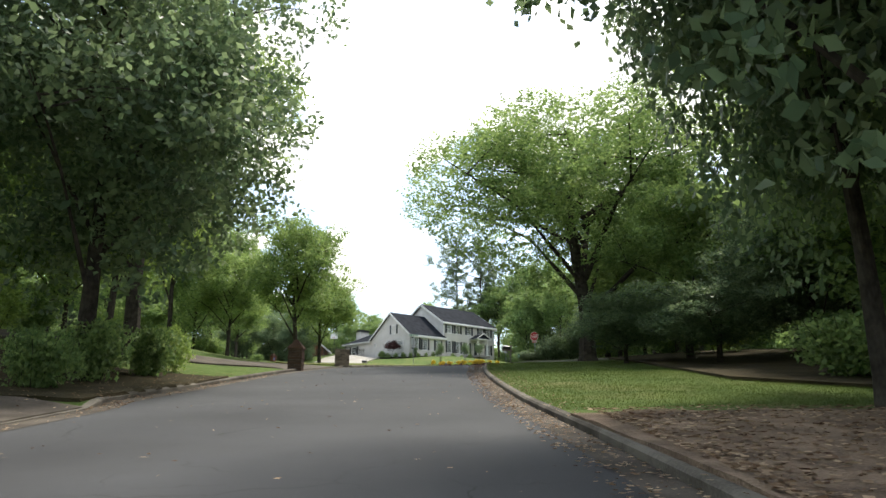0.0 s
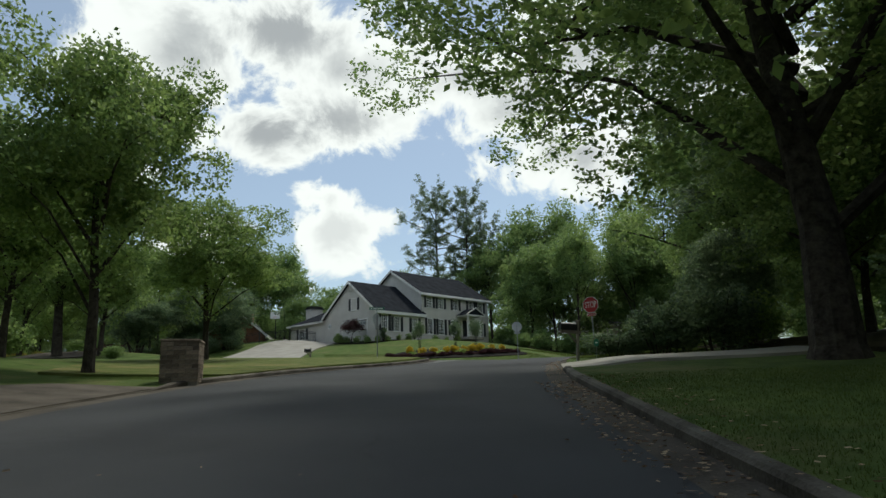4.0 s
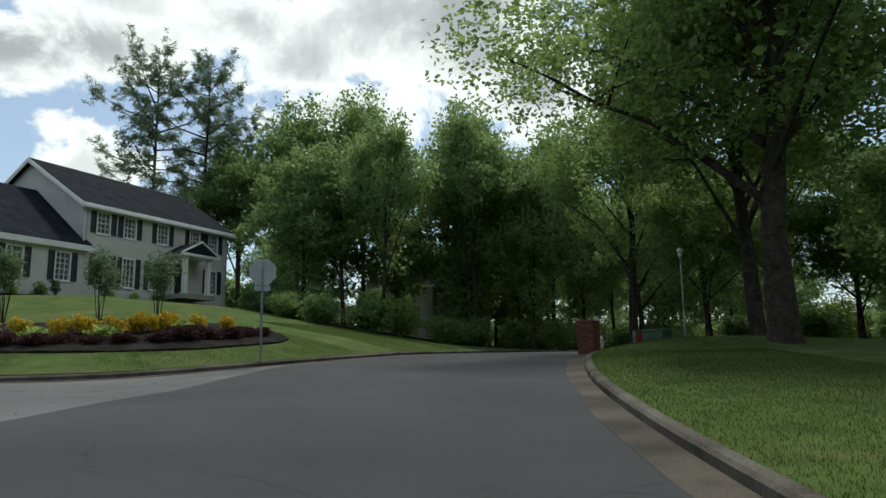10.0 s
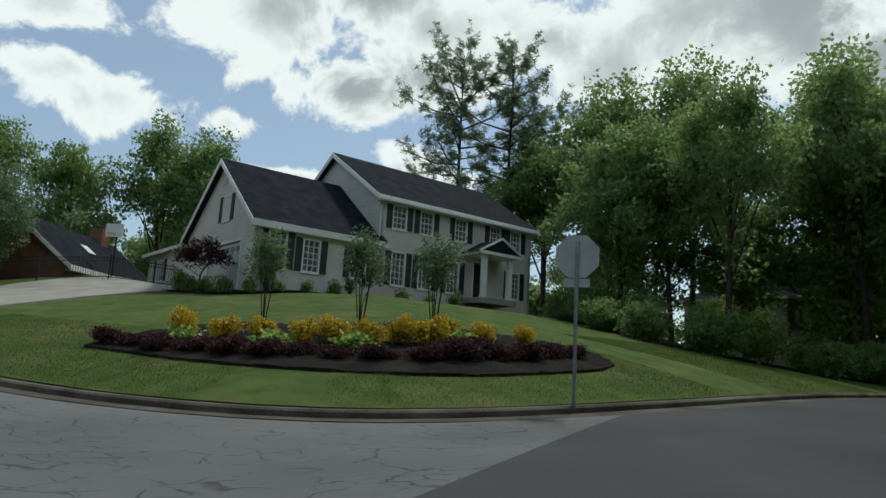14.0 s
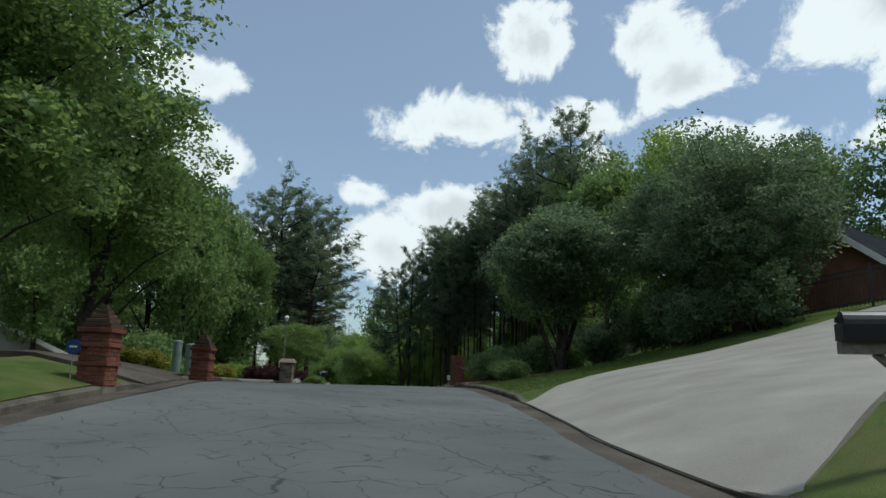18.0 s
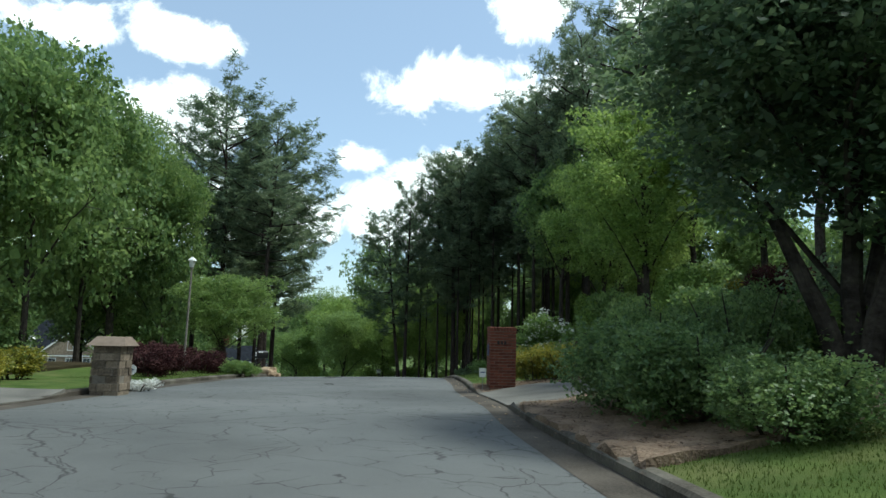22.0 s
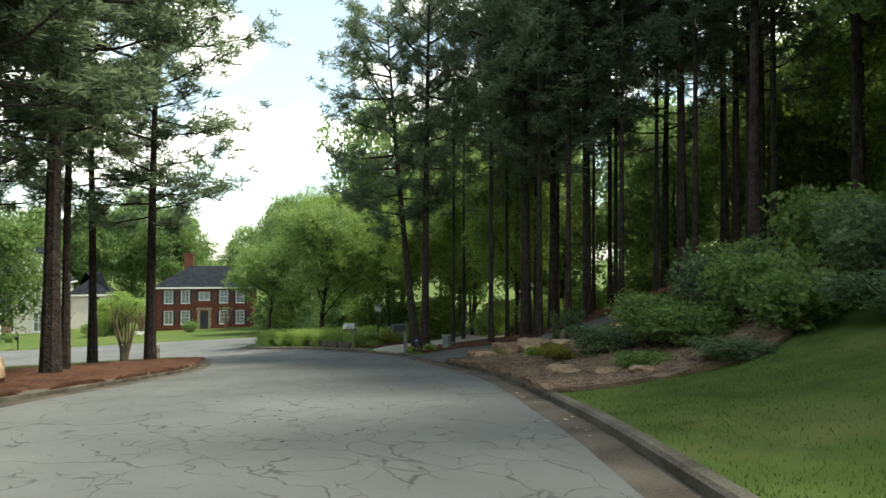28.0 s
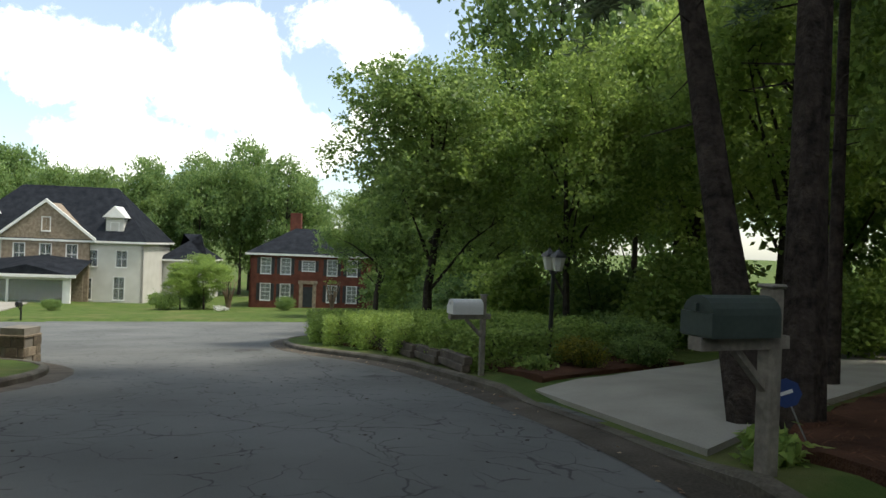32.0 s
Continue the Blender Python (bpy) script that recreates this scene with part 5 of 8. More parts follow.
# ---- house building ----
M.update({
    "painted_brick": material("painted_brick", (0.5, 0.475, 0.44), (0.61, 0.585, 0.55), 0.8, 0.8, 18.0, 0.5, depth=0.006),
    "siding": material("white_siding", (0.5, 0.48, 0.45), (0.6, 0.58, 0.55), 0.7, 1.2, 25.0, 0.2, depth=0.003),
    "trim": material("white_trim", (0.66, 0.65, 0.63), (0.8, 0.79, 0.77), 0.5, 1.5, 30.0, 0.1, depth=0.002),
    "shingle": material("dark_shingle", (0.011, 0.013, 0.017), (0.026, 0.029, 0.036), 0.95, 1.5, 9.0, 0.6, depth=0.012, spec=0.06),
    "shutter": material("black_shutter", (0.012, 0.014, 0.017), (0.03, 0.034, 0.04), 0.5, 2.0, 30.0, 0.2, depth=0.003),
    "brick": material("red_brick", (0.105, 0.038, 0.027), (0.22, 0.085, 0.056), 0.9, 3.0, 30.0, 0.6, depth=0.006, spec=0.2, obj=0.35),
    "brick_wall": material("dark_red_brick", (0.10, 0.036, 0.026), (0.18, 0.066, 0.045), 0.9, 1.5, 14.0, 0.5, depth=0.006, spec=0.2),
    "orange_brick": material("orange_brick", (0.15, 0.074, 0.047), (0.26, 0.13, 0.083), 0.9, 1.5, 14.0, 0.5, depth=0.006, spec=0.2),
    "dark_brick": material("weathered_brick", (0.045, 0.03, 0.024), (0.12, 0.07, 0.05), 0.92, 3.0, 30.0, 0.6, depth=0.006, spec=0.2, obj=0.3),
    "mortar": material("mortar", (0.16, 0.14, 0.12), (0.26, 0.235, 0.2), 0.95, 3.0, 40.0, 0.4, depth=0.004, spec=0.1),
    "stone": material("field_stone", (0.10, 0.08, 0.06), (0.3, 0.24, 0.18), 0.9, 2.5, 20.0, 0.6, depth=0.012, spec=0.2, obj=0.4),
    "rock": material("tan_boulder", (0.17, 0.105, 0.06), (0.42, 0.31, 0.21), 0.9, 2.0, 16.0, 0.7, depth=0.02, spec=0.2, obj=0.3),
    "stone_wall": material("tan_stone_facing", (0.16, 0.12, 0.085), (0.34, 0.27, 0.2), 0.9, 3.0, 14.0, 0.5, depth=0.01),
    "black_metal": material("black_metal", (0.008, 0.008, 0.009), (0.02, 0.02, 0.022), 0.4, 3.0, 40.0, 0.1, depth=0.002),
    "steel": material("galvanised_steel", (0.26, 0.27, 0.28), (0.42, 0.43, 0.44), 0.45, 3.0, 40.0, 0.15, 0.7, depth=0.002),
    "sign_back": material("sign_back", (0.36, 0.37, 0.38), (0.48, 0.49, 0.5), 0.5, 3.0, 40.0, 0.1, 0.3, depth=0.002),
    "sign_red": material("sign_red", (0.30, 0.012, 0.014), (0.4, 0.02, 0.022), 0.4, 2.0, 30.0, 0.05, depth=0.001),
    "sign_white": material("sign_white", (0.68, 0.68, 0.67), (0.8, 0.8, 0.79), 0.4, 2.0, 30.0, 0.05, depth=0.001),
    "sign_green": material("sign_green", (0.01, 0.12, 0.07), (0.02, 0.17, 0.1), 0.4, 2.0, 30.0, 0.05, depth=0.001),
    "sign_blue": material("sign_blue", (0.015, 0.035, 0.13), (0.022, 0.05, 0.17), 0.4, 2.0, 30.0, 0.05, depth=0.001),
    "wood_post": material("grey_wood", (0.13, 0.115, 0.095), (0.3, 0.27, 0.23), 0.85, 3.0, 25.0, 0.5, depth=0.006),
    "timber": material("dark_timber", (0.05, 0.038, 0.03), (0.12, 0.095, 0.075), 0.9, 3.0, 20.0, 0.5, depth=0.008),
    "green_box": material("utility_green", (0.03, 0.07, 0.05), (0.05, 0.10, 0.075), 0.5, 3.0, 30.0, 0.1, depth=0.002),
    "pale_box": material("utility_grey", (0.15, 0.2, 0.185), (0.23, 0.29, 0.27), 0.5, 3.0, 30.0, 0.1, depth=0.002),
    "green_mailbox": material("dark_green_mailbox", (0.035, 0.05, 0.045), (0.06, 0.08, 0.075), 0.45, 3.0, 30.0, 0.1, depth=0.002),
    "tan_roof": material("tan_shingle", (0.16, 0.12, 0.09), (0.26, 0.2, 0.155), 0.9, 1.5, 9.0, 0.5, depth=0.012),
    "garage_door": material("garage_door", (0.55, 0.53, 0.5), (0.64, 0.62, 0.59), 0.5, 1.0, 20.0, 0.1, depth=0.002),
    "red_flag": material("red_enamel", (0.35, 0.02, 0.02), (0.45, 0.03, 0.03), 0.4, 3.0, 30.0, 0.0),
    "iron": material("manhole_iron", (0.03, 0.028, 0.026), (0.07, 0.065, 0.06), 0.7, 6.0, 50.0, 0.5, 0.3, depth=0.004),
    "dry_leaf": leaf_material("dry_leaf", (0.14, 0.085, 0.05), (0.46, 0.34, 0.22), 0.15, 0.8, 0.2),
    "straw_needle": leaf_material("straw_needle", (0.06, 0.03, 0.02), (0.17, 0.088, 0.054), 0.1, 0.9, 0.1),
    "chip": leaf_material("wood_chip", (0.06, 0.04, 0.028), (0.26, 0.18, 0.125), 0.0, 0.9, 0.1),
    "bulb": material("frosted_lamp_glass", (0.6, 0.6, 0.56), (0.72, 0.72, 0.68), 0.3, 3.0, 30.0, 0.0),
})
glass = bpy.data.materials.new("window_glass")
glass.use_nodes = True
gb = glass.node_tree.nodes["Principled BSDF"]
gb.inputs["Base Color"].default_value = (0.75, 0.8, 0.82, 1)
gb.inputs["Roughness"].default_value, gb.inputs["Transmission Weight"].default_value, gb.inputs["IOR"].default_value = 0.03, 0.85, 1.45
curtain = material("pale_curtain", (0.3, 0.29, 0.27), (0.5, 0.49, 0.46), 0.9, 4.0, 20.0, 0.2, depth=0.004)


def wall_frame(ox, oy, turn, oz=0.0):
    """The frame of a wall: x along it, y into the house, z up."""
    return Matrix.Translation((ox, oy, oz)) @ Matrix.Rotation(radians(turn), 4, "Z")


def wall_sheet(L, z0, z1, holes, thick=0.2, x0=0.0, gable=None):
    """A wall with its openings cut through; gable adds a peak (x, z) over the top."""
    xs = sorted({x0, x0 + L, *[v for h in holes for v in (h[0], h[2])]})
    zs = sorted({z0, z1, *[v for h in holes for v in (h[1], h[3])]})
    bm = bmesh.new()
    for xa, xb in zip(xs, xs[1:]):
        za = None
        runs = []
        for a, b in zip(zs, zs[1:]):
            mx, mz = (xa + xb) / 2, (a + b) / 2
            solid = not any(h[0] < mx < h[2] and h[1] < mz < h[3] for h in holes)
            if solid and runs and runs[-1][1] == a:
                runs[-1][1] = b
            elif solid:
                runs.append([a, b])
        for a, b in runs:
            box(bm, xa, 0, a, xb, thick, b)
    if gable:
        gx, gz_ = gable
        f = [bm.verts.new(p) for p in ((x0, 0, z1), (x0 + L, 0, z1), (gx, 0, gz_))]
        g = [bm.verts.new(p) for p in ((x0, thick, z1), (x0 + L, thick, z1), (gx, thick, gz_))]
        bm.faces.new(f)
        bm.faces.new(g[::-1])
        for i in range(3):
            j = (i + 1) % 3
            bm.faces.new((f[i], g[i], g[j], f[j]))
    bmesh.ops.remove_doubles(bm, verts=bm.verts, dist=0.0005)
    bmesh.ops.recalc_face_normals(bm, faces=bm.faces)
    return bm


def ring(x0, z0, x1, z1, t, ya, yb):
    """A closed rectangular frame with a border t wide."""
    bm = bmesh.new()
    loops = [[bm.verts.new((x, y, z)) for x, z in ((a, c), (b, c), (b, d), (a, d))] for y in (ya, yb) for a, c, b, d in ((x0 - t, z0 - t, x1 + t, z1 + t), (x0, z0, x1, z1))]
    of, inf, ob, inb = loops
    for k in range(4):
        j = (k + 1) % 4
        for p, q in ((of, inf), (inb, ob), (ob, of), (inf, inb)):
            bm.faces.new((p[k], p[j], q[j], q[k]))
    bmesh.ops.recalc_face_normals(bm, faces=bm.faces)
    return bm


def window(house, wm, x, z, w, h, cols=3, rows=4, shutters=True, label="", sill=True, drapes=False):
    """A sash window with glazing bars, panes, sill and a pair of shutters, in a wall's frame."""
    t, d = 0.06, 0.1
    win = part("window", ring(x - w / 2 + 0.012, z + 0.012, x + w / 2 - 0.012, z + h - 0.012, t + 0.012, -0.03, d), M["trim"], house, label, wm)
    for i in range(1, cols):
        c = x - w / 2 + w * i / cols
        part("glazing_bar", boxes((c - 0.013, 0.02, z + 0.012, c + 0.013, 0.06, z + h - 0.012)), M["trim"], win)
    for j in range(1, rows):
        c = z + h * j / rows
        k = 0.022 if j * 2 == rows else 0.013
        part("glazing_bar", boxes((x - w / 2 + 0.012, 0.022, c - k, x + w / 2 - 0.012, 0.062, c + k)), M["trim"], win)
    part("pane", boxes((x - w / 2, 0.075, z, x + w / 2, 0.085, z + h)), glass, win)
    # without drapes, a black sheet paints the dark of the unlit room
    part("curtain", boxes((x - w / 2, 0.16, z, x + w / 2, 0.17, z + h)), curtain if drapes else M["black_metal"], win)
    if sill:
        part("sill", boxes((x - w / 2 - 0.1, -0.07, z - 0.11, x + w / 2 + 0.1, -0.001, z - 0.061)), M["trim"], win)
    if shutters:
        for sx in (-1, 1):
            a = x + sx * (w / 2 + 0.25)
            leaf = part("shutter", ring(a - 0.12, z, a + 0.12, z + h, 0.045, -0.05, -0.005), M["shutter"], house, "", wm)
            part("panel", boxes((a - 0.121, -0.03, z - 0.001, a + 0.121, -0.006, z + h + 0.001)), M["shutter"], leaf)
    return win


def roof_gable(house, x0, x1, y0, y1, ze, zr, mat, over=0.35, ym=None, label=""):
    """A pitched roof with its ridge along x, as two slabs, with fascia and rake boards."""
    ym = (y0 + y1) / 2 if ym is None else ym
    a, b = x0 - over, x1 + over
    t = 0.16
    bm = bmesh.new()
    for ya, side in ((y0, -1), (y1, 1)):
        sl = (zr - ze) / abs(ym - ya)
        ye, zl = ya + side * over, ze - sl * over
        vs = [bm.verts.new(p) for p in ((a, ye, zl), (b, ye, zl), (b, ym, zr), (a, ym, zr), (a, ye, zl + t), (b, ye, zl + t), (b, ym, zr + t), (a, ym, zr + t))]
        for f in ((0, 1, 2, 3), (4, 5, 6, 7), (0, 1, 5, 4), (1, 2, 6, 5), (2, 3, 7, 6), (3, 0, 4, 7)):
            bm.faces.new([vs[i] for i in f])
    bmesh.ops.recalc_face_normals(bm, faces=bm.faces)
    r = part("roof", bm, mat, house, label)
    for ya, side in ((y0, -1), (y1, 1)):
        sl = (zr - ze) / abs(ym - ya)
        ye, zl = ya + side * over, ze - sl * over
        bm = bmesh.new()
        box(bm, a, ye - 0.02 + (0.0 if side < 0 else 0.02), zl - 0.16, b, ye + 0.02 * (side > 0) + 0.02 * (side < 0), zl + t - 0.02)
        part("fascia", bm, M["trim"], house)
        for xe in (a, b):
            s = -1 if xe == a else 1
            bm = bmesh.new()
            p = [(xe + s * 0.003, ye, zl - 0.14), (xe + s * 0.003, ye, zl + t - 0.03), (xe + s * 0.003, ym, zr + t - 0.03), (xe + s * 0.003, ym, zr - 0.14)]
            q = [(v[0] + s * 0.04, v[1], v[2]) for v in p]
            va, vb = [bm.verts.new(v) for v in p], [bm.verts.new(v) for v in q]
            bm.faces.new(va)
            bm.faces.new(vb)
            for i in range(4):
                j = (i + 1) % 4
                bm.faces.new((va[i], va[j], vb[j], vb[i]))
            bmesh.ops.recalc_face_normals(bm, faces=bm.faces)
            part("rake_board", bm, M["trim"], house)
    bm = bmesh.new()
    box(bm, a, y0 - over, ze - (zr - ze) / abs(ym - y0) * over - 0.17, b, y0, ze - (zr - ze) / abs(ym - y0) * over - 0.14)
    part("soffit", bm, M["trim"], house)
    return r


def hip_roof(house, x0, x1, y0, y1, ze, zr, mat, over=0.4, ridge=0.45):
    """A hipped roof slab over a rectangle."""
    a, b, c, d = x0 - over, x1 + over, y0 - over, y1 + over
    ym, k = (c + d) / 2, (d - c) * ridge
    bm = bmesh.new()
    vs = [bm.verts.new(p) for p in ((a, c, ze), (b, c, ze), (b, d, ze), (a, d, ze), (a + k, ym, zr), (b - k, ym, zr), (a, c, ze - 0.18), (b, c, ze - 0.18), (b, d, ze - 0.18), (a, d, ze - 0.18))]
    for f in ((0, 1, 5, 4), (1, 2, 5), (2, 3, 4, 5), (3, 0, 4), (9, 8, 7, 6)):
        bm.faces.new([vs[i] for i in f])
    bmesh.ops.recalc_face_normals(bm, faces=bm.faces)
    part("roof", bm, mat, house)
    for bx in ((a - 0.02, c - 0.02, ze - 0.2, b + 0.02, c, ze + 0.01), (a - 0.02, d, ze - 0.2, b + 0.02, d + 0.02, ze + 0.01), (a - 0.02, c, ze - 0.2, a, d, ze + 0.01), (b, c, ze - 0.2, b + 0.02, d, ze + 0.01)):
        part("fascia", boxes(bx), M["trim"], house)


def clapboards(house, wm, L, z0, z1, peak, mat, x0=0.0, step=0.18):
    """Lapped boards on a gable wall, each a thin wedge."""
    z = z0
    while z < peak[1] - 0.1:
        if z < z1:
            a, b = x0, x0 + L
        else:
            k = (z + step - z1) / (peak[1] - z1)
            k = min(1, k)
            a, b = x0 + (peak[0] - x0) * k, x0 + L + (peak[0] - x0 - L) * k
        if b - a > 0.15:
            bm = bmesh.new()
            vs = [bm.verts.new(p) for p in ((a, -0.03, z), (b, -0.03, z), (b, -0.004, z + step), (a, -0.004, z + step), (a, 0.0, z), (b, 0.0, z))]
            for f in ((0, 1, 2, 3), (0, 4, 5, 1), (0, 3, 4), (1, 5, 2)):
                bm.faces.new([vs[i] for i in f])
            part("clapboard", bm, mat, house, "", wm)
        z += step


# ---- the pale house on the corner ----
HM = Matrix.Translation((-0.2, 105.3, 12.1)) @ Matrix.Rotation(radians(43.5), 4, "Z")
h = thing("house", HM, "two-storey pale brick house with dark shutters and a dark shingle roof", "house")
front = wall_frame(0, 0, 0)
side = wall_frame(0, 9.6, -90)
UP = [(1.22, 3.62), (2.99, 3.62), (5.4, 3.62), (8.0, 3.62), (9.65, 3.62)]
DOWN = [(1.3, 0.72, 1.65), (3.03, 0.72, 1.65), (4.95, 0.72, 1.65), (9.65, 0.84, 1.5)]
holes = [(x - 0.4, z, x + 0.4, z + 1.15) for x, z in UP] + [(x - 0.4, z, x + 0.4, z + hh) for x, z, hh in DOWN] + [(6.45, 0.5, 7.35, 2.55)]
part("wall", wall_sheet(11.0, -1.2, 5.15, holes), M["painted_brick"], h, "", front)
part("wall", wall_sheet(9.6, -1.2, 5.15, [], gable=(4.8, 8.15)), M["painted_brick"], h, "", side)
part("wall", wall_sheet(9.6, -1.2, 5.15, [], gable=(4.8, 8.15)), M["painted_brick"], h, "", wall_frame(11.0, 0, 90))
part("wall", wall_sheet(11.0, -1.2, 5.15, []), M["painted_brick"], h, "", wall_frame(11.0, 9.6, 180))
clapboards(h, side, 9.6, 3.4, 5.15, (4.8, 8.1), M["siding"])
for x, z in UP:
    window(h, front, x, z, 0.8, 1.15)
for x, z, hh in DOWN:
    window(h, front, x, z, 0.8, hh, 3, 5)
roof_gable(h, 0, 11.0, 0, 9.6, 5.2, 8.2, M["shingle"], 0.32)
door = part("door", boxes((6.5, 0.08, 0.5, 7.3, 0.14, 2.5), (6.58, 0.06, 0.65, 6.86, 0.09, 1.4), (6.94, 0.06, 0.65, 7.22, 0.09, 1.4), (6.58, 0.06, 1.5, 6.86, 0.09, 2.35), (6.94, 0.06, 1.5, 7.22, 0.09, 2.35)), M["shutter"], h, "dark panelled front door")
part("handle", boxes((7.2, 0.02, 1.4, 7.26, 0.06, 1.52, 0.01)), M["steel"], door)
part("door_frame", boxes((6.36, -0.04, 0.5, 6.45, 0.1, 2.65), (7.35, -0.04, 0.5, 7.44, 0.1, 2.65), (6.45, -0.04, 2.55, 7.35, 0.1, 2.65)), M["trim"], h)
for cx in (5.95, 7.85):
    col = part("column", boxes((cx - 0.13, -1.55, 0.5, cx + 0.13, -1.29, 2.85), (cx - 0.17, -1.59, 0.45, cx + 0.17, -1.25, 0.6), (cx - 0.17, -1.59, 2.75, cx + 0.17, -1.25, 2.88)), M["trim"], h)
bm = bmesh.new()
vs = [bm.verts.new(p) for p in ((5.4, -1.75, 2.95), (8.4, -1.75, 2.95), (6.9, -1.75, 3.75), (5.4, 0.0, 2.95), (8.4, 0.0, 2.95), (6.9, 0.0, 3.75))]
for f in ((0, 1, 2), (5, 4, 3), (0, 2, 5, 3), (2, 1, 4, 5), (1, 0, 3, 4)):
    bm.faces.new([vs[i] for i in f])
part("porch_roof", bm, M["shingle"], h)
part("porch_gable", boxes((5.35, -1.80, 2.82, 8.45, -1.74, 2.99), (5.5, -1.7, 2.85, 8.3, 0, 2.95)), M["trim"], h)
bm = bmesh.new()
for sx in (-1, 1):
    p = [(6.9 + sx * 1.62, -1.83, 2.9), (6.9 + sx * 1.62, -1.83, 3.0), (6.9, -1.83, 3.86), (6.9, -1.83, 3.74)]
    va = [bm.verts.new(v) for v in p]
    vb = [bm.verts.new((v[0], v[1] + 0.08, v[2])) for v in p]
    bm.faces.new(va)
    bm.faces.new(vb)
    for i in range(4):
        bm.faces.new((va[i], va[(i + 1) % 4], vb[(i + 1) % 4], vb[i]))
bmesh.ops.recalc_face_normals(bm, faces=bm.faces)
part("porch_rake", bm, M["trim"], h)
part("porch_step", boxes((5.6, -1.7, 0.2, 8.2, 0, 0.5)), M["concrete"], h)
part("gutter", boxes((-0.3, -0.46, 4.86, 11.3, -0.36, 4.97)), M["trim"], h)
part("downpipe", joined([tube([(0.0, -0.4, 4.9), (-0.02, -0.1, 4.6), (-0.02, -0.08, 0.5)], [0.045] * 3, 6)]), M["trim"], h)
# wing with the garage
wf, gf = wall_frame(-6.5, -0.2, 0), wall_frame(-6.5, 8.7, -90)
WW = [(1.05, 0.75, 1.6), (2.75, 0.75, 1.45), (5.3, 0.75, 1.45)]
part("wall", wall_sheet(6.5, -1.4, 2.75, [(x - 0.4, z, x + 0.4, z + hh) for x, z, hh in WW]), M["painted_brick"], h, "", wf)
for x, z, hh in WW:
    window(h, wf, x, z, 0.8, hh, 3, 5)
part("wall", wall_sheet(8.9, -1.4, 2.75, [(3.35, -0.3, 7.3, 1.95)], gable=(4.5, 6.15)), M["painted_brick"], h, "", gf)
window(h, gf, 5.15, 3.15, 0.95, 1.2, 4, 4)
gd = part("garage_door", boxes(*[(3.37, 0.06, -0.28 + 0.55 * k, 7.28, 0.11, 0.25 + 0.55 * k) for k in range(4)]), M["garage_door"], h, "pale panelled garage door with a row of small windows", gf)
for k in range(6):
    part("pane", boxes((3.55 + 0.62 * k, 0.045, 1.5, 4.0 + 0.62 * k, 0.058, 1.75)), glass, gd)
part("door_frame", boxes((3.2, -0.03, -0.3, 3.34, 0.05, 2.08), (7.31, -0.03, -0.3, 7.45, 0.05, 2.08), (3.34, -0.03, 1.96, 7.31, 0.05, 2.08)), M["trim"], h, "", gf)
bm = bmesh.new()
bmesh.ops.create_cone(bm, cap_ends=True, segments=20, radius1=0.3, radius2=0.3, depth=0.08, matrix=Matrix.Translation((0.85, -0.02, 1.75)) @ Matrix.Rotation(radians(90), 4, "X"))
rw = part("round_window", bm, M["trim"], h, "small round window", gf)
bm = bmesh.new()
bmesh.ops.create_cone(bm, cap_ends=True, segments=20, radius1=0.22, radius2=0.22, depth=0.02, matrix=Matrix.Translation((0.85, -0.068, 1.75)) @ Matrix.Rotation(radians(90), 4, "X"))
part("pane", bm, glass, rw)
part("vent", boxes(*[(4.2, -0.03, 5.0 + 0.1 * k, 4.8, -0.005, 5.07 + 0.1 * k) for k in range(5)]), M["siding"], h, "", gf)
roof_gable(h, -6.5, -0.02, -0.2, 8.7, 2.8, 6.2, M["shingle"], 0.3)
# low rear wing and its chimney
lf = wall_frame(-6.5, 15.6, -90)
part("wall", wall_sheet(6.9, -1.4, 2.5, [(1.7, 0.75, 3.1, 1.95)]), M["painted_brick"], h, "", lf)
window(h, lf, 2.4, 0.75, 1.4, 1.2, 4, 3)
part("wall", wall_sheet(6.5, -1.4, 2.5, []), M["painted_brick"], h, "", wall_frame(0, 15.6, 180))
bm = bmesh.new()
vs = [bm.verts.new(p) for p in ((-6.85, 15.95, 2.45), (-6.85, 8.7, 2.45), (-3.2, 8.7, 4.3), (-3.2, 12.5, 4.3), (0.3, 15.95, 2.45), (0.3, 8.7, 2.45))]
for f in ((0, 1, 2, 3), (0, 3, 4), (3, 2, 5, 4)):
    bm.faces.new([vs[i] for i in f])
part("roof", bm, M["shingle"], h)
part("fascia", boxes((-6.9, 8.75, 2.28, -6.84, 15.97, 2.47), (-6.9, 15.94, 2.28, 0.3, 15.99, 2.47)), M["trim"], h)
ch = part("chimney", boxes((-4.6, 14.2, 2.0, -3.0, 15.4, 4.6)), M["painted_brick"], h, "white painted chimney")
part("chimney_cap", boxes((-4.75, 14.05, 4.6, -2.85, 15.55, 4.72), (-4.6, 14.2, 4.72, -3.0, 15.4, 4.95)), M["black_metal"], ch)


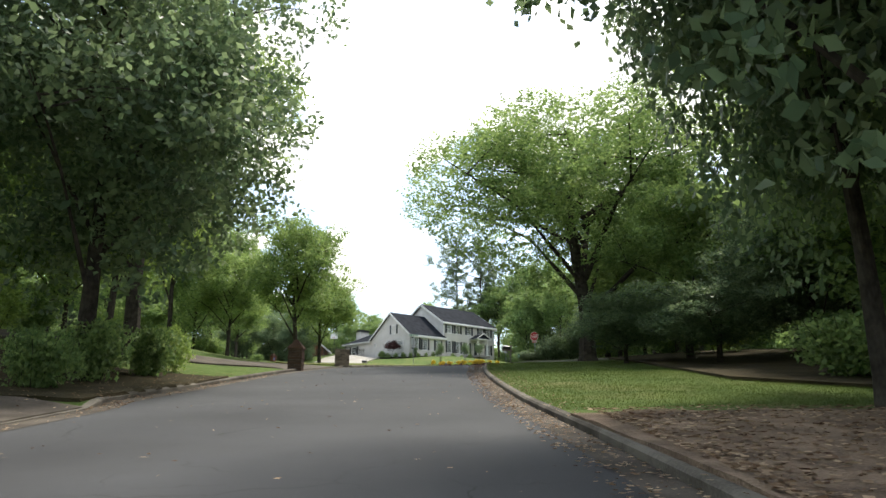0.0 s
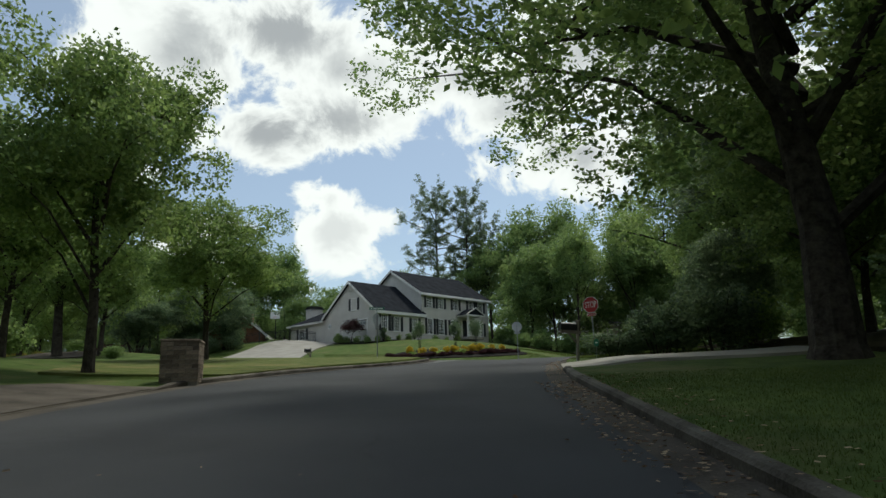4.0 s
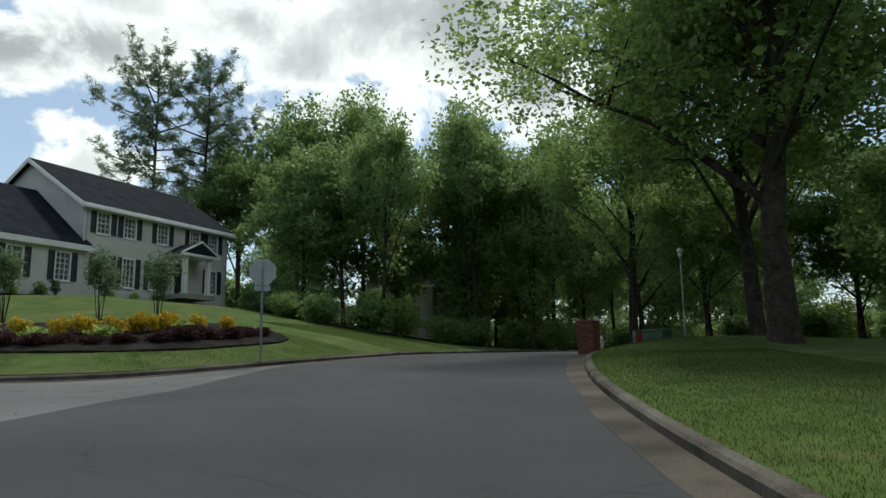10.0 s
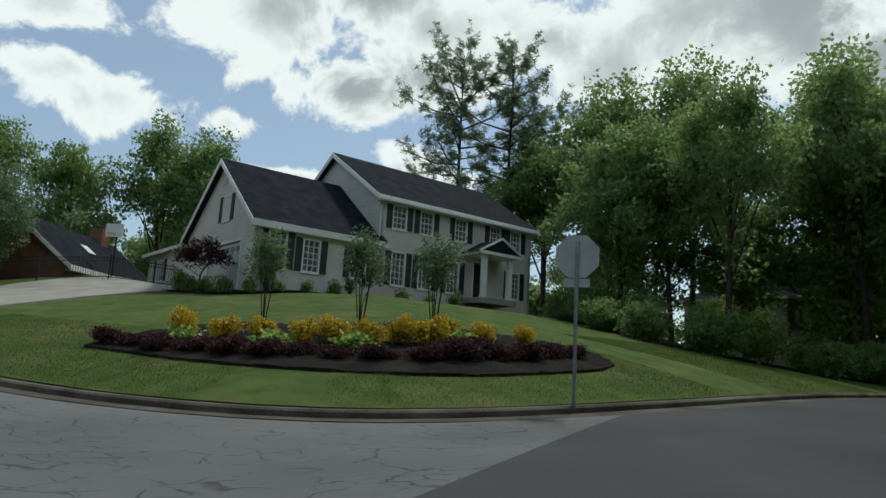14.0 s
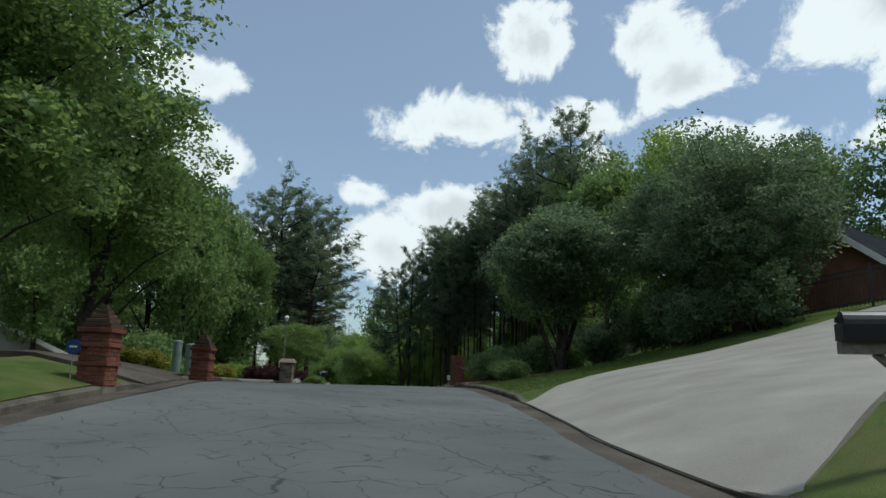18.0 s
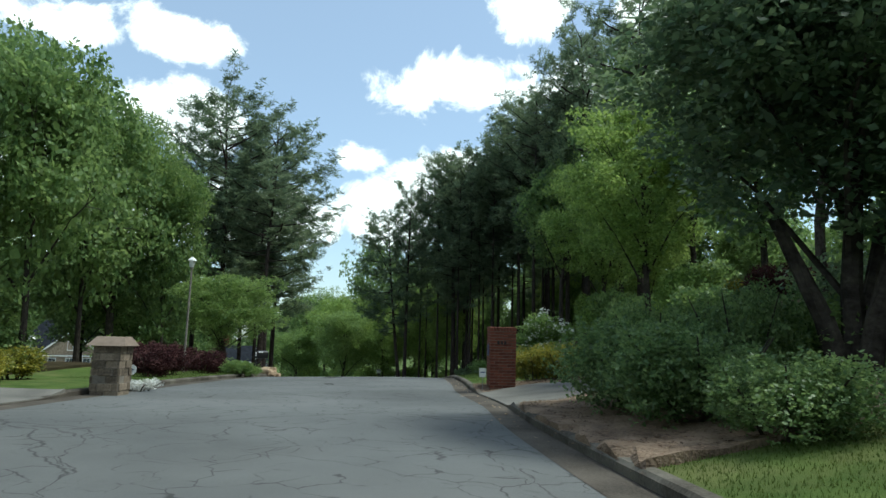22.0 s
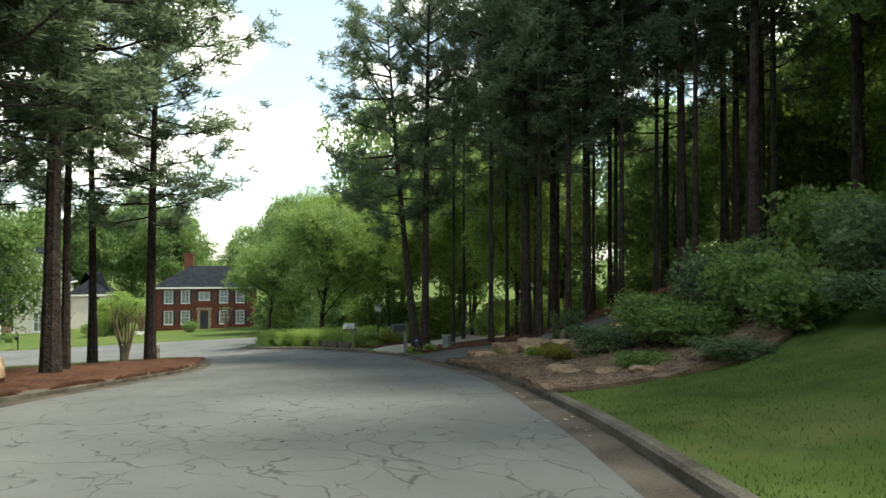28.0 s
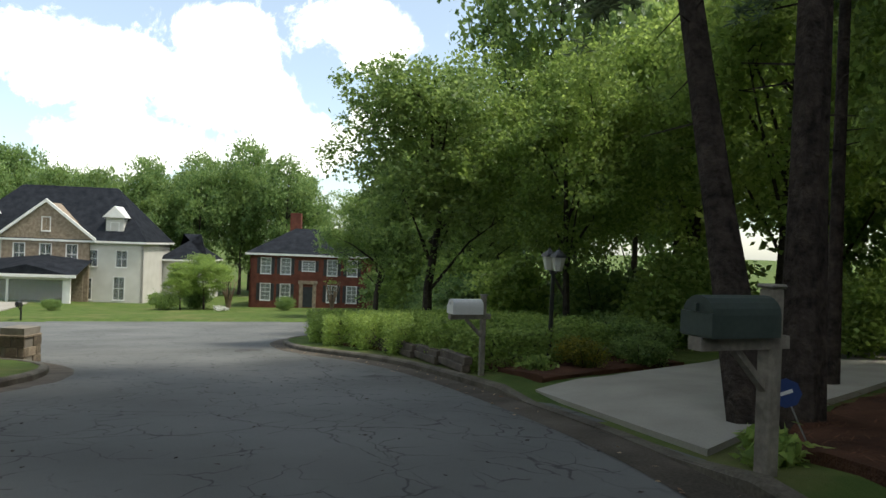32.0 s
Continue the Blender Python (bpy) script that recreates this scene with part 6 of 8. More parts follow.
# ---- far houses ----
def far_house(name, m, L, D, H, label, wall, roof, wins, peak, storeys=2, drapes=True, shutters=True):
    t = thing(name, m, label, "house")
    hs = [(x - w / 2, z, x + w / 2, z + hh) for x, z, w, hh in wins]
    part("wall", wall_sheet(L, -2, H, hs, 0.25), wall, t)
    part("wall", wall_sheet(D, -2, H, [], 0.25), wall, t, "", wall_frame(0, D, -90))
    part("wall", wall_sheet(D, -2, H, [], 0.25), wall, t, "", wall_frame(L, 0, 90))
    part("wall", wall_sheet(L, -2, H, [], 0.25), wall, t, "", wall_frame(L, D, 180))
    for x, z, w, hh in wins:
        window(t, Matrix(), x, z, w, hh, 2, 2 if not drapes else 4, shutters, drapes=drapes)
    hip_roof(t, 0, L, 0, D, H, peak, roof)
    return t


# red brick house: its front looks back along the street
BH = Matrix.Translation((-149.2, 119.6, gz(-145, 122) - 0.1)) @ Matrix.Rotation(radians(72), 4, "Z")
bh = far_house("house", BH, 12.4, 8.4, 5.6, "two-storey dark red brick house with black shutters", M["brick_wall"], M["shingle"], [(1.7, 0.7, 1.0, 1.7), (3.8, 0.7, 1.0, 1.7), (8.7, 0.7, 1.0, 1.7), (10.8, 0.7, 1.0, 1.7), (1.7, 3.5, 1.0, 1.6), (3.8, 3.5, 1.0, 1.6), (6.2, 3.9, 1.3, 1.0), (8.7, 3.5, 1.0, 1.6), (10.8, 3.5, 1.0, 1.6)], 8.4)
part("door", boxes((5.7, -0.05, 0.1, 6.7, -0.002, 2.2)), M["shutter"], bh, "black front door")
part("door_frame", boxes((5.32, -0.14, 0, 5.68, -0.01, 2.5), (6.72, -0.14, 0, 7.08, -0.01, 2.5), (5.2, -0.18, 2.5, 7.2, -0.01, 2.85)), M["stone_wall"], bh)
cm = part("chimney", boxes((2.6, 6.2, 6.0, 3.8, 7.0, 10.2)), M["brick_wall"], bh)

# pale house with a stone centre
WHM = Matrix.Translation((-157.1, 90.0, gz(-150, 98) - 0.2)) @ Matrix.Rotation(radians(80), 4, "Z")
wins = [(2.2, 3.7, 1.1, 1.7), (13.8, 3.7, 1.1, 1.7), (16.8, 3.7, 1.1, 1.7), (2.2, 0.2, 1.1, 2.2), (16.6, 0.2, 1.1, 2.4), (13.4, 0.2, 0.9, 2.2)]
wh = far_house("house", WHM, 19, 10, 6.4, "large pale brick house with stone gable and dark roof", M["painted_brick"], M["shingle"], wins, 12.4, drapes=False, shutters=False)
part("stone_front", wall_sheet(8.6, -1, 6.4, [(x - 0.55, 3.9, x + 0.55, 5.9) for x in (6.7, 9.3, 11.9)], 0.3, 5.0), M["stone_wall"], wh, "", wall_frame(0, -0.31, 0))
for x in (6.7, 9.3, 11.9):
    window(wh, wall_frame(0, -0.31, 0), x, 3.9, 1.1, 2.0, 2, 2, False)
bm = bmesh.new()
vs = [bm.verts.new(p) for p in ((4.6, -0.35, 6.5), (14.0, -0.35, 6.5), (9.3, -0.35, 10.3), (4.6, 5, 6.5), (14.0, 5, 6.5), (9.3, 5, 10.3))]
for f in ((0, 1, 2), (0, 2, 5, 3), (2, 1, 4, 5)):
    bm.faces.new([vs[i] for i in f])
g = part("stone_gable", bm, M["stone_wall"], wh)
bm = bmesh.new()
for sx in (-1, 1):
    p = [(9.3 + sx * 5.0, -0.55, 6.25), (9.3 + sx * 5.0, -0.55, 6.6), (9.3, -0.55, 10.65), (9.3, -0.55, 10.3)]
    va = [bm.verts.new(v) for v in p]
    vb = [bm.verts.new((v[0], v[1] + 0.25, v[2])) for v in p]
    bm.faces.new(va)
    bm.faces.new(vb)
    for i in range(4):
        bm.faces.new((va[i], va[(i + 1) % 4], vb[(i + 1) % 4], vb[i]))
bmesh.ops.recalc_face_normals(bm, faces=bm.faces)
part("gable_rake", bm, M["trim"], wh)
window(wh, wall_frame(0, -0.37, 0), 9.3, 7.3, 0.8, 1.4, 2, 2, False)
for dx in (2.6, 15.8):
    d = part("dormer", boxes((dx - 0.9, 0.6, 6.6, dx + 0.9, 4.0, 9.0)), M["painted_brick"], wh)
    bm = bmesh.new()
    vs = [bm.verts.new(p) for p in ((dx - 1.2, 0.3, 8.95), (dx + 1.2, 0.3, 8.95), (dx, 0.3, 10.2), (dx - 1.2, 4.6, 8.95), (dx + 1.2, 4.6, 8.95), (dx, 4.6, 10.2))]
    for f in ((0, 1, 2), (0, 2, 5, 3), (2, 1, 4, 5), (0, 3, 4, 1)):
        bm.faces.new([vs[i] for i in f])
    part("dormer_roof", bm, M["trim"], d)
    window(wh, wall_frame(0, 0.59, 0), dx, 7.0, 0.8, 1.4, 2, 2, False)
# entrance porch
part("porch_wall", boxes((5.4, -4.2, -0.5, 6.0, -3.9, 2.4), (12.7, -4.2, -0.5, 13.4, -3.9, 2.4), (5.4, -4.2, 2.4, 13.4, -3.9, 2.9), (7.4, -4.1, -0.5, 7.6, -3.95, 2.4)), M["trim"], wh)
part("porch_glass", boxes((6.0, -4.0, 0, 7.4, -3.97, 2.4), (7.6, -4.0, 0, 12.7, -3.97, 2.4)), glass, wh)
part("porch_inside", boxes((5.6, -0.6, -0.4, 13.2, -0.5, 2.8)), M["stone_wall"], wh)
bm = bmesh.new()
vs = [bm.verts.new(p) for p in ((4.8, -4.6, 2.8), (14.0, -4.6, 2.8), (9.4, -4.6, 3.9), (4.8, -0.2, 4.3), (14.0, -0.2, 4.3), (9.4, -0.2, 4.8))]
for f in ((0, 1, 2), (0, 2, 5, 3), (2, 1, 4, 5), (0, 3, 4, 1)):
    bm.faces.new([vs[i] for i in f])
part("porch_roof", bm, M["shingle"], wh)
part("porch_fascia", boxes((4.7, -4.7, 2.65, 14.1, -4.58, 2.95)), M["trim"], wh)
far_house("house", Matrix.Translation((-160.9, 109.8, gz(-150, 104))) @ Matrix.Rotation(radians(80), 4, "Z"), 5, 8, 4.4, "low pale wing of a house with a gabled roof", M["painted_brick"], M["shingle"], [(3.4, 0.4, 1.0, 1.8), (3.4, 2.9, 0.9, 1.2)], 7.5, drapes=False, shutters=False)

# orange brick house behind the fence, with a skylight
NM = Matrix.Translation((-17.5, 107.1, 11.32)) @ Matrix.Rotation(radians(96), 4, "Z")
nh = thing("house", NM, "orange brick house with a dark roof and a skylight", "house")
part("wall", wall_sheet(6.2, -1, 1.9, [], gable=(3.1, 4.4)), M["orange_brick"], nh, "", wall_frame(0, 6.2, -90))
part("wall", wall_sheet(11, -1, 1.9, []), M["orange_brick"], nh)
part("wall", wall_sheet(11, -1, 1.9, []), M["orange_brick"], nh, "", wall_frame(11, 6.2, 180))
part("wall", wall_sheet(6.2, -1, 1.9, [], gable=(3.1, 4.4)), M["orange_brick"], nh, "", wall_frame(11, 0, 90))
roof_gable(nh, 0, 11, 0, 6.2, 1.95, 4.5, M["shingle"], 0.3)
part("skylight", boxes((4.2, 0, 0, 5.0, 0.8, 0.06)), M["trim"], nh, "pale skylight in the roof", Matrix.Translation((0, 1.1, 3.06)) @ Matrix.Rotation(radians(39.4), 4, "X"))
part("chimney", boxes((8.6, 2.6, 3.6, 9.5, 3.4, 5.4)), M["orange_brick"], nh)

# tan-roofed house behind the hedge on the south side
TM = Matrix.Translation((-60.0, 74.0, gz(-46, 80) - 0.8)) @ Matrix.Rotation(radians(8), 4, "Z")
th_ = thing("house", TM, "low cream house with a tan shingle roof", "house")
part("wall", wall_sheet(9, -1, 2.2, [(6.0, 0.5, 7.0, 1.9)], gable=(4.5, 4.2)), M["siding"], th_, "", wall_frame(0, 9, -90))
part("wall", wall_sheet(11, -1, 2.2, []), M["siding"], th_)
part("wall", wall_sheet(9, -1, 2.2, [], gable=(4.5, 4.2)), M["siding"], th_, "", wall_frame(11, 0, 90))
part("wall", wall_sheet(11, -1, 2.2, []), M["siding"], th_, "", wall_frame(11, 9, 180))
window(th_, wall_frame(0, 9, -90), 6.5, 0.5, 1.0, 1.4, 2, 3, False)
roof_gable(th_, 0, 11, 0, 9, 2.2, 4.3, M["tan_roof"], 0.5)

# house among the trees to the east
EM = Matrix.Translation((25.5, 119.5, gz(24, 114))) @ Matrix.Rotation(radians(40), 4, "Z")
eh = far_house("house", EM, 12, 8, 5.2, "white sided house half hidden by trees", M["siding"], M["shingle"], [(2.5, 3.0, 1.0, 1.4), (5.0, 3.0, 1.0, 1.4), (8.5, 0.4, 1.0, 1.9)], 7.6, drapes=False)


# ---- drives and beds ----
drape("driveway_1", [(-18.2, 90.6), (-9.6, 86.0), (-10.6, 90.5), (-10.4, 94.5), (-10.2, 98.5), (-9.6, 101.2), (-7.6, 105.6), (-13.5, 111.2), (-16.0, 106.5), (-17.4, 103.6), (-17.7, 102.0), (-18.5, 99.6), (-19.2, 97.0), (-19.3, 94.6)], M["concrete"], 0.05, label="wide pale concrete driveway curving up to a garage", category="driveway")
drape("driveway_2", [(2.6, 49.5), (3.9, 54.5), (5.4, 54.0), (6.8, 52.7), (9, 52.2), (20, 51.6), (20, 48.6), (9, 48.9), (6, 49.5), (4.5, 49.6)], M["concrete"], 0.05, label="cracked concrete driveway between lawns", category="driveway")
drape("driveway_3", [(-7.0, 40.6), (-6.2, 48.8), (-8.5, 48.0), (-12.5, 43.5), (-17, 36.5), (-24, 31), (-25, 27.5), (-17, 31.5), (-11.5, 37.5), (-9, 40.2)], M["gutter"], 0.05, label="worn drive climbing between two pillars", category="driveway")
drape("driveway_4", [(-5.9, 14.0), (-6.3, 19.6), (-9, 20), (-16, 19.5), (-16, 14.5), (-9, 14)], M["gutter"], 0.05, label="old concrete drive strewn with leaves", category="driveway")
drape("driveway_5", [(-34.1, 99.4), (-38.9, 101.7), (-38.9, 104.7), (-37.8, 105.6), (-35.5, 108), (-31.5, 112.5), (-28.5, 115), (-26.5, 113.5), (-30, 109.5), (-33.6, 105.5), (-34.7, 102.8)], M["shaded_concrete"], 0.05, label="narrow concrete drive rising beside a brick pillar", category="driveway")
# the shade on this drive is put in with the dark gutter concrete
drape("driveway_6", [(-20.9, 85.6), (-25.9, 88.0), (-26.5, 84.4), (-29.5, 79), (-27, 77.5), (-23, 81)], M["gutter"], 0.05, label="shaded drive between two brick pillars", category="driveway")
drape("driveway_7", [(-33.4, 90.6), (-39.8, 94.4), (-40.6, 92.6), (-44, 88), (-40, 85.5), (-35.5, 89)], M["shaded_concrete"], 0.05, label="concrete drive beside a stone pillar", category="driveway")
drape("driveway_8", [(-56.8, 104.6), (-62.8, 107.5), (-64.5, 105.5), (-69, 100.5), (-66, 98.0), (-60, 102.2)], M["concrete"], 0.05, label="concrete drive past a black mailbox", category="driveway")
drape("driveway_9", [(-80.9, 122.1), (-85.2, 122.5), (-85.6, 124.0), (-87.5, 127.5), (-90.5, 131.5), (-94, 134), (-91.5, 136), (-87, 132.4), (-83.6, 127.5), (-81.9, 124.2)], M["concrete"], 0.05, label="pale concrete drive beside a hedge", category="driveway")
drape("driveway_10", [(-73.2, 119.2), (-78.5, 120.6), (-78.0, 123.6), (-75.4, 126.2), (-72.2, 127.6), (-67, 129.5), (-60, 131.5), (-60, 129.4), (-66.5, 127.2), (-71.6, 125.4), (-73.6, 123.2)], M["drive_asphalt"], 0.05, label="dark asphalt drive climbing beside the bank", category="driveway")
drape("driveway_11", [(-122.5, 98), (-122.8, 103), (-150, 99), (-150, 96)], M["concrete"], 0.05, label="pale forecourt before the far house", category="driveway")

BED = [(-3.2, 86.9), (-1.5, 86.0), (0.2, 85.2), (2.8, 84.7), (5.6, 85.2), (8.2, 87.7), (8.6, 89.4), (8.0, 90.5), (6.4, 90.9), (4.4, 90.2), (2.6, 89.4), (1.2, 89.1), (-0.7, 89.8), (-2.4, 89.0)]
drape("mulch_bed", spline(BED + BED[:1], 0.6)[:-1].tolist(), M["mulch"], 0.035, 0.35, "kidney-shaped bed of dark bark mulch in the lawn", "flower bed", 0.02)
HB = [(-9.6, 102.4), (-6.2, 99.6), (-3.0, 101.2), (0.6, 103.9), (3.5, 106.8), (5.2, 108.4), (4.6, 109.3), (-0.3, 104.9), (-4.8, 100.9), (-8.8, 104.6)]
drape("mulch_bed_house", HB, M["mulch"], 0.06, 0.4, "mulch bed along the foot of the house", "flower bed", 0.02)
drape("chip_bed", [(-62.4, 115.2), (-66.3, 117.0), (-73.1, 119.2), (-72.9, 122.8), (-71.2, 125.0), (-66.5, 126.6), (-61.5, 122.0), (-60.6, 118.6)], M["chips"], 0.06, 0.4, "bed of brown wood chips and leaves on the bank", "flower bed", 0.03)
drape("straw_bed_north", [(-78.9, 122.2), (-80.7, 122.5), (-81.7, 124.4), (-83.4, 127.8), (-86, 133), (-78, 138), (-64, 137), (-60, 132), (-67, 129.9), (-72.4, 128.0), (-75.8, 126.6), (-78.4, 123.9)], M["straw"], 0.06, 0.5, "carpet of red-brown pine straw under the pines", "pine straw", 0.03)
drape("straw_bed_south", [(-66.3, 109.0), (-71.6, 111.3), (-78.3, 113.6), (-86, 115.2), (-88, 112.5), (-86, 104), (-80, 101), (-72, 102.5), (-67, 105)], M["straw"], 0.06, 0.5, "pine straw under pines at the bend", "pine straw", 0.03)
drape("hedge_bed", [(-85.8, 122.9), (-90, 122.7), (-97, 120.9), (-101.5, 121.4), (-101, 125), (-92, 127.5), (-87.4, 126.8)], M["straw"], 0.06, 0.5, "pine straw bed behind a timber edge", "flower bed", 0.03)
drape("pillar_bed", [(-38.9, 102.2), (-40.0, 102.8), (-40.3, 103.6), (-40.2, 105.6), (-39.6, 107.0), (-38.2, 105.8), (-38.9, 104.7)], M["chips"], 0.06, 0.4, "wood-chip bed round a brick mailbox pillar", "flower bed", 0.03)
drape("shrub_bed", [(-28.6, 96.8), (-34.2, 99.8), (-34.6, 102.8), (-33.4, 105.4), (-29.0, 103.6), (-28.0, 100.0)], M["chips"], 0.06, 0.4, "leaf-strewn bed under shrubs behind the kerb", "flower bed", 0.03)
drape("leaf_litter_east", [(2.8, -5), (2.85, 10), (2.5, 17.5), (6, 17.5), (16, 18), (18, -5)], M["chips"], 0.06, 0.5, "brown fallen magnolia leaves under a tree", "leaf litter", 0.02)
drape("leaf_litter_west", [(-6.0, 2), (-6.2, 13.8), (-9, 13.8), (-16, 14), (-18, 2)], M["wood_floor"], 0.06, 0.5, "leaf litter under the street trees", "leaf litter", 0.02)
drape("leaf_litter_bank", [(-6.6, 20), (-7.0, 30), (-12, 30), (-18, 27), (-16, 20)], M["wood_floor"], 0.06, 0.5, "bare leaf-strewn ground below trees", "leaf litter", 0.02)
drape("wood_floor_east", [(12, 101.6), (18, 103), (40, 114), (90, 124), (90, 160), (8, 160), (9, 112)], M["wood_floor"], 0.08, 2.5, "leaf litter on the floor of the wood", "woodland floor")
drape("wood_floor_bank", [(-46, 116), (-52, 116.8), (-58, 120), (-62, 123), (-62, 160), (-30, 160), (-32, 122), (-40, 117)], M["wood_floor"], 0.08, 2.5, "leaf litter on the wooded bank", "woodland floor")
drape("wood_floor_south", [(-45, 89), (-52, 93), (-62, 97.5), (-66, 94), (-100, 96), (-100, 50), (-45, 50)], M["wood_floor"], 0.08, 2.5, "leaf litter in the southern wood", "woodland floor")
drape("wood_floor_first", [(9, 27), (11, 55), (12, 62), (20, 68), (45, 70), (45, -10), (12, 20)], M["wood_floor"], 0.08, 2.5, "leaf litter beneath evergreens", "woodland floor")
drape("dry_lawn", [(-5.6, 52), (-3.9, 59.6), (-1.9, 64.4), (-0.6, 68), (-0.3, 70.4), (-1.2, 72.3), (-3.6, 74.6), (-8, 77), (-12, 74), (-14, 62), (-11, 52)], M["dry_grass"], 0.05, 0.7, "sun-bleached corner lawn with dry patches", "lawn", 0.0)


# ---- signs ----
def text_part(words, size, mat, parent, m):
    cu = bpy.data.curves.new("lettering", "FONT")
    cu.body, cu.size, cu.align_x, cu.align_y, cu.extrude = words, size, "CENTER", "CENTER", 0.002
    tmp = bpy.data.objects.new("tmp", cu)
    scene.collection.objects.link(tmp)
    me = bpy.data.meshes.new_from_object(tmp.evaluated_get(bpy.context.evaluated_depsgraph_get()))
    bpy.data.objects.remove(tmp)
    me.materials.clear()
    me.materials.append(mat)
    ob = new("lettering", me)
    ob.parent, ob.matrix_basis = parent, m
    return ob


def octagon(r, depth, y):
    bm = bmesh.new()
    bmesh.ops.create_cone(bm, cap_ends=True, segments=8, radius1=r / math.cos(math.pi / 8), radius2=r / math.cos(math.pi / 8), depth=depth, matrix=Matrix.Translation((0, y, 0)) @ Matrix.Rotation(radians(90), 4, "X") @ Matrix.Rotation(radians(22.5), 4, "Z"))
    return bm


def stop_sign(x, y, turn, top, label, names=False, lean=0.0):
    """A stop sign on a perforated post; it faces -y before its turn."""
    z0 = gz(x, y)
    t = thing("stop_sign", Matrix.Translation((x, y, z0)) @ Matrix.Rotation(radians(turn), 4, "Z") @ Matrix.Rotation(radians(lean), 4, "Y"), label, "stop sign", "stop signs at the crossing")
    hgt = top - z0
    c = hgt - 0.381
    bm = boxes((-0.028, 0.0, -0.3, 0.028, 0.012, hgt - 0.1), (-0.03, 0.0, -0.3, -0.024, 0.035, hgt - 0.1), (0.024, 0.0, -0.3, 0.03, 0.035, hgt - 0.1))
    post = part("post", bm, M["steel"], t, "galvanised perforated steel post")
    n = int((hgt - 0.9) / 0.1)
    for k in range(n):
        part("hole", boxes((-0.006, -0.0015, 0.05 + 0.1 * k, 0.006, 0.0, 0.065 + 0.1 * k)), M["black_metal"], post)
    face = part("sign_plate", octagon(0.381, 0.004, 0), M["sign_back"], t, "", Matrix.Translation((0, -0.004, c)))
    part("border", octagon(0.38, 0.002, -0.004), M["sign_white"], face)
    part("red_field", octagon(0.361, 0.002, -0.0065), M["sign_red"], face)
    text_part("STOP", 0.345, M["sign_white"], face, Matrix.Translation((0, -0.009, -0.01)) @ Matrix.Rotation(radians(90), 4, "X") @ Matrix.Diagonal((0.7, 1.2, 1, 1)))
    pl = part("plaque", boxes((-0.228, -0.006, -0.076, 0.228, -0.002, 0.076)), M["sign_back"], t, "", Matrix.Translation((0, 0, c - 0.47)))
    part("border", boxes((-0.227, -0.008, -0.075, 0.227, -0.0062, 0.075)), M["sign_white"], pl)
    part("red_field", boxes((-0.218, -0.01, -0.066, 0.218, -0.0082, 0.066)), M["sign_red"], pl)
    text_part("ALL WAY", 0.105, M["sign_white"], pl, Matrix.Translation((0, -0.012, 0)) @ Matrix.Rotation(radians(90), 4, "X"))
    for dz in (-0.2, 0.2):
        part("bolt", boxes((-0.008, -0.012, c + dz - 0.008, 0.008, -0.009, c + dz + 0.008)), M["steel"], t)
    if names:
        for k, (a, dz) in enumerate(((35, 0.12), (-50, 0.3))):
            pm = Matrix.Translation((0, 0, hgt + dz)) @ Matrix.Rotation(radians(a), 4, "Z")
            np_ = part("name_plate", boxes((-0.45, -0.004, -0.08, 0.45, 0.004, 0.08)), M["sign_green"], t, "green street name plate", pm)
            for s in (-1, 1):
                part("lettering", boxes((-0.36, s * 0.007 - 0.002, -0.03, -0.05, s * 0.007 + 0.002, 0.035), (0.0, s * 0.007 - 0.002, -0.03, 0.22, s * 0.007 + 0.002, 0.035), (0.27, s * 0.007 - 0.002, -0.03, 0.38, s * 0.007 + 0.002, 0.035)), M["sign_white"], np_)
        part("bracket", boxes((-0.02, -0.02, hgt - 0.05, 0.02, 0.02, hgt + 0.42)), M["steel"], t)
    return t


stop_sign(8.02, 64.3, -36, 10.4, "red stop sign with an all-way plate on the lawn", lean=-1.5)
stop_sign(7.2, 84.45, 165, 11.5, "stop sign seen from its grey back at the corner bed")
stop_sign(-2.9, 73.2, 236, 10.95, "stop sign topped by green street name plates", True)


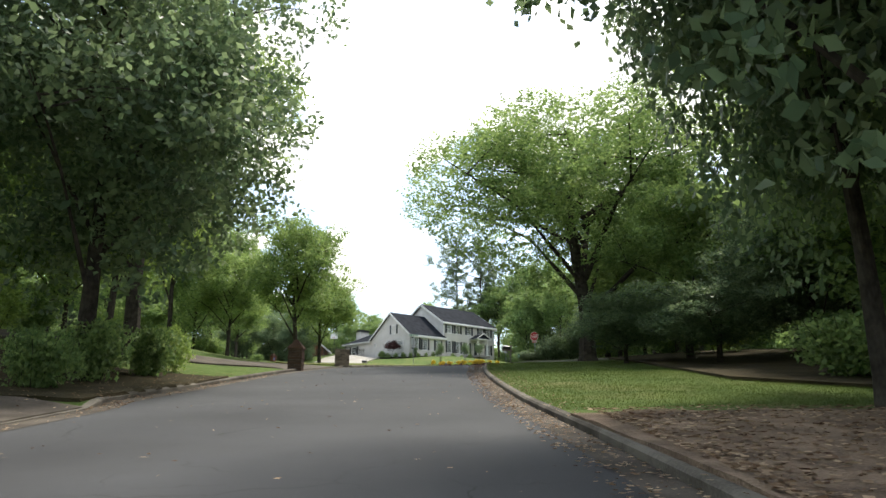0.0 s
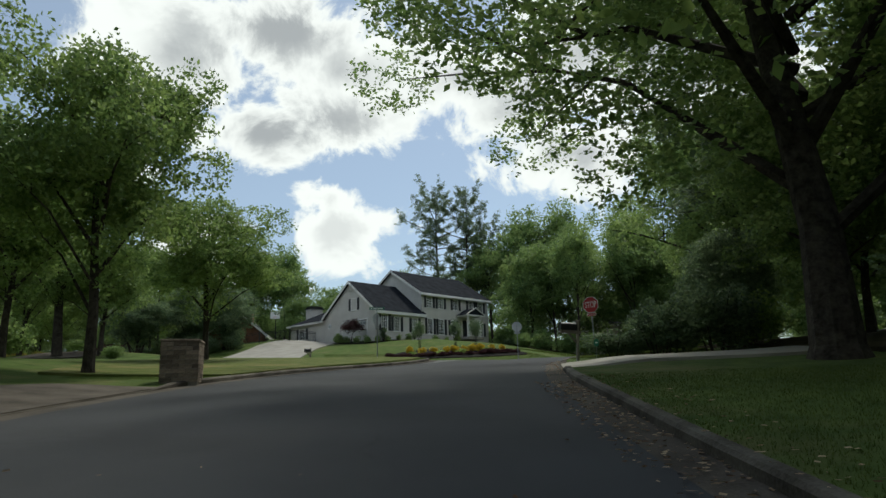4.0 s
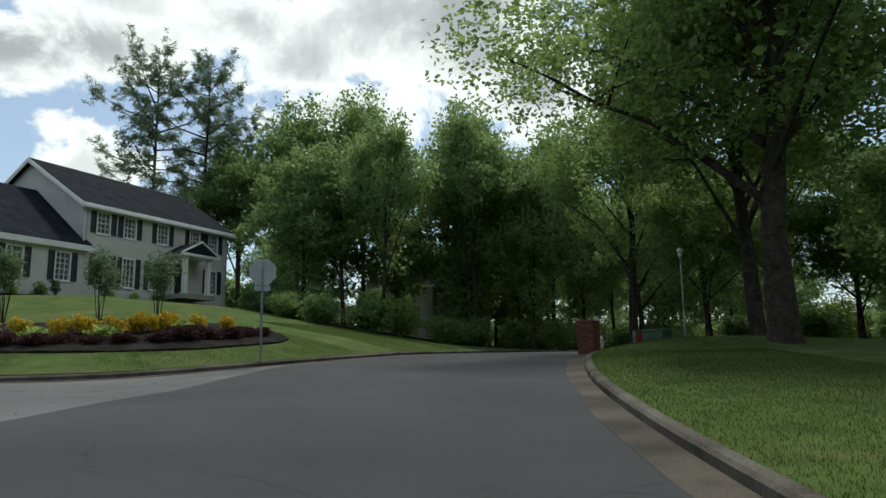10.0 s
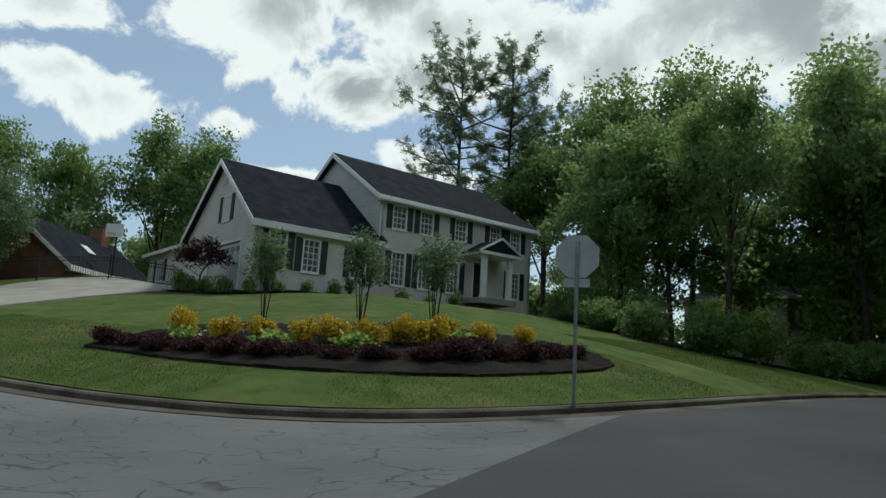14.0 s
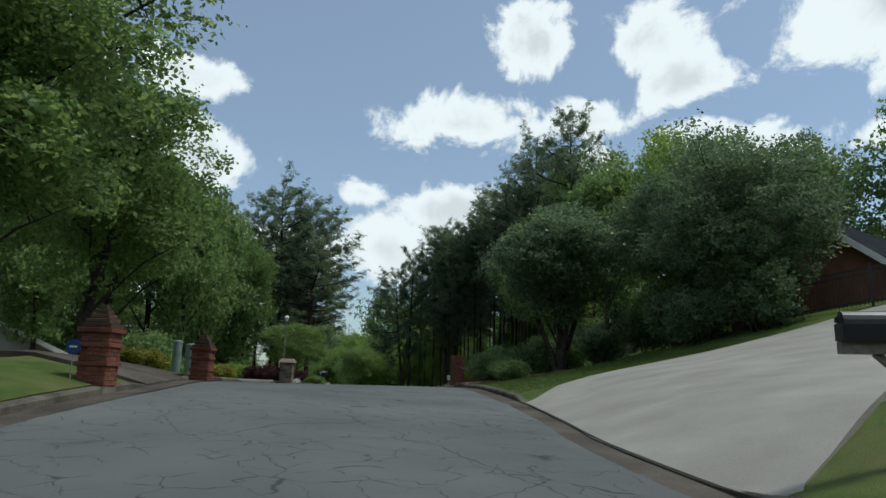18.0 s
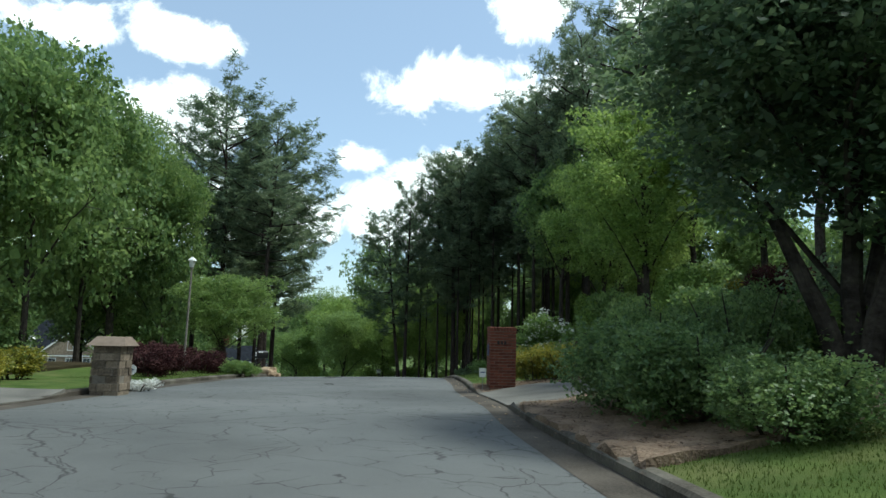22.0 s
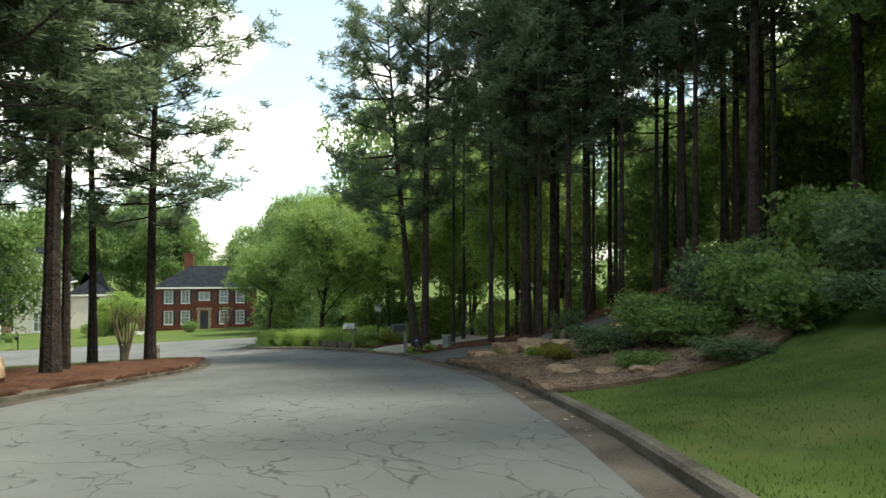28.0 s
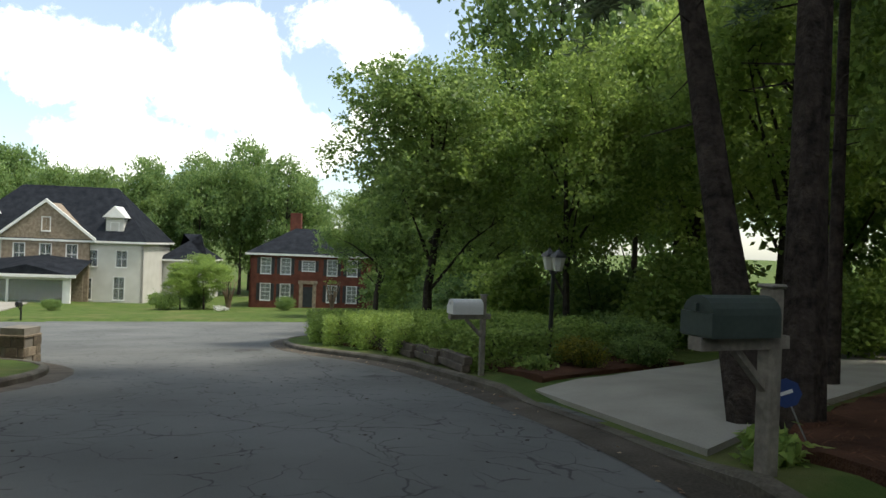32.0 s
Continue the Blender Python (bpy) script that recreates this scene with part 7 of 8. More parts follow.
# ---- mailboxes ----
def mailbox(x, y, turn, top, body, post_mat, label, w=0.2, ln=0.5, hh=0.24, flag=True, arm=True, sign=False, lean=0.0, post=0.09, digits=3):
    """A round-topped box on an arm from a post; the box's door faces -y before the turn."""
    z0 = gz(x, y) - 0.05
    t = thing("mailbox", Matrix.Translation((x, y, z0)) @ Matrix.Rotation(radians(turn), 4, "Z") @ Matrix.Rotation(radians(lean), 4, "X"), label, "mailbox")
    H = top - z0
    pm = boxes((-post / 2, -post / 2, -0.3, post / 2, post / 2, H, 0.012))
    p = part("post", pm, post_mat, t)
    part("post_cap", boxes((-post / 2 - 0.015, -post / 2 - 0.015, H, post / 2 + 0.015, post / 2 + 0.015, H + 0.03, 0.012)), post_mat, p)
    bz = H - hh - 0.05
    if arm:
        part("arm", boxes((-0.06, -ln - 0.08, bz - 0.09, 0.06, 0.12, bz)), post_mat, t)
        br = tube([(0, -0.02, bz - 0.4), (0, -0.34, bz - 0.08)], [0.035, 0.035], 4)
        part("brace", br, post_mat, t)
    bm = bmesh.new()
    n = 9
    ring = []
    for k in range(n + 1):
        a = math.pi * k / n
        ring.append((-math.cos(a) * w / 2, hh * 0.55 + math.sin(a) * hh * 0.45))
    prof = [(-w / 2, 0.0)] + ring + [(w / 2, 0.0)]
    fr = [bm.verts.new((q[0], -ln - 0.06, bz + q[1])) for q in prof]
    bk = [bm.verts.new((q[0], -0.06, bz + q[1])) for q in prof]
    bm.faces.new(fr)
    bm.faces.new(bk[::-1])
    for i in range(len(prof)):
        j = (i + 1) % len(prof)
        bm.faces.new((fr[j], fr[i], bk[i], bk[j]))
    bmesh.ops.recalc_face_normals(bm, faces=bm.faces)
    b = part("box", bm, body, t)
    part("door", boxes((-w / 2 - 0.006, -ln - 0.075, bz + 0.01, w / 2 + 0.006, -ln - 0.061, bz + hh * 0.6), (-0.02, -ln - 0.095, bz + hh * 0.62, 0.02, -ln - 0.07, bz + hh * 0.8)), body, b)
    if flag:
        part("flag", boxes((-w / 2 - 0.014, -0.36, bz + hh * 0.42, -w / 2 - 0.006, -0.16, bz + hh * 0.5), (-w / 2 - 0.014, -0.22, bz + hh * 0.5, -w / 2 - 0.006, -0.16, bz + hh * 0.66)), M["red_flag"], b, "red signal flag")
    part("lettering", boxes(*[(-w / 2 - 0.008, -0.3 + 0.07 * k, bz + hh * 0.62, -w / 2 - 0.002, -0.25 + 0.07 * k, bz + hh * 0.85) for k in range(digits)]), M["sign_white"], b)
    part("lettering", boxes(*[(-post / 2 - 0.006, -0.025, H - 0.2 - 0.11 * k, -post / 2 - 0.001, 0.025, H - 0.12 - 0.11 * k) for k in range(digits)]), M["black_metal"] if post_mat is M["wood_post"] else M["sign_white"], p)
    return t


mailbox(5.0, 54.9, -80, 8.2, M["black_metal"], M["wood_post"], "black mailbox on a leaning grey wooden post", 0.24, 0.56, 0.27, lean=-3)
mailbox(-9.4, 88.5, -46, 10.15, M["black_metal"], M["wood_post"], "black mailbox with a red flag on a pale post")
mailbox(-54.2, 101.3, 190, 9.8, M["black_metal"], M["black_metal"], "plain black mailbox on a black post", flag=False)
mailbox(-79.86, 121.74, 5, 7.12, M["green_mailbox"], M["wood_post"], "dark green mailbox on a grey timber post", 0.28, 0.6, 0.28, flag=False, post=0.12)
mailbox(-87.0, 122.3, 5, 6.5, M["sign_white"], M["wood_post"], "white mailbox beside a clipped hedge", 0.26, 0.56, 0.26, flag=False)
mailbox(-123.5, 105.5, 80, gz(-123.5, 105.5) + 1.15, M["black_metal"], M["black_metal"], "small black mailbox by the far forecourt", flag=False)


# ---- pillars of brick and stone ----
def masonry(name, x, y, w, hgt, turn, mat, label, bl=0.2, bh=0.067, cap="flat", lean=0.0, jig=0.002, d=None):
    """A pillar laid in single bricks or stones round a mortar core."""
    r = random.Random(int(x * 7 + y * 13))
    d = w if d is None else d
    z0 = gz(x, y) - 0.06
    t = thing(name, Matrix.Translation((x, y, z0)) @ Matrix.Rotation(radians(turn), 4, "Z") @ Matrix.Rotation(radians(lean), 4, "Y"), label, "pillar")
    part("core", boxes((-w / 2 + 0.012, -d / 2 + 0.012, -0.2, w / 2 - 0.012, d / 2 - 0.012, hgt)), M["mortar"], t)
    meshes = {}

    def unit(lx, ly, lz):
        key = (round(lx, 3), round(ly, 3), round(lz, 3))
        if key not in meshes:
            me = bpy.data.meshes.new("brick")
            b = boxes((-lx / 2, -ly / 2, 0, lx / 2, ly / 2, lz, 0.006))
            b.to_mesh(me)
            b.free()
            me.materials.append(mat)
            meshes[key] = me
        return meshes[key]

    courses = int(hgt / (bh + 0.011))
    for c in range(courses):
        zc = c * (bh + 0.011)
        for side, (length, off, rot) in enumerate(((w, d / 2, 0), (d, w / 2, 90), (w, d / 2, 180), (d, w / 2, 270))):
            n = max(1, round(length / (bl + 0.01)))
            shift = (c % 2) * 0.5
            cell = length / n
            edges = sorted({0.0, length, *[min(length, max(0, (k + shift) * cell)) for k in range(n + 1)]})
            for a, b in zip(edges, edges[1:]):
                if b - a < 0.03:
                    continue
                ob = new("brick", unit(b - a - 0.01, 0.05, bh))
                mid = (a + b) / 2 - length / 2
                m = Matrix.Rotation(radians(rot), 4, "Z") @ Matrix.Translation((mid + r.uniform(-jig, jig), -off + 0.02 + r.uniform(-jig, jig), zc + 0.005))
                ob.parent, ob.matrix_basis = t, m
    top = courses * (bh + 0.011)
    if cap == "pyramid":
        bm = boxes((-w / 2 - 0.05, -d / 2 - 0.05, top, w / 2 + 0.05, d / 2 + 0.05, top + 0.075, 0.006))
        part("ledge", bm, mat, t)
        for k in range(5):
            s = (w / 2 + 0.01) * (1 - 0.19 * k)
            z = top + 0.079 + 0.079 * k
            part("cap_course", boxes((-s, -s, z, s, s, z + 0.07, 0.006)), M["dark_brick"], t)
            part("joint", boxes((-s + 0.015, -s + 0.015, z - 0.008, s - 0.015, s - 0.015, z)), M["mortar"], t)
        for z in (0.32, 0.62):
            part("band", boxes((-w / 2 - 0.03, -d / 2 - 0.03, z, w / 2 + 0.03, d / 2 + 0.03, z + 0.07, 0.006)), mat, t)
    elif cap == "soldier":
        k = int(w / 0.078)
        for s in range(4):
            for q in range(k):
                ob = new("brick", unit(0.066, 0.1, 0.105))
                ob.parent, ob.matrix_basis = t, Matrix.Rotation(radians(90 * s), 4, "Z") @ Matrix.Translation((-w / 2 + (q + 0.5) * w / k, -d / 2 + 0.04, top + 0.006))
        part("cap", boxes((-w / 2 + 0.06, -d / 2 + 0.06, top - 0.01, w / 2 - 0.06, d / 2 - 0.06, top + 0.1)), mat, t)
    elif cap == "slab":
        bm = bmesh.new()
        vs = [bm.verts.new(p) for p in ((-w * 0.68, -d * 0.66, top), (w * 0.68, -d * 0.66, top), (w * 0.68, d * 0.66, top), (-w * 0.68, d * 0.66, top), (-w * 0.5, -d * 0.3, top + 0.2), (w * 0.5, -d * 0.3, top + 0.2), (w * 0.5, d * 0.3, top + 0.2), (-w * 0.5, d * 0.3, top + 0.2))]
        for f in ((3, 2, 1, 0), (4, 5, 6, 7), (0, 1, 5, 4), (1, 2, 6, 5), (2, 3, 7, 6), (3, 0, 4, 7)):
            bm.faces.new([vs[i] for i in f])
        part("cap", bm, M["tan_roof"], t)
    else:
        part("cap", boxes((-w / 2 - 0.02, -d / 2 - 0.02, top, w / 2 + 0.02, d / 2 + 0.02, top + 0.06, 0.01)), mat, t)
    return t


bp = masonry("brick_pillar", -39.2, 103.6, 0.68, 1.6, -28, M["brick"], "red brick mailbox pillar leaning beside a drive", cap="soldier", lean=2.5)
part("mail_door", boxes((-0.1, -0.362, 0.9, 0.1, -0.348, 1.22, 0.004)), M["sign_blue"], bp, "small blue-grey mail slot")
part("lettering", boxes(*[(0.346, -0.16 + 0.09 * k, 1.22, 0.352, -0.1 + 0.09 * k, 1.31) for k in range(3)]), M["black_metal"], bp)
masonry("brick_pillar", -19.5, 83.8, 0.46, 0.87, 60, M["brick"], "brick gate pillar with a stepped pointed cap", cap="pyramid")
masonry("brick_pillar", -25.8, 86.8, 0.46, 0.87, 60, M["brick"], "brick gate pillar with a stepped pointed cap", cap="pyramid")
mp = masonry("brick_pillar", 18.3, 84.6, 0.6, 1.2, 35, M["brick"], "dark brick mailbox pillar at the kerb", lean=-3)
part("number_plate", boxes((-0.2, -0.32, 1.2, 0.2, -0.3, 1.34)), M["sign_white"], mp, "white plate with dark bars")
masonry("brick_pillar", -7.0, 40.2, 0.66, 1.12, 0, M["dark_brick"], "dark brick gate pillar with a pointed cap", cap="pyramid")
masonry("brick_pillar", -6.25, 49.9, 0.9, 1.05, 10, M["stone"], "weathered stacked stone gate pillar", 0.3, 0.1, "flat")
masonry("stone_pillar", -41.0, 94.3, 0.6, 1.15, 60, M["stone"], "fieldstone pillar under a sloping slab cap", 0.24, 0.15, "slab", jig=0.02)
masonry("stone_pillar", -94.6, 113.2, 0.62, 0.92, 70, M["stone"], "square stacked stone mailbox pillar", 0.3, 0.22, "flat", jig=0.02)


# dry-laid retaining wall above the lawn of the next drive
def stone_wall(name, ax, ay, bx, by, courses, label):
    L = math.dist((ax, ay), (bx, by))
    z0 = min(gz(ax, ay), gz(bx, by), gz((ax + bx) / 2, (ay + by) / 2))
    t = thing(name, Matrix.Translation((ax, ay, z0)) @ Matrix.Rotation(math.atan2(by - ay, bx - ax), 4, "Z"), label, "wall")
    part("core", boxes((0.03, 0.06, -0.3, L - 0.03, 0.34, courses * 0.14 - 0.03)), M["mortar"], t)
    r = random.Random(5)
    kinds = []
    for lx in (0.3, 0.42, 0.56):
        me = bpy.data.meshes.new("stone")
        b = boxes((0, 0, 0, lx - 0.015, 0.38, 0.128, 0.02))
        b.to_mesh(me)
        b.free()
        me.materials.append(M["wall_stone"])
        kinds.append((lx, me))
    for c in range(-1, courses):
        x = r.uniform(-0.2, 0)
        while x < L:
            lx, me = r.choice(kinds)
            ob = new("stone", me)
            ob.parent, ob.matrix_basis = t, Matrix.Translation((x, r.uniform(-0.02, 0.02), c * 0.14 + r.uniform(-0.004, 0.004)))
            x += lx
    return t


M["wall_stone"] = material("tan_wall_stone", (0.16, 0.13, 0.085), (0.38, 0.32, 0.22), 0.9, 2.5, 20.0, 0.6, depth=0.012, spec=0.2, obj=0.4)
stone_wall("stone_wall", -45.5, 118.0, -34.5, 112.4, 5, "low dry-laid tan stone retaining wall below shrubs")


# ---- lamp posts ----
def lamp_post(x, y, hgt, mat, label, lean=0.0, heads=1, head_mat=None):
    t = thing("lamp_post", Matrix.Translation((x, y, gz(x, y) - 0.05)) @ Matrix.Rotation(radians(lean), 4, "Y"), label, "lamp post")
    part("post", tube([(0, 0, -0.3), (0, 0, 0.4), (0, 0, hgt - 0.45)], [0.06, 0.05, 0.038], 10), mat, t)
    part("collar", tube([(0, 0, hgt - 0.5), (0, 0, hgt - 0.42)], [0.07, 0.07], 10), mat, t)
    for k in range(heads):
        dx = 0 if heads == 1 else (-0.2 + 0.4 * k)
        if heads > 1:
            part("bracket", tube([(0, 0, hgt - 0.5), (dx, 0, hgt - 0.42)], [0.015, 0.015], 5), mat, t)
        ln = part("lantern", tube([(dx, 0, hgt - 0.42), (dx, 0, hgt - 0.15)], [0.08, 0.14], 6), head_mat or M["bulb"], t, "glazed lantern")
        part("lid", tube([(dx, 0, hgt - 0.149), (dx, 0, hgt - 0.1), (dx, 0, hgt)], [0.19, 0.15, 0.03], 8), mat if heads > 1 else M["trim"], ln)
        part("finial", tube([(dx, 0, hgt), (dx, 0, hgt + 0.06)], [0.02, 0.01], 5), mat, ln)
    return t


lamp_post(-53.6, 98.2, 4.75, M["wood_post"], "tall pale lamp post with a white lantern", 3.0)
lamp_post(-88.2, 124.2, 2.35, M["black_metal"], "black iron lamp post with two lanterns", 1.5, 2)
lamp_post(27.2, 90.0, 4.6, M["steel"], "slim grey street lamp post", 0)


# ---- utilities ----
def cylinder_thing(name, x, y, r, hgt, mat, label, category):
    t = thing(name, Matrix.Translation((x, y, gz(x, y) - 0.03)), label, category)
    part("body", tube([(0, 0, -0.1), (0, 0, hgt * 0.92)], [r, r], 14), mat, t)
    part("lid", tube([(0, 0, hgt * 0.92), (0, 0, hgt * 0.97), (0, 0, hgt)], [r * 1.06, r * 1.03, r * 0.5], 14), mat, t)
    return t


cylinder_thing("utility_pedestal", -28.4, 86.6, 0.13, 0.95, M["pale_box"], "pale green utility pedestal", "utility pedestal")
cylinder_thing("utility_pedestal", -27.7, 86.9, 0.2, 0.9, M["pale_box"], "stout pale green utility pedestal", "utility pedestal")
cylinder_thing("utility_pedestal", -91.2, 112.6, 0.16, 0.75, M["pale_box"], "grey-green pedestal among pine straw", "utility pedestal")
cylinder_thing("wood_stub", -88.6, 111.2, 0.1, 0.85, M["wood_post"], "short weathered wooden post stub", "post")
for x, y, w, d, hgt, mt, lb in ((-79.3, 123.5, 0.3, 0.3, 0.62, "pale_box", "pale green cable box under a pine"), (26.2, 90.8, 1.2, 1.0, 0.75, "green_box", "dark green transformer box on the lawn")):
    t = thing("utility_box", Matrix.Translation((x, y, gz(x, y) - 0.02)) @ Matrix.Rotation(radians(30), 4, "Z"), lb, "utility box")
    part("body", boxes((-w / 2, -d / 2, -0.1, w / 2, d / 2, hgt * 0.85, 0.02)), M[mt], t)
    part("lid", boxes((-w / 2 - 0.02, -d / 2 - 0.02, hgt * 0.85, w / 2 + 0.02, d / 2 + 0.02, hgt, 0.02)), M[mt], t)
hy = thing("fire_hydrant", Matrix.Translation((23.6, 91.6, gz(23.6, 91.6))), "pale silver fire hydrant beside the kerb", "fire hydrant")
part("barrel", tube([(0, 0, -0.05), (0, 0, 0.06), (0, 0, 0.07), (0, 0, 0.5), (0, 0, 0.62), (0, 0, 0.7)], [0.16, 0.16, 0.11, 0.11, 0.1, 0.03], 12), M["sign_back"], hy)
for a in (0, 90, 180):
    part("nozzle", tube([(0, 0, 0.42), (0.19 * math.cos(radians(a)), 0.19 * math.sin(radians(a)), 0.42)], [0.06, 0.06], 8), M["sign_back"], hy)
ps = thing("marker_post", Matrix.Translation((26.6, 93.0, gz(26.6, 93))), "short pale wooden marker post", "post")
part("post", boxes((-0.09, -0.09, -0.2, 0.09, 0.09, 0.85, 0.02)), M["wood_post"], ps)
bb = thing("basketball_hoop", Matrix.Translation((-17.2, 110.8, gz(-17.2, 110.8))), "basketball hoop with a white backboard", "basketball hoop")
part("pole", tube([(0, 0, -0.2), (0, 0, 2.9)], [0.05, 0.05], 8), M["black_metal"], bb)
part("backboard", boxes((-0.55, -0.32, 2.5, 0.55, -0.28, 3.3)), M["sign_white"], bb)
part("rim", tube([(0.22 * math.cos(k * 0.524), -0.6 + 0.22 * math.sin(k * 0.524), 2.65) for k in range(13)], [0.012] * 13, 5), M["red_flag"], bb)
for x, y, r in ((-50.6, 103.5, 0.38), (-44.6, 100.9, 0.14), (-96.5, 118.6, 0.4)):
    z = float(road_height(x, y)) + 0.004
    mh = thing("manhole_cover", Matrix.Translation((x, y, z)), "dark iron cover set in the street", "manhole cover")
    part("frame", tube([(0, 0, -0.03), (0, 0, 0.008)], [r, r], 24), M["iron"], mh)
    part("lid", tube([(0, 0, 0.009), (0, 0, 0.013)], [r * 0.86, r * 0.86], 24), M["iron"], mh)

# black iron fence beyond the drive
FN = [(-20.5, 104.2), (-17.6, 104.9), (-14.7, 106.4), (-12.0, 108.6)]
for (ax, ay), (bx, by) in zip(FN, FN[1:]):
    L = math.dist((ax, ay), (bx, by))
    za, zb = gz(ax, ay), gz(bx, by)
    f = thing("fence", Matrix.Translation((ax, ay, za)) @ Matrix.Rotation(math.atan2(by - ay, bx - ax), 4, "Z"), "black iron picket fence panel", "fence", "fence panels beside the drive")
    sl = (zb - za) / L
    part("post", boxes((-0.04, -0.04, -0.2, 0.04, 0.04, 1.35)), M["black_metal"], f)
    for rz_ in (0.15, 1.0, 1.18):
        bm = boxes((0.04, -0.015, rz_, L, 0.015, rz_ + 0.035))
        for v in bm.verts:
            v.co.z += v.co.x * sl
        part("rail", bm, M["black_metal"], f)
    for k in range(int(L / 0.12)):
        px = 0.12 * (k + 1)
        part("picket", boxes((px - 0.009, -0.009, 0.05 + px * sl, px + 0.009, 0.009, 1.25 + px * sl)), M["black_metal"], f)

# small yard signs
for x, y, mt, sh, lb, lean_ in ((-80.6, 122.9, "sign_blue", 0, "blue security sign on a tilted stake", -24), (-19.3, 83.4, "sign_blue", 0, "small blue octagonal security sign", 0), (5.55, 54.6, "sign_green", 0, "pale green yard sign on a thin stake", 6), (-42.6, 94.9, "sign_white", 0, "small white yard sign among flowers", 0), (-39.2, 103.0, "sign_white", 1, "white notice on a thin stake", 0)):
    s = thing("yard_sign", Matrix.Translation((x, y, gz(x, y))) @ Matrix.Rotation(radians(60 if x < 0 else -60), 4, "Z") @ Matrix.Rotation(radians(lean_), 4, "Y"), lb, "yard sign")
    part("stake", tube([(0, 0, -0.1), (0, 0, 0.42)], [0.008, 0.008], 5), M["steel"], s)
    part("plate", octagon(0.12, 0.008, 0) if not sh else boxes((-0.09, -0.004, -0.12, 0.09, 0.004, 0.12)), M[mt], s, "", Matrix.Translation((0, -0.012, 0.5)))
    part("lettering", boxes((-0.06, -0.021, 0.49, 0.06, -0.0175, 0.52)), M["sign_white"] if mt != "sign_white" else M["sign_blue"], s)

# rocks
def rock(x, y, sx, sy, sz, turn, seed, label="rough tan boulder set in the ground", lift=0.0):
    bm = bmesh.new()
    bmesh.ops.create_icosphere(bm, subdivisions=3, radius=1)
    for v in bm.verts:
        q = v.co * 1.6 + Vector((seed * 3.1, 0, 0))
        v.co *= 1 + 0.28 * noise.noise(q) + 0.10 * noise.noise(q * 3)
        v.co.z = max(min(v.co.z, 0.55 + 0.1 * noise.noise(q * 1.5)), -0.6)
    ob = part("boulder", bm, M["rock"])
    ob.matrix_basis = Matrix.Translation((x, y, gz(x, y) + sz * 0.25 + lift)) @ Matrix.Rotation(radians(turn), 4, "Z") @ Matrix.Diagonal((sx, sy, sz, 1))
    return tagged(ob, label, "boulder", "boulders on the bank")


for i, (x, y, a, b, c, tn) in enumerate([(-72.9, 122.2, 0.75, 0.4, 0.4, 10), (-73.3, 121.4, 0.5, 0.35, 0.3, 40), (-72.4, 121.0, 0.42, 0.3, 0.24, 70), (-72.6, 123.0, 0.8, 0.45, 0.42, -20), (-73.0, 123.6, 0.7, 0.4, 0.3, 15), (-72.0, 124.6, 0.6, 0.4, 0.3, 0), (-72.1, 121.8, 0.55, 0.35, 0.45, -15), (-67.2, 122.6, 0.9, 0.6, 0.45, 25), (-66.2, 123.6, 1.0, 0.6, 0.5, 0), (-69.6, 122.4, 0.6, 0.5, 0.35, 50), (-64.4, 117.8, 0.5, 0.3, 0.14, 20), (-63.2, 117.9, 0.4, 0.3, 0.12, 70), (-65.4, 118.4, 0.35, 0.3, 0.15, 0), (-62.2, 117.8, 0.45, 0.25, 0.12, 10), (-56.4, 102.6, 0.5, 0.4, 0.4, 0), (-57.2, 102.3, 0.35, 0.3, 0.26, 30), (-55.4, 102.6, 0.3, 0.25, 0.2, 60), (-70.9, 107.0, 0.8, 0.6, 0.7, 10), (-70.0, 106.4, 0.6, 0.4, 0.35, 40), (-54.6, 102.3, 0.25, 0.2, 0.16, 0), (9.8, 19.6, 0.4, 0.3, 0.3, 0), (10.5, 20.2, 0.35, 0.3, 0.25, 40)]):
    rock(x, y, a, b, c, tn, i + 1)
# timber edge below the hedge
for k in range(7):
    x0, y0 = -87.4 - 1.7 * k, 122.2 - 0.02 * k * k * 1.6
    for lay in range(2):
        ti = part("timber_edging", boxes((-0.84, -0.08, 0, 0.84, 0.08, 0.14, 0.012)), M["timber"])
        ti.matrix_basis = Matrix.Translation((x0 - 0.85, y0 + 0.04 * lay, gz(x0, y0 + 0.1) - 0.06 + 0.145 * lay)) @ Matrix.Rotation(radians(178 + 1.6 * k), 4, "Z") @ Matrix.Rotation(radians(3.5), 4, "Y")
        tagged(ti, "dark landscape timber edging a hedge bed", "timber edging", "timbers along the hedge")

# ---- planting ----
S_GOLD = shrub("golden_shrub", 31, 1.0, 1.0, 0.95, 2600, 0.085, M["yellow"], "feathery golden-yellow cypress shrub in dark mulch")
S_MAROON = shrub("maroon_shrub", 32, 1.3, 1.2, 0.62, 2600, 0.07, M["purple"], "low maroon-leaved shrub in dark mulch")
S_TUFT = shrub("lily_clump", 33, 0.6, 0.6, 0.42, 500, 0.16, M["leaf_bright"], "clump of green strappy leaves", category="plant")
T_MYRTLE = broadleaf("crape_myrtle", 34, 3.9, 1.0, 0.95, 3600, 0.1, M["leaf_dark"], 0.022, "young crape myrtle with several slim trunks", 1.4, 7, 0.42)
for s in [tube([(0.06 * math.cos(a), 0.06 * math.sin(a), -0.1), (0.22 * math.cos(a), 0.22 * math.sin(a), 1.0), (0.4 * math.cos(a), 0.4 * math.sin(a), 2.2)], [0.028, 0.022, 0.01], 5) for a in (0.3, 1.6, 2.9, 4.2, 5.4)]:
    part("stem", s, M["bark"], T_MYRTLE)
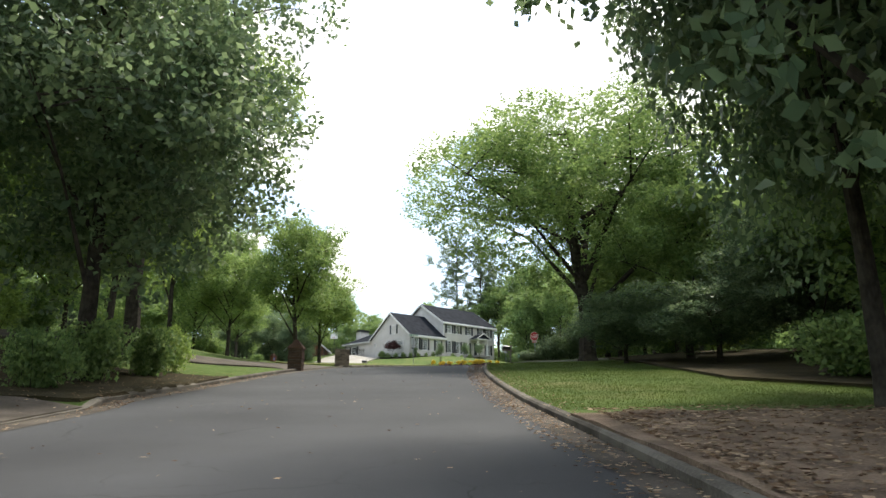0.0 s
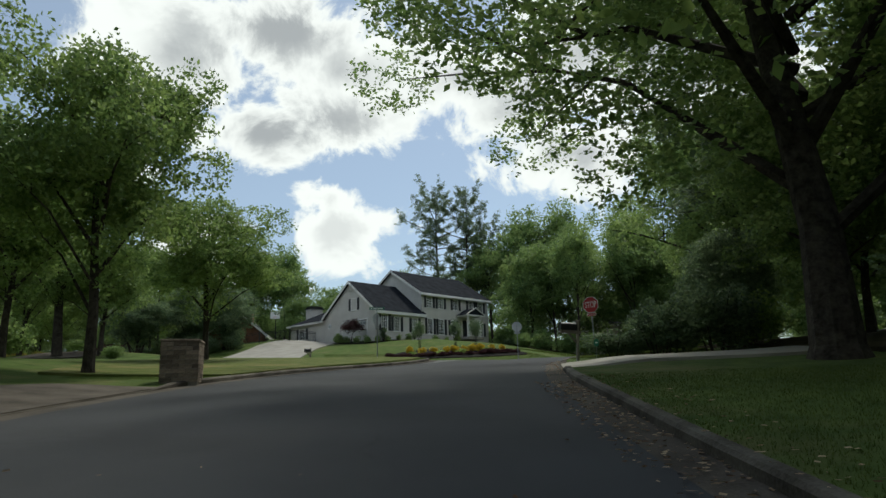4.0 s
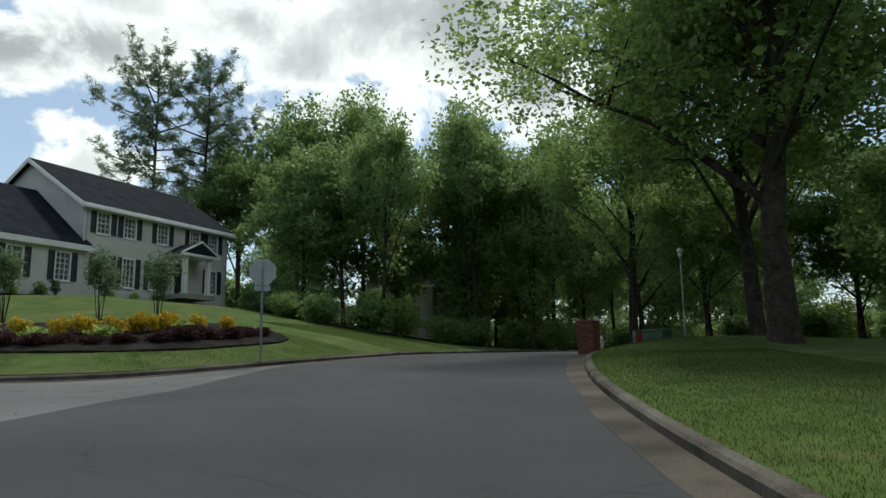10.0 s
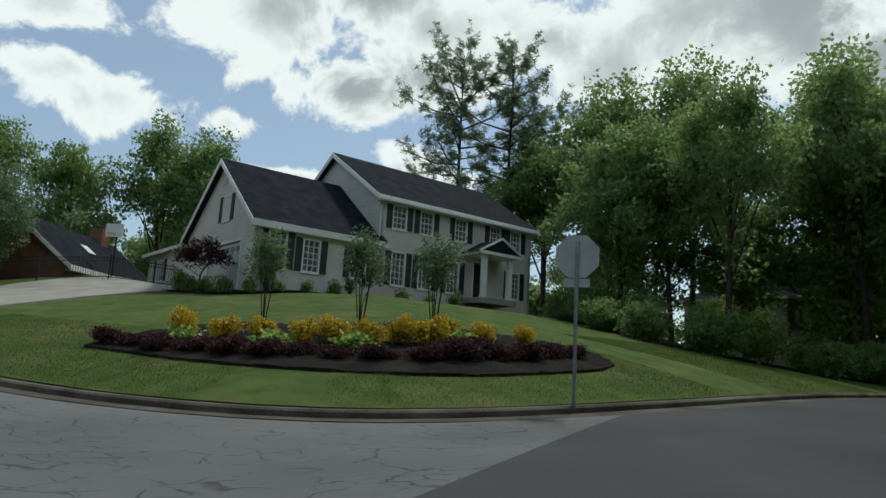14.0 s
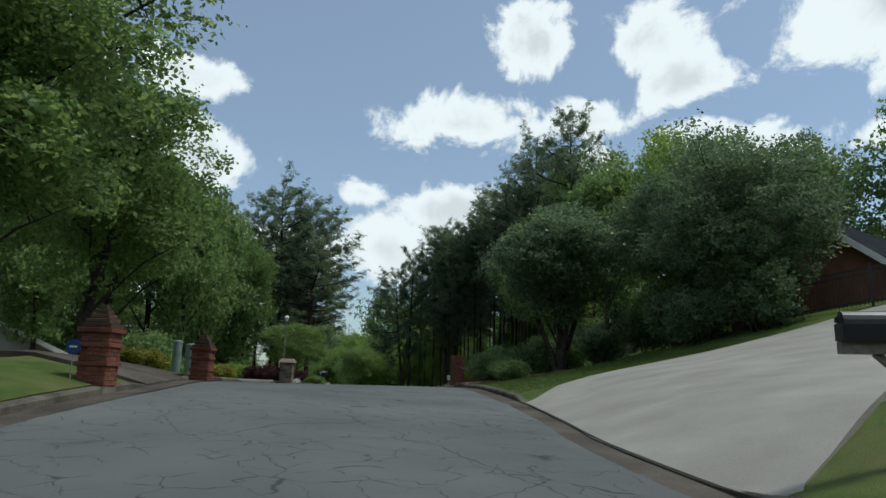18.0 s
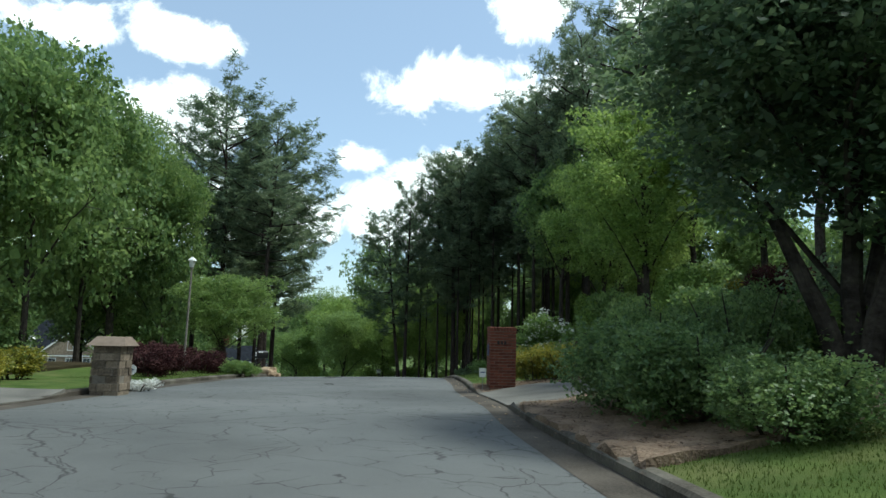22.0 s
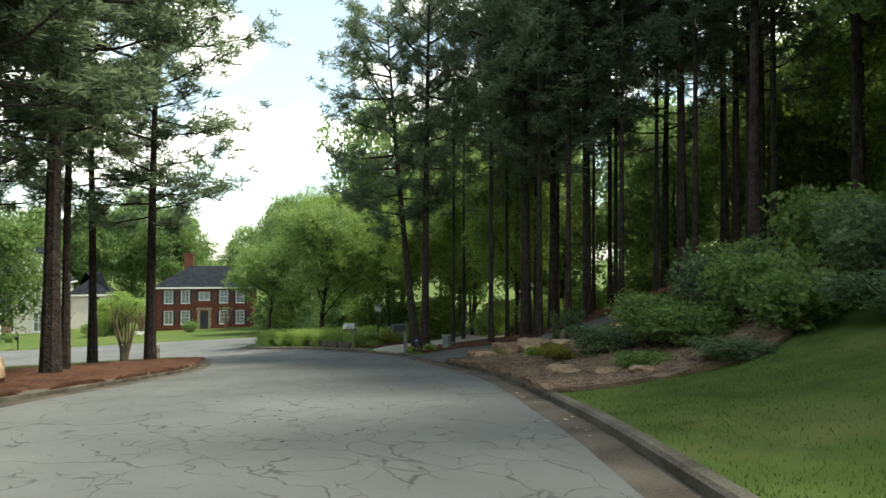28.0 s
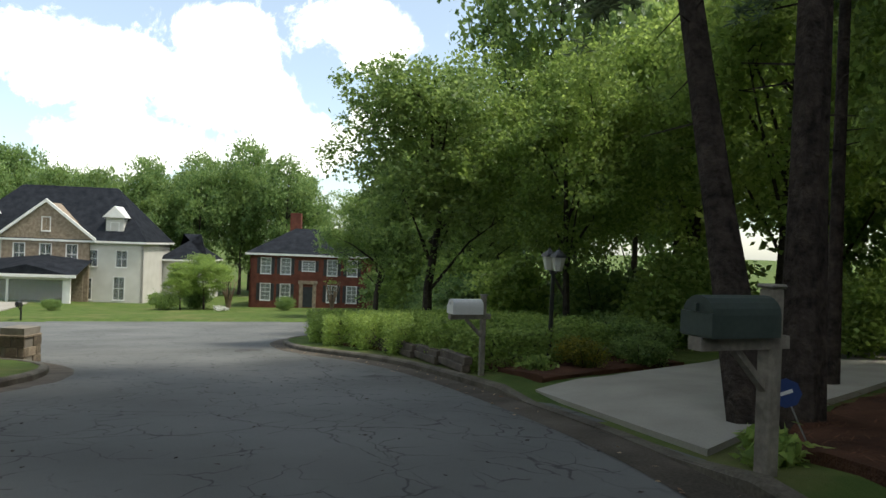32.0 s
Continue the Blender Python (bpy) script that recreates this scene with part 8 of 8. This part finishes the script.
T_JMAPLE = broadleaf("japanese_maple", 35, 2.7, 1.15, 0.95, 4200, 0.09, M["purple"], 0.04, "small Japanese maple with dark red leaves", 1.0, 6, 0.36)
for x, y in ((-1.3, 87.4), (-0.2, 87.2), (0.75, 87.1), (1.8, 86.6), (2.4, 86.8), (3.2, 86.6), (3.75, 87.0), (4.4, 87.2), (4.7, 88.5), (5.5, 88.2), (6.5, 89.2)):
    put(S_GOLD, x, y, random.uniform(0.52, 0.68), None, random.uniform(1.0, 1.35), group="golden shrubs in the corner bed")
for x, y in ((-2.7, 87.2), (-2.0, 86.9), (-1.2, 86.4), (-0.4, 86.1), (0.4, 85.9), (1.2, 85.7), (2.0, 85.7), (2.8, 85.6), (3.6, 85.7), (4.4, 85.9), (5.2, 86.3), (5.9, 86.8), (6.5, 87.4), (7.1, 88.0), (7.6, 88.7), (5.6, 87.5), (4.9, 86.8)):
    put(S_MAROON, x, y, random.uniform(0.68, 0.85), None, random.uniform(0.75, 0.95), group="maroon shrubs in the corner bed")
for x, y in ((-1.0, 86.9), (1.3, 86.2), (3.0, 86.2), (5.1, 87.6)):
    put(S_TUFT, x, y, 0.8)
for x, y in ((-0.4, 90.3), (2.6, 88.5), (4.3, 89.1)):
    m = put(T_MYRTLE, x, y, 0.62, None, 1.2, group="crape myrtles in the corner bed")
put(T_JMAPLE, -7.4, 101.3)
S_MIX = shrub("shrub", 36, 0.9, 0.9, 0.7, 1600, 0.07, M["leaf"], "low clipped foundation shrub beside the house")
for x, y in ((-8.6, 102.2), (-7.9, 101.6), (-6.8, 100.7), (-5.6, 99.9), (-4.6, 100.3), (-3.6, 101.0), (-2.6, 101.8), (-1.6, 102.6), (1.2, 104.9), (2.4, 106.0), (3.6, 107.2), (-9.1, 103.4)):
    put(S_MIX, x, y, random.uniform(0.7, 1.2), None, random.uniform(0.8, 1.3), group="foundation shrubs")
S_CONE = shrub("cypress_shrub", 37, 0.5, 0.5, 1.5, 2200, 0.06, M["leaf_dark"], "narrow dark columnar evergreen")
for x, y, k in ((-4.1, 100.7, 1.15), (-1.0, 103.3, 0.8), (-70.26, 122.24, 0.55), (-69.83, 122.34, 0.57), (-69.5, 122.5, 0.55)):
    put(S_CONE, x, y, k, None, 2.0 if x < -60 else 1.1)
# dark bushes by the first mailbox and beyond the pale house
for x, y, k, tl in ((6.5, 55.9, 0.8, 0.6), (7.9, 55.2, 1.0, 0.95), (9.0, 57.0, 1.0, 0.8), (7.4, 56.9, 0.6, 0.6), (9.6, 54.6, 1.1, 1.1), (-23.6, 104.3, 0.9, 1.1), (-25.6, 105.4, 1.0, 1.1), (-27.6, 106.2, 1.0, 1.2), (-29.8, 105.6, 0.9, 1.1), (-26.6, 107.4, 1.2, 1.2), (-21.6, 101.9, 0.9, 1.0), (-19.9, 102.6, 1.0, 1.1), (-23.4, 103.0, 1.0, 1.1), (-31.6, 107.0, 1.0, 1.1), (11.2, 106.4, 0.6, 0.8), (12.2, 104.6, 0.6, 0.8), (9.6, 107.6, 0.5, 0.8)):
    put(S_DARK, x, y, k, None, tl, label="dark spreading evergreen bush beside the wood")
for x, y, k in ((-30.0, 103.2, 0.9), (-31.0, 104.4, 0.9)):
    put(S_ROUND, x, y, k, None, 0.95, label="clipped rounded boxwood shrub behind the kerb", group="boxwood shrubs")
for x, y, k, tl in ((-39.6, 106.6, 0.6, 0.85),):
    put(S_ROUND if x > -35 else S_YELLOW, x, y, k, None, tl, label="broad green shrub at the drive's mouth" if x > -35 else "golden green shrub behind a brick pillar")
S_BOX = shrub("boxwood", 52, 2.8, 2.4, 1.5, 15000, 0.062, M["leaf_box"], "dense rounded boxwood with small dark leaves")
for x, y, k, tl in ((-31.4, 100.4, 1.0, 1.0), (-29.7, 99.5, 0.92, 1.0), (-32.3, 101.8, 0.85, 1.5), (-31.0, 102.2, 0.9, 1.5)):
    put(S_BOX, x, y, k, None, tl, group="boxwood shrubs")
S_GOLDEN = shrub("abelia_shrub", 53, 2.1, 1.9, 1.35, 9000, 0.07, M["yellow_green"], "golden-tipped shrub beside a brick pillar and drive")
for x, y, k in ((-40.2, 105.6, 0.85), (-39.5, 106.1, 0.85)):
    put(S_GOLDEN, x, y, k)
S_BLOOM = shrub("viburnum_shrub", 38, 2.6, 2.4, 2.3, 7000, 0.12, M["leaf"], "large shrub covered in white blossom")
f2 = new("blossom", leaf_mesh("blossom", cloud_points(np.random.RandomState(5), [(random.uniform(-0.9, 0.9), random.uniform(-0.9, 0.9), random.uniform(0.7, 2.1), 0.35, 1.0) for _ in range(26)], 1700, 0.5, 0.07, 7), 0.13, M["petal"], 1.0, seed=9))
f2.parent = S_BLOOM
put(S_BLOOM, -49.6, 114.0, 1.0, 200)
for x, y, k in ((-50.3, 97.0, 0.9), (-52.0, 96.6, 0.9), (-53.8, 96.8, 0.95), (-55.2, 97.8, 1.0), (-56.0, 98.6, 0.9), (-48.4, 96.2, 0.8), (-57.6, 97.2, 1.0), (-52.9, 98.9, 0.8)):
    put(S_PURPLE, x, y, k, None, random.uniform(0.85, 1.05), label="mounded purple-leaved shrub near the lamp post", group="purple shrubs")
for x, y, k in ((-43.5, 91.6, 0.8), (-45.2, 91.8, 0.9), (-46.6, 92.4, 0.9), (-41.6, 90.4, 0.8), (-31.5, 86.4, 0.7), (-33, 86.8, 0.7), (-30, 85.6, 0.6)):
    put(S_YELLOW, x, y, k, None, 0.8, label="yellow-flecked hedge shrub behind the lawn", group="yellow hedge shrubs")
for x, y, k in ((-51.6, 99.9, 0.55), (-55.2, 100.8, 0.6), (-56.4, 100.4, 0.6), (-52.6, 100.6, 0.5), (-58.6, 100.4, 0.8), (-60.2, 100.6, 0.9)):
    put(S_ROUND, x, y, k, None, 0.75, label="low rounded green shrub beside the drive", group="low shrubs")
# shrubs above the retaining wall
for x, y, k, proto, lb in ((-38.6, 115.6, 1.1, S_PURPLE, "spreading red-leaved maple shrub above a stone wall"), (-37.0, 114.9, 1.0, S_PURPLE, "spreading red-leaved maple shrub above a stone wall"), (-40.6, 116.4, 0.8, S_YELLOW, "light golden green shrub above a stone wall"), (-42.4, 117.3, 0.7, S_ROUND, "green shrub above a stone wall"), (-36.0, 114.0, 0.7, S_ROUND, "green shrub above a stone wall"), (-34.9, 113.6, 0.8, S_ROUND, "green shrub above a stone wall"), (-44.2, 118.4, 0.8, S_ROUND, "green shrub above a stone wall"), (-39.6, 115.9, 0.6, S_ROUND, "green shrub above a stone wall")):
    put(proto, x, y, k, None, 1.0, label=lb)
put(S_BOX, -28.3, 98.9, 0.7, None, 0.9, group="boxwood shrubs")
# mound of ground cover on the bank
S_COVER = shrub("ground_cover", 39, 3.4, 2.8, 1.5, 6500, 0.1, M["leaf_dark"], "spreading dark juniper over the bank", category="ground cover")
S_COVER2 = shrub("ground_cover", 40, 3.0, 2.6, 1.4, 5500, 0.11, M["leaf"], "tangled green weeds over the bank", category="ground cover")
for i, (x, y, k, tl) in enumerate([(-66.6, 120.9, 0.8, 0.7), (-65.2, 121.4, 1.0, 0.9), (-63.8, 120.6, 0.9, 0.8), (-64.6, 122.8, 1.1, 1.1), (-62.6, 121.8, 1.1, 1.0), (-61.2, 120.6, 1.0, 0.8), (-60.0, 122.0, 1.1, 1.0), (-67.6, 123.6, 0.9, 0.9), (-62.6, 124.4, 1.2, 1.1), (-59.0, 120.0, 0.8, 0.6), (-65.8, 125.2, 1.1, 1.0), (-58.6, 123.0, 1.1, 0.9), (-61, 118.6, 0.6, 0.4), (-63.2, 118.6, 0.6, 0.4)]):
    put(S_COVER2 if i % 3 else S_COVER, x, y, k, None, tl)
for x, y, k in ((-68.2, 120.6, 0.5), (-67.2, 119.9, 0.5), (-69.2, 121.2, 0.4)):
    put(S_YELLOW, x, y, k, None, 0.7, label="small yellow-flowering plant among wood chips")
for x, y in ((-72.8, 122.0), (-69.8, 121.0), (-80.3, 122.2), (-79.2, 122.6), (-86.9, 123.3)):
    put(S_TUFT, x, y, 0.6, None, 1.1, label="small green fern at the edge of the straw")
# clipped hedge and its neighbours
S_HEDGE = shrub("hedge", 41, 2.2, 2.2, 0.85, 9500, 0.075, M["leaf_bright"], "clipped bright green hedge above a timber edge", category="hedge", clipped=True)
for x, y in ((-88.6, 123.4), (-90.6, 123.3), (-92.6, 122.9), (-94.6, 122.4), (-96.6, 121.9), (-98.6, 121.7), (-100.6, 121.9), (-102.4, 122.6), (-89.8, 125.0), (-92.0, 125.0), (-94.2, 124.5), (-96.4, 124.0), (-98.6, 123.8), (-100.8, 124.0)):
    put(S_HEDGE, x, y, 1.0, random.uniform(-8, 8), random.uniform(0.92, 1.08), group="hedge above the timber edge")
for x, y, k in ((-86.9, 124.3, 0.55), (-87.2, 125.6, 0.5), (-88.6, 126.6, 0.7), (-90.4, 127.4, 0.8), (-92.4, 127.6, 0.8)):
    put(S_YELLOW if x > -87 else S_ROUND, x, y, k, None, 0.9, label="leafy green shrub beside the hedge")
T_POLL = broadleaf("crape_myrtle", 42, 3.6, 1.3, 2.6, 260, 0.09, M["leaf_bright"], 0.05, "pruned crape myrtle with bare upright stems", 0.5, 4, 0.3)
r42 = np.random.RandomState(42)
shoots = [tube([(0.1 * math.cos(a), 0.1 * math.sin(a), 0), (0.3 * math.cos(a), 0.3 * math.sin(a), 1.0), (0.55 * math.cos(a) + r42.normal(0, 0.1), 0.55 * math.sin(a) + r42.normal(0, 0.1), 2.0), (0.7 * math.cos(a) + r42.normal(0, 0.25), 0.7 * math.sin(a) + r42.normal(0, 0.25), 3.1)], [0.06, 0.045, 0.03, 0.012], 5) for a in np.arange(0, 6.28, 0.42)]
for s in shoots:
    part("stem", s, M["chips"], T_POLL)
for x, y, k in ((-93.3, 111.7, 1.0), (-98.6, 108.5, 1.0), (-145.2, 117.6, 1.1), (-143.2, 127.5, 0.9)):
    put(T_POLL, x, y, k)
S_AZALEA = shrub("azalea", 43, 2.2, 1.8, 1.2, 4200, 0.08, M["red_petal"], "azalea covered in coral red flowers")
for x, y, k in ((27.6, 93.4, 0.7), (28.8, 94.2, 0.75), (38.5, 99.0, 0.9)):
    put(S_AZALEA, x, y, k)
S_PETAL = shrub("flower_patch", 44, 1.6, 1.0, 0.32, 1500, 0.06, M["petal"], "patch of small white flowers by the kerb", category="flowers")
for x, y, k in ((-42.2, 95.0, 0.9), (-43.4, 95.4, 0.8), (-139.5, 117.0, 1.4)):
    put(S_PETAL, x, y, k)
for x, y, k in ((-141, 112.0, 1.2), (-141.5, 122.8, 1.0), (-137, 104, 0.7)):
    put(S_ROUND, x, y, k, None, 1.0, label="rounded shrub before the far houses")


# ---- loose leaves, straw, chips and grass blades ----
def scatter(name, mat, size, label, category, spots, seed, lift=0.01, stretch=1.6, wide=0.32, flat=True):
    """Very many small pieces lying on the ground, in one mesh; spots: x, y, z rows."""
    pts = np.array(spots, float)
    pts[:, 2] += lift
    me = leaf_mesh(name, pts, size, mat, stretch, seed=seed, wide=wide)
    if flat:
        co = np.empty(len(me.vertices) * 3)
        me.vertices.foreach_get("co", co)
        co = co.reshape(-1, 4, 3)
        co[:, :, 2] = co[:, :1, 2] + (co[:, :, 2] - co[:, :1, 2]) * 0.22 + size * 0.08
        me.vertices.foreach_set("co", co.reshape(-1))
        me.update()
    return tagged(new(name, me), label, category, kind="stuff")


lr = np.random.RandomState(8)


def along(line, lo, hi, y0, y1, n, side):
    """Places beside a kerb line, between two offsets, for a stretch of it."""
    k = [i for i in range(1, len(line) - 1) if y0 <= line[i][1] <= y1]
    out = []
    for _ in range(n):
        i = k[lr.randint(len(k))]
        d = line[i + 1] - line[i - 1]
        nrm = np.array([-d[1], d[0]]) / np.linalg.norm(d)
        q = line[i] + (line[i + 1] - line[i]) * lr.uniform() + nrm * side * lr.uniform(lo, hi)
        out.append(q)
    return np.array(out)


def grounded(q):
    q = np.array(q)
    z = np.where(off_road(q[:, 0], q[:, 1]) < 0, road_height(q[:, 0], q[:, 1]) + 0.012, ground(q[:, 0], q[:, 1]))
    return np.column_stack([q, z])


gut = np.vstack([along(EAST, -0.75, 0.0, -5, 44, 4200, -1), along(EAST, -0.5, 0.9, -5, 44, 1500, -1), along(EAST, -0.5, 0.0, 42, 66, 260, -1), along(SOUTH, -0.5, 0.0, 8, 34, 700, 1), along(NORTH, -0.6, 0.0, 98, 123, 600, -1)])
scatter("fallen_leaves_gutter", M["dry_leaf"], 0.075, "drift of dry brown leaves in the gutter", "fallen leaves", grounded(gut), 2)
lit = np.column_stack([2.9 + 11 * lr.uniform(0, 1, 12000) ** 1.7, lr.uniform(0, 18, 12000)])
scatter("fallen_leaves_magnolia", M["dry_leaf"], 0.11, "fallen magnolia leaves under the tree", "fallen leaves", grounded(lit) + [0, 0, 0.06], 3)
lit = np.column_stack([lr.uniform(-16, -6.4, 3000), lr.uniform(3, 32, 3000)])
scatter("fallen_leaves_west", M["dry_leaf"], 0.08, "dry leaves below the western trees", "fallen leaves", grounded(lit) + [0, 0, 0.05], 4)
few = np.column_stack([lr.uniform(-5.5, 2.5, 260), lr.uniform(2, 40, 260)])
scatter("fallen_leaves_road", M["dry_leaf"], 0.085, "scattered pale leaves on the asphalt", "fallen leaves", grounded(few), 5)
few = np.column_stack([lr.uniform(-100, -60, 420), np.zeros(420)])
few[:, 1] = 118 + lr.uniform(-4, 3.5, 420) + (few[:, 0] + 76) * -0.12 * (few[:, 0] > -80) + np.where(few[:, 0] > -70, (few[:, 0] + 70) * -0.45, 0)
few = few[off_road(few[:, 0], few[:, 1]) < -0.4]
scatter("twigs_road", M["bark"], 0.06, "small dark twigs and cones on the street", "twigs", grounded(few), 6)


def over_sheet(ob_name, n, seed, lift):
    """Random places on a draped bed."""
    ob = bpy.data.objects[ob_name]
    r = np.random.RandomState(seed)
    ps = ob.data.polygons
    area = np.array([p.area for p in ps])
    pick = r.choice(len(ps), n, p=area / area.sum())
    out = np.empty((n, 3))
    for k, i in enumerate(pick):
        vs = [ob.data.vertices[v].co for v in ps[i].vertices]
        w = r.dirichlet(np.ones(len(vs)))
        out[k] = sum((v * a for v, a in zip(vs, w)), Vector())
    out[:, 2] += lift
    return out


for sheet, n, mt, size, wide, st in (("straw_bed_north", 16000, "straw_needle", 0.16, 0.05, 1.8), ("straw_bed_south", 6000, "straw_needle", 0.16, 0.05, 1.8), ("hedge_bed", 1500, "straw_needle", 0.14, 0.05, 1.8), ("chip_bed", 26000, "chip", 0.075, 0.25, 1.6), ("pillar_bed", 4000, "chip", 0.06, 0.25, 1.6), ("shrub_bed", 7000, "chip", 0.06, 0.25, 1.6)):
    scatter(sheet + "_litter", M[mt], size, "loose litter lying thickly on the bed", "mulch", over_sheet(sheet, n, 7, 0.012), 9, 0.004, st, wide)


def blades(name, q, size, mat, seed):
    """Upright grass blades, in one mesh."""
    r = np.random.RandomState(seed)
    n = len(q)
    a = r.uniform(0, 6.28, n)
    s = size * r.uniform(0.6, 1.4, n)
    w = 0.0035 + 0.003 * r.uniform(size=n)
    dx, dy = np.cos(a) * w, np.sin(a) * w
    lx, ly = r.normal(0, 0.4, n) * s, r.normal(0, 0.4, n) * s
    tri = np.stack([np.column_stack([q[:, 0] - dx, q[:, 1] - dy, q[:, 2] - 0.01]), np.column_stack([q[:, 0] + dx, q[:, 1] + dy, q[:, 2] - 0.01]), np.column_stack([q[:, 0] + lx, q[:, 1] + ly, q[:, 2] + s])], 1)
    me = bpy.data.meshes.new(name)
    me.vertices.add(3 * n)
    me.vertices.foreach_set("co", tri.reshape(-1))
    me.loops.add(3 * n)
    me.loops.foreach_set("vertex_index", np.arange(3 * n, dtype=np.int32))
    me.polygons.add(n)
    me.polygons.foreach_set("loop_start", np.arange(0, 3 * n, 3, dtype=np.int32))
    me.update(calc_edges=True)
    me.materials.append(mat)
    return tagged(new(name, me), "short mown grass blades on the verge", "grass", kind="stuff")


near_east = np.vstack([along(EAST, 0.15, 9.0, 18, 45, 120000, -1), along(EAST, 0.15, 5.0, 56, 84, 90000, -1)])
near_north = np.vstack([along(NORTH, 0.15, 4.5, 83, 88.5, 75000, -1), along(NORTH, 0.15, 7.0, 91, 97.8, 100000, -1), along(NORTH, 0.15, 4.5, 105, 116.5, 75000, -1)])
near_south = np.vstack([along(SOUTH, 0.15, 4.0, 50, 76, 60000, 1), along(SOUTH, 0.15, 3.0, 96, 103, 14000, 1)])
for nm, q, sd in (("grass_east", near_east, 1), ("grass_north", near_north, 2), ("grass_south", near_south, 3)):
    g = grounded(q)
    hit = np.zeros(len(g), bool)
    for cx, cy, cr in CUTS:
        hit |= np.hypot(g[:, 0] - cx, g[:, 1] - cy) < cr + 1.2
    blades(nm, g[~hit], 0.022, M["blade"], sd)
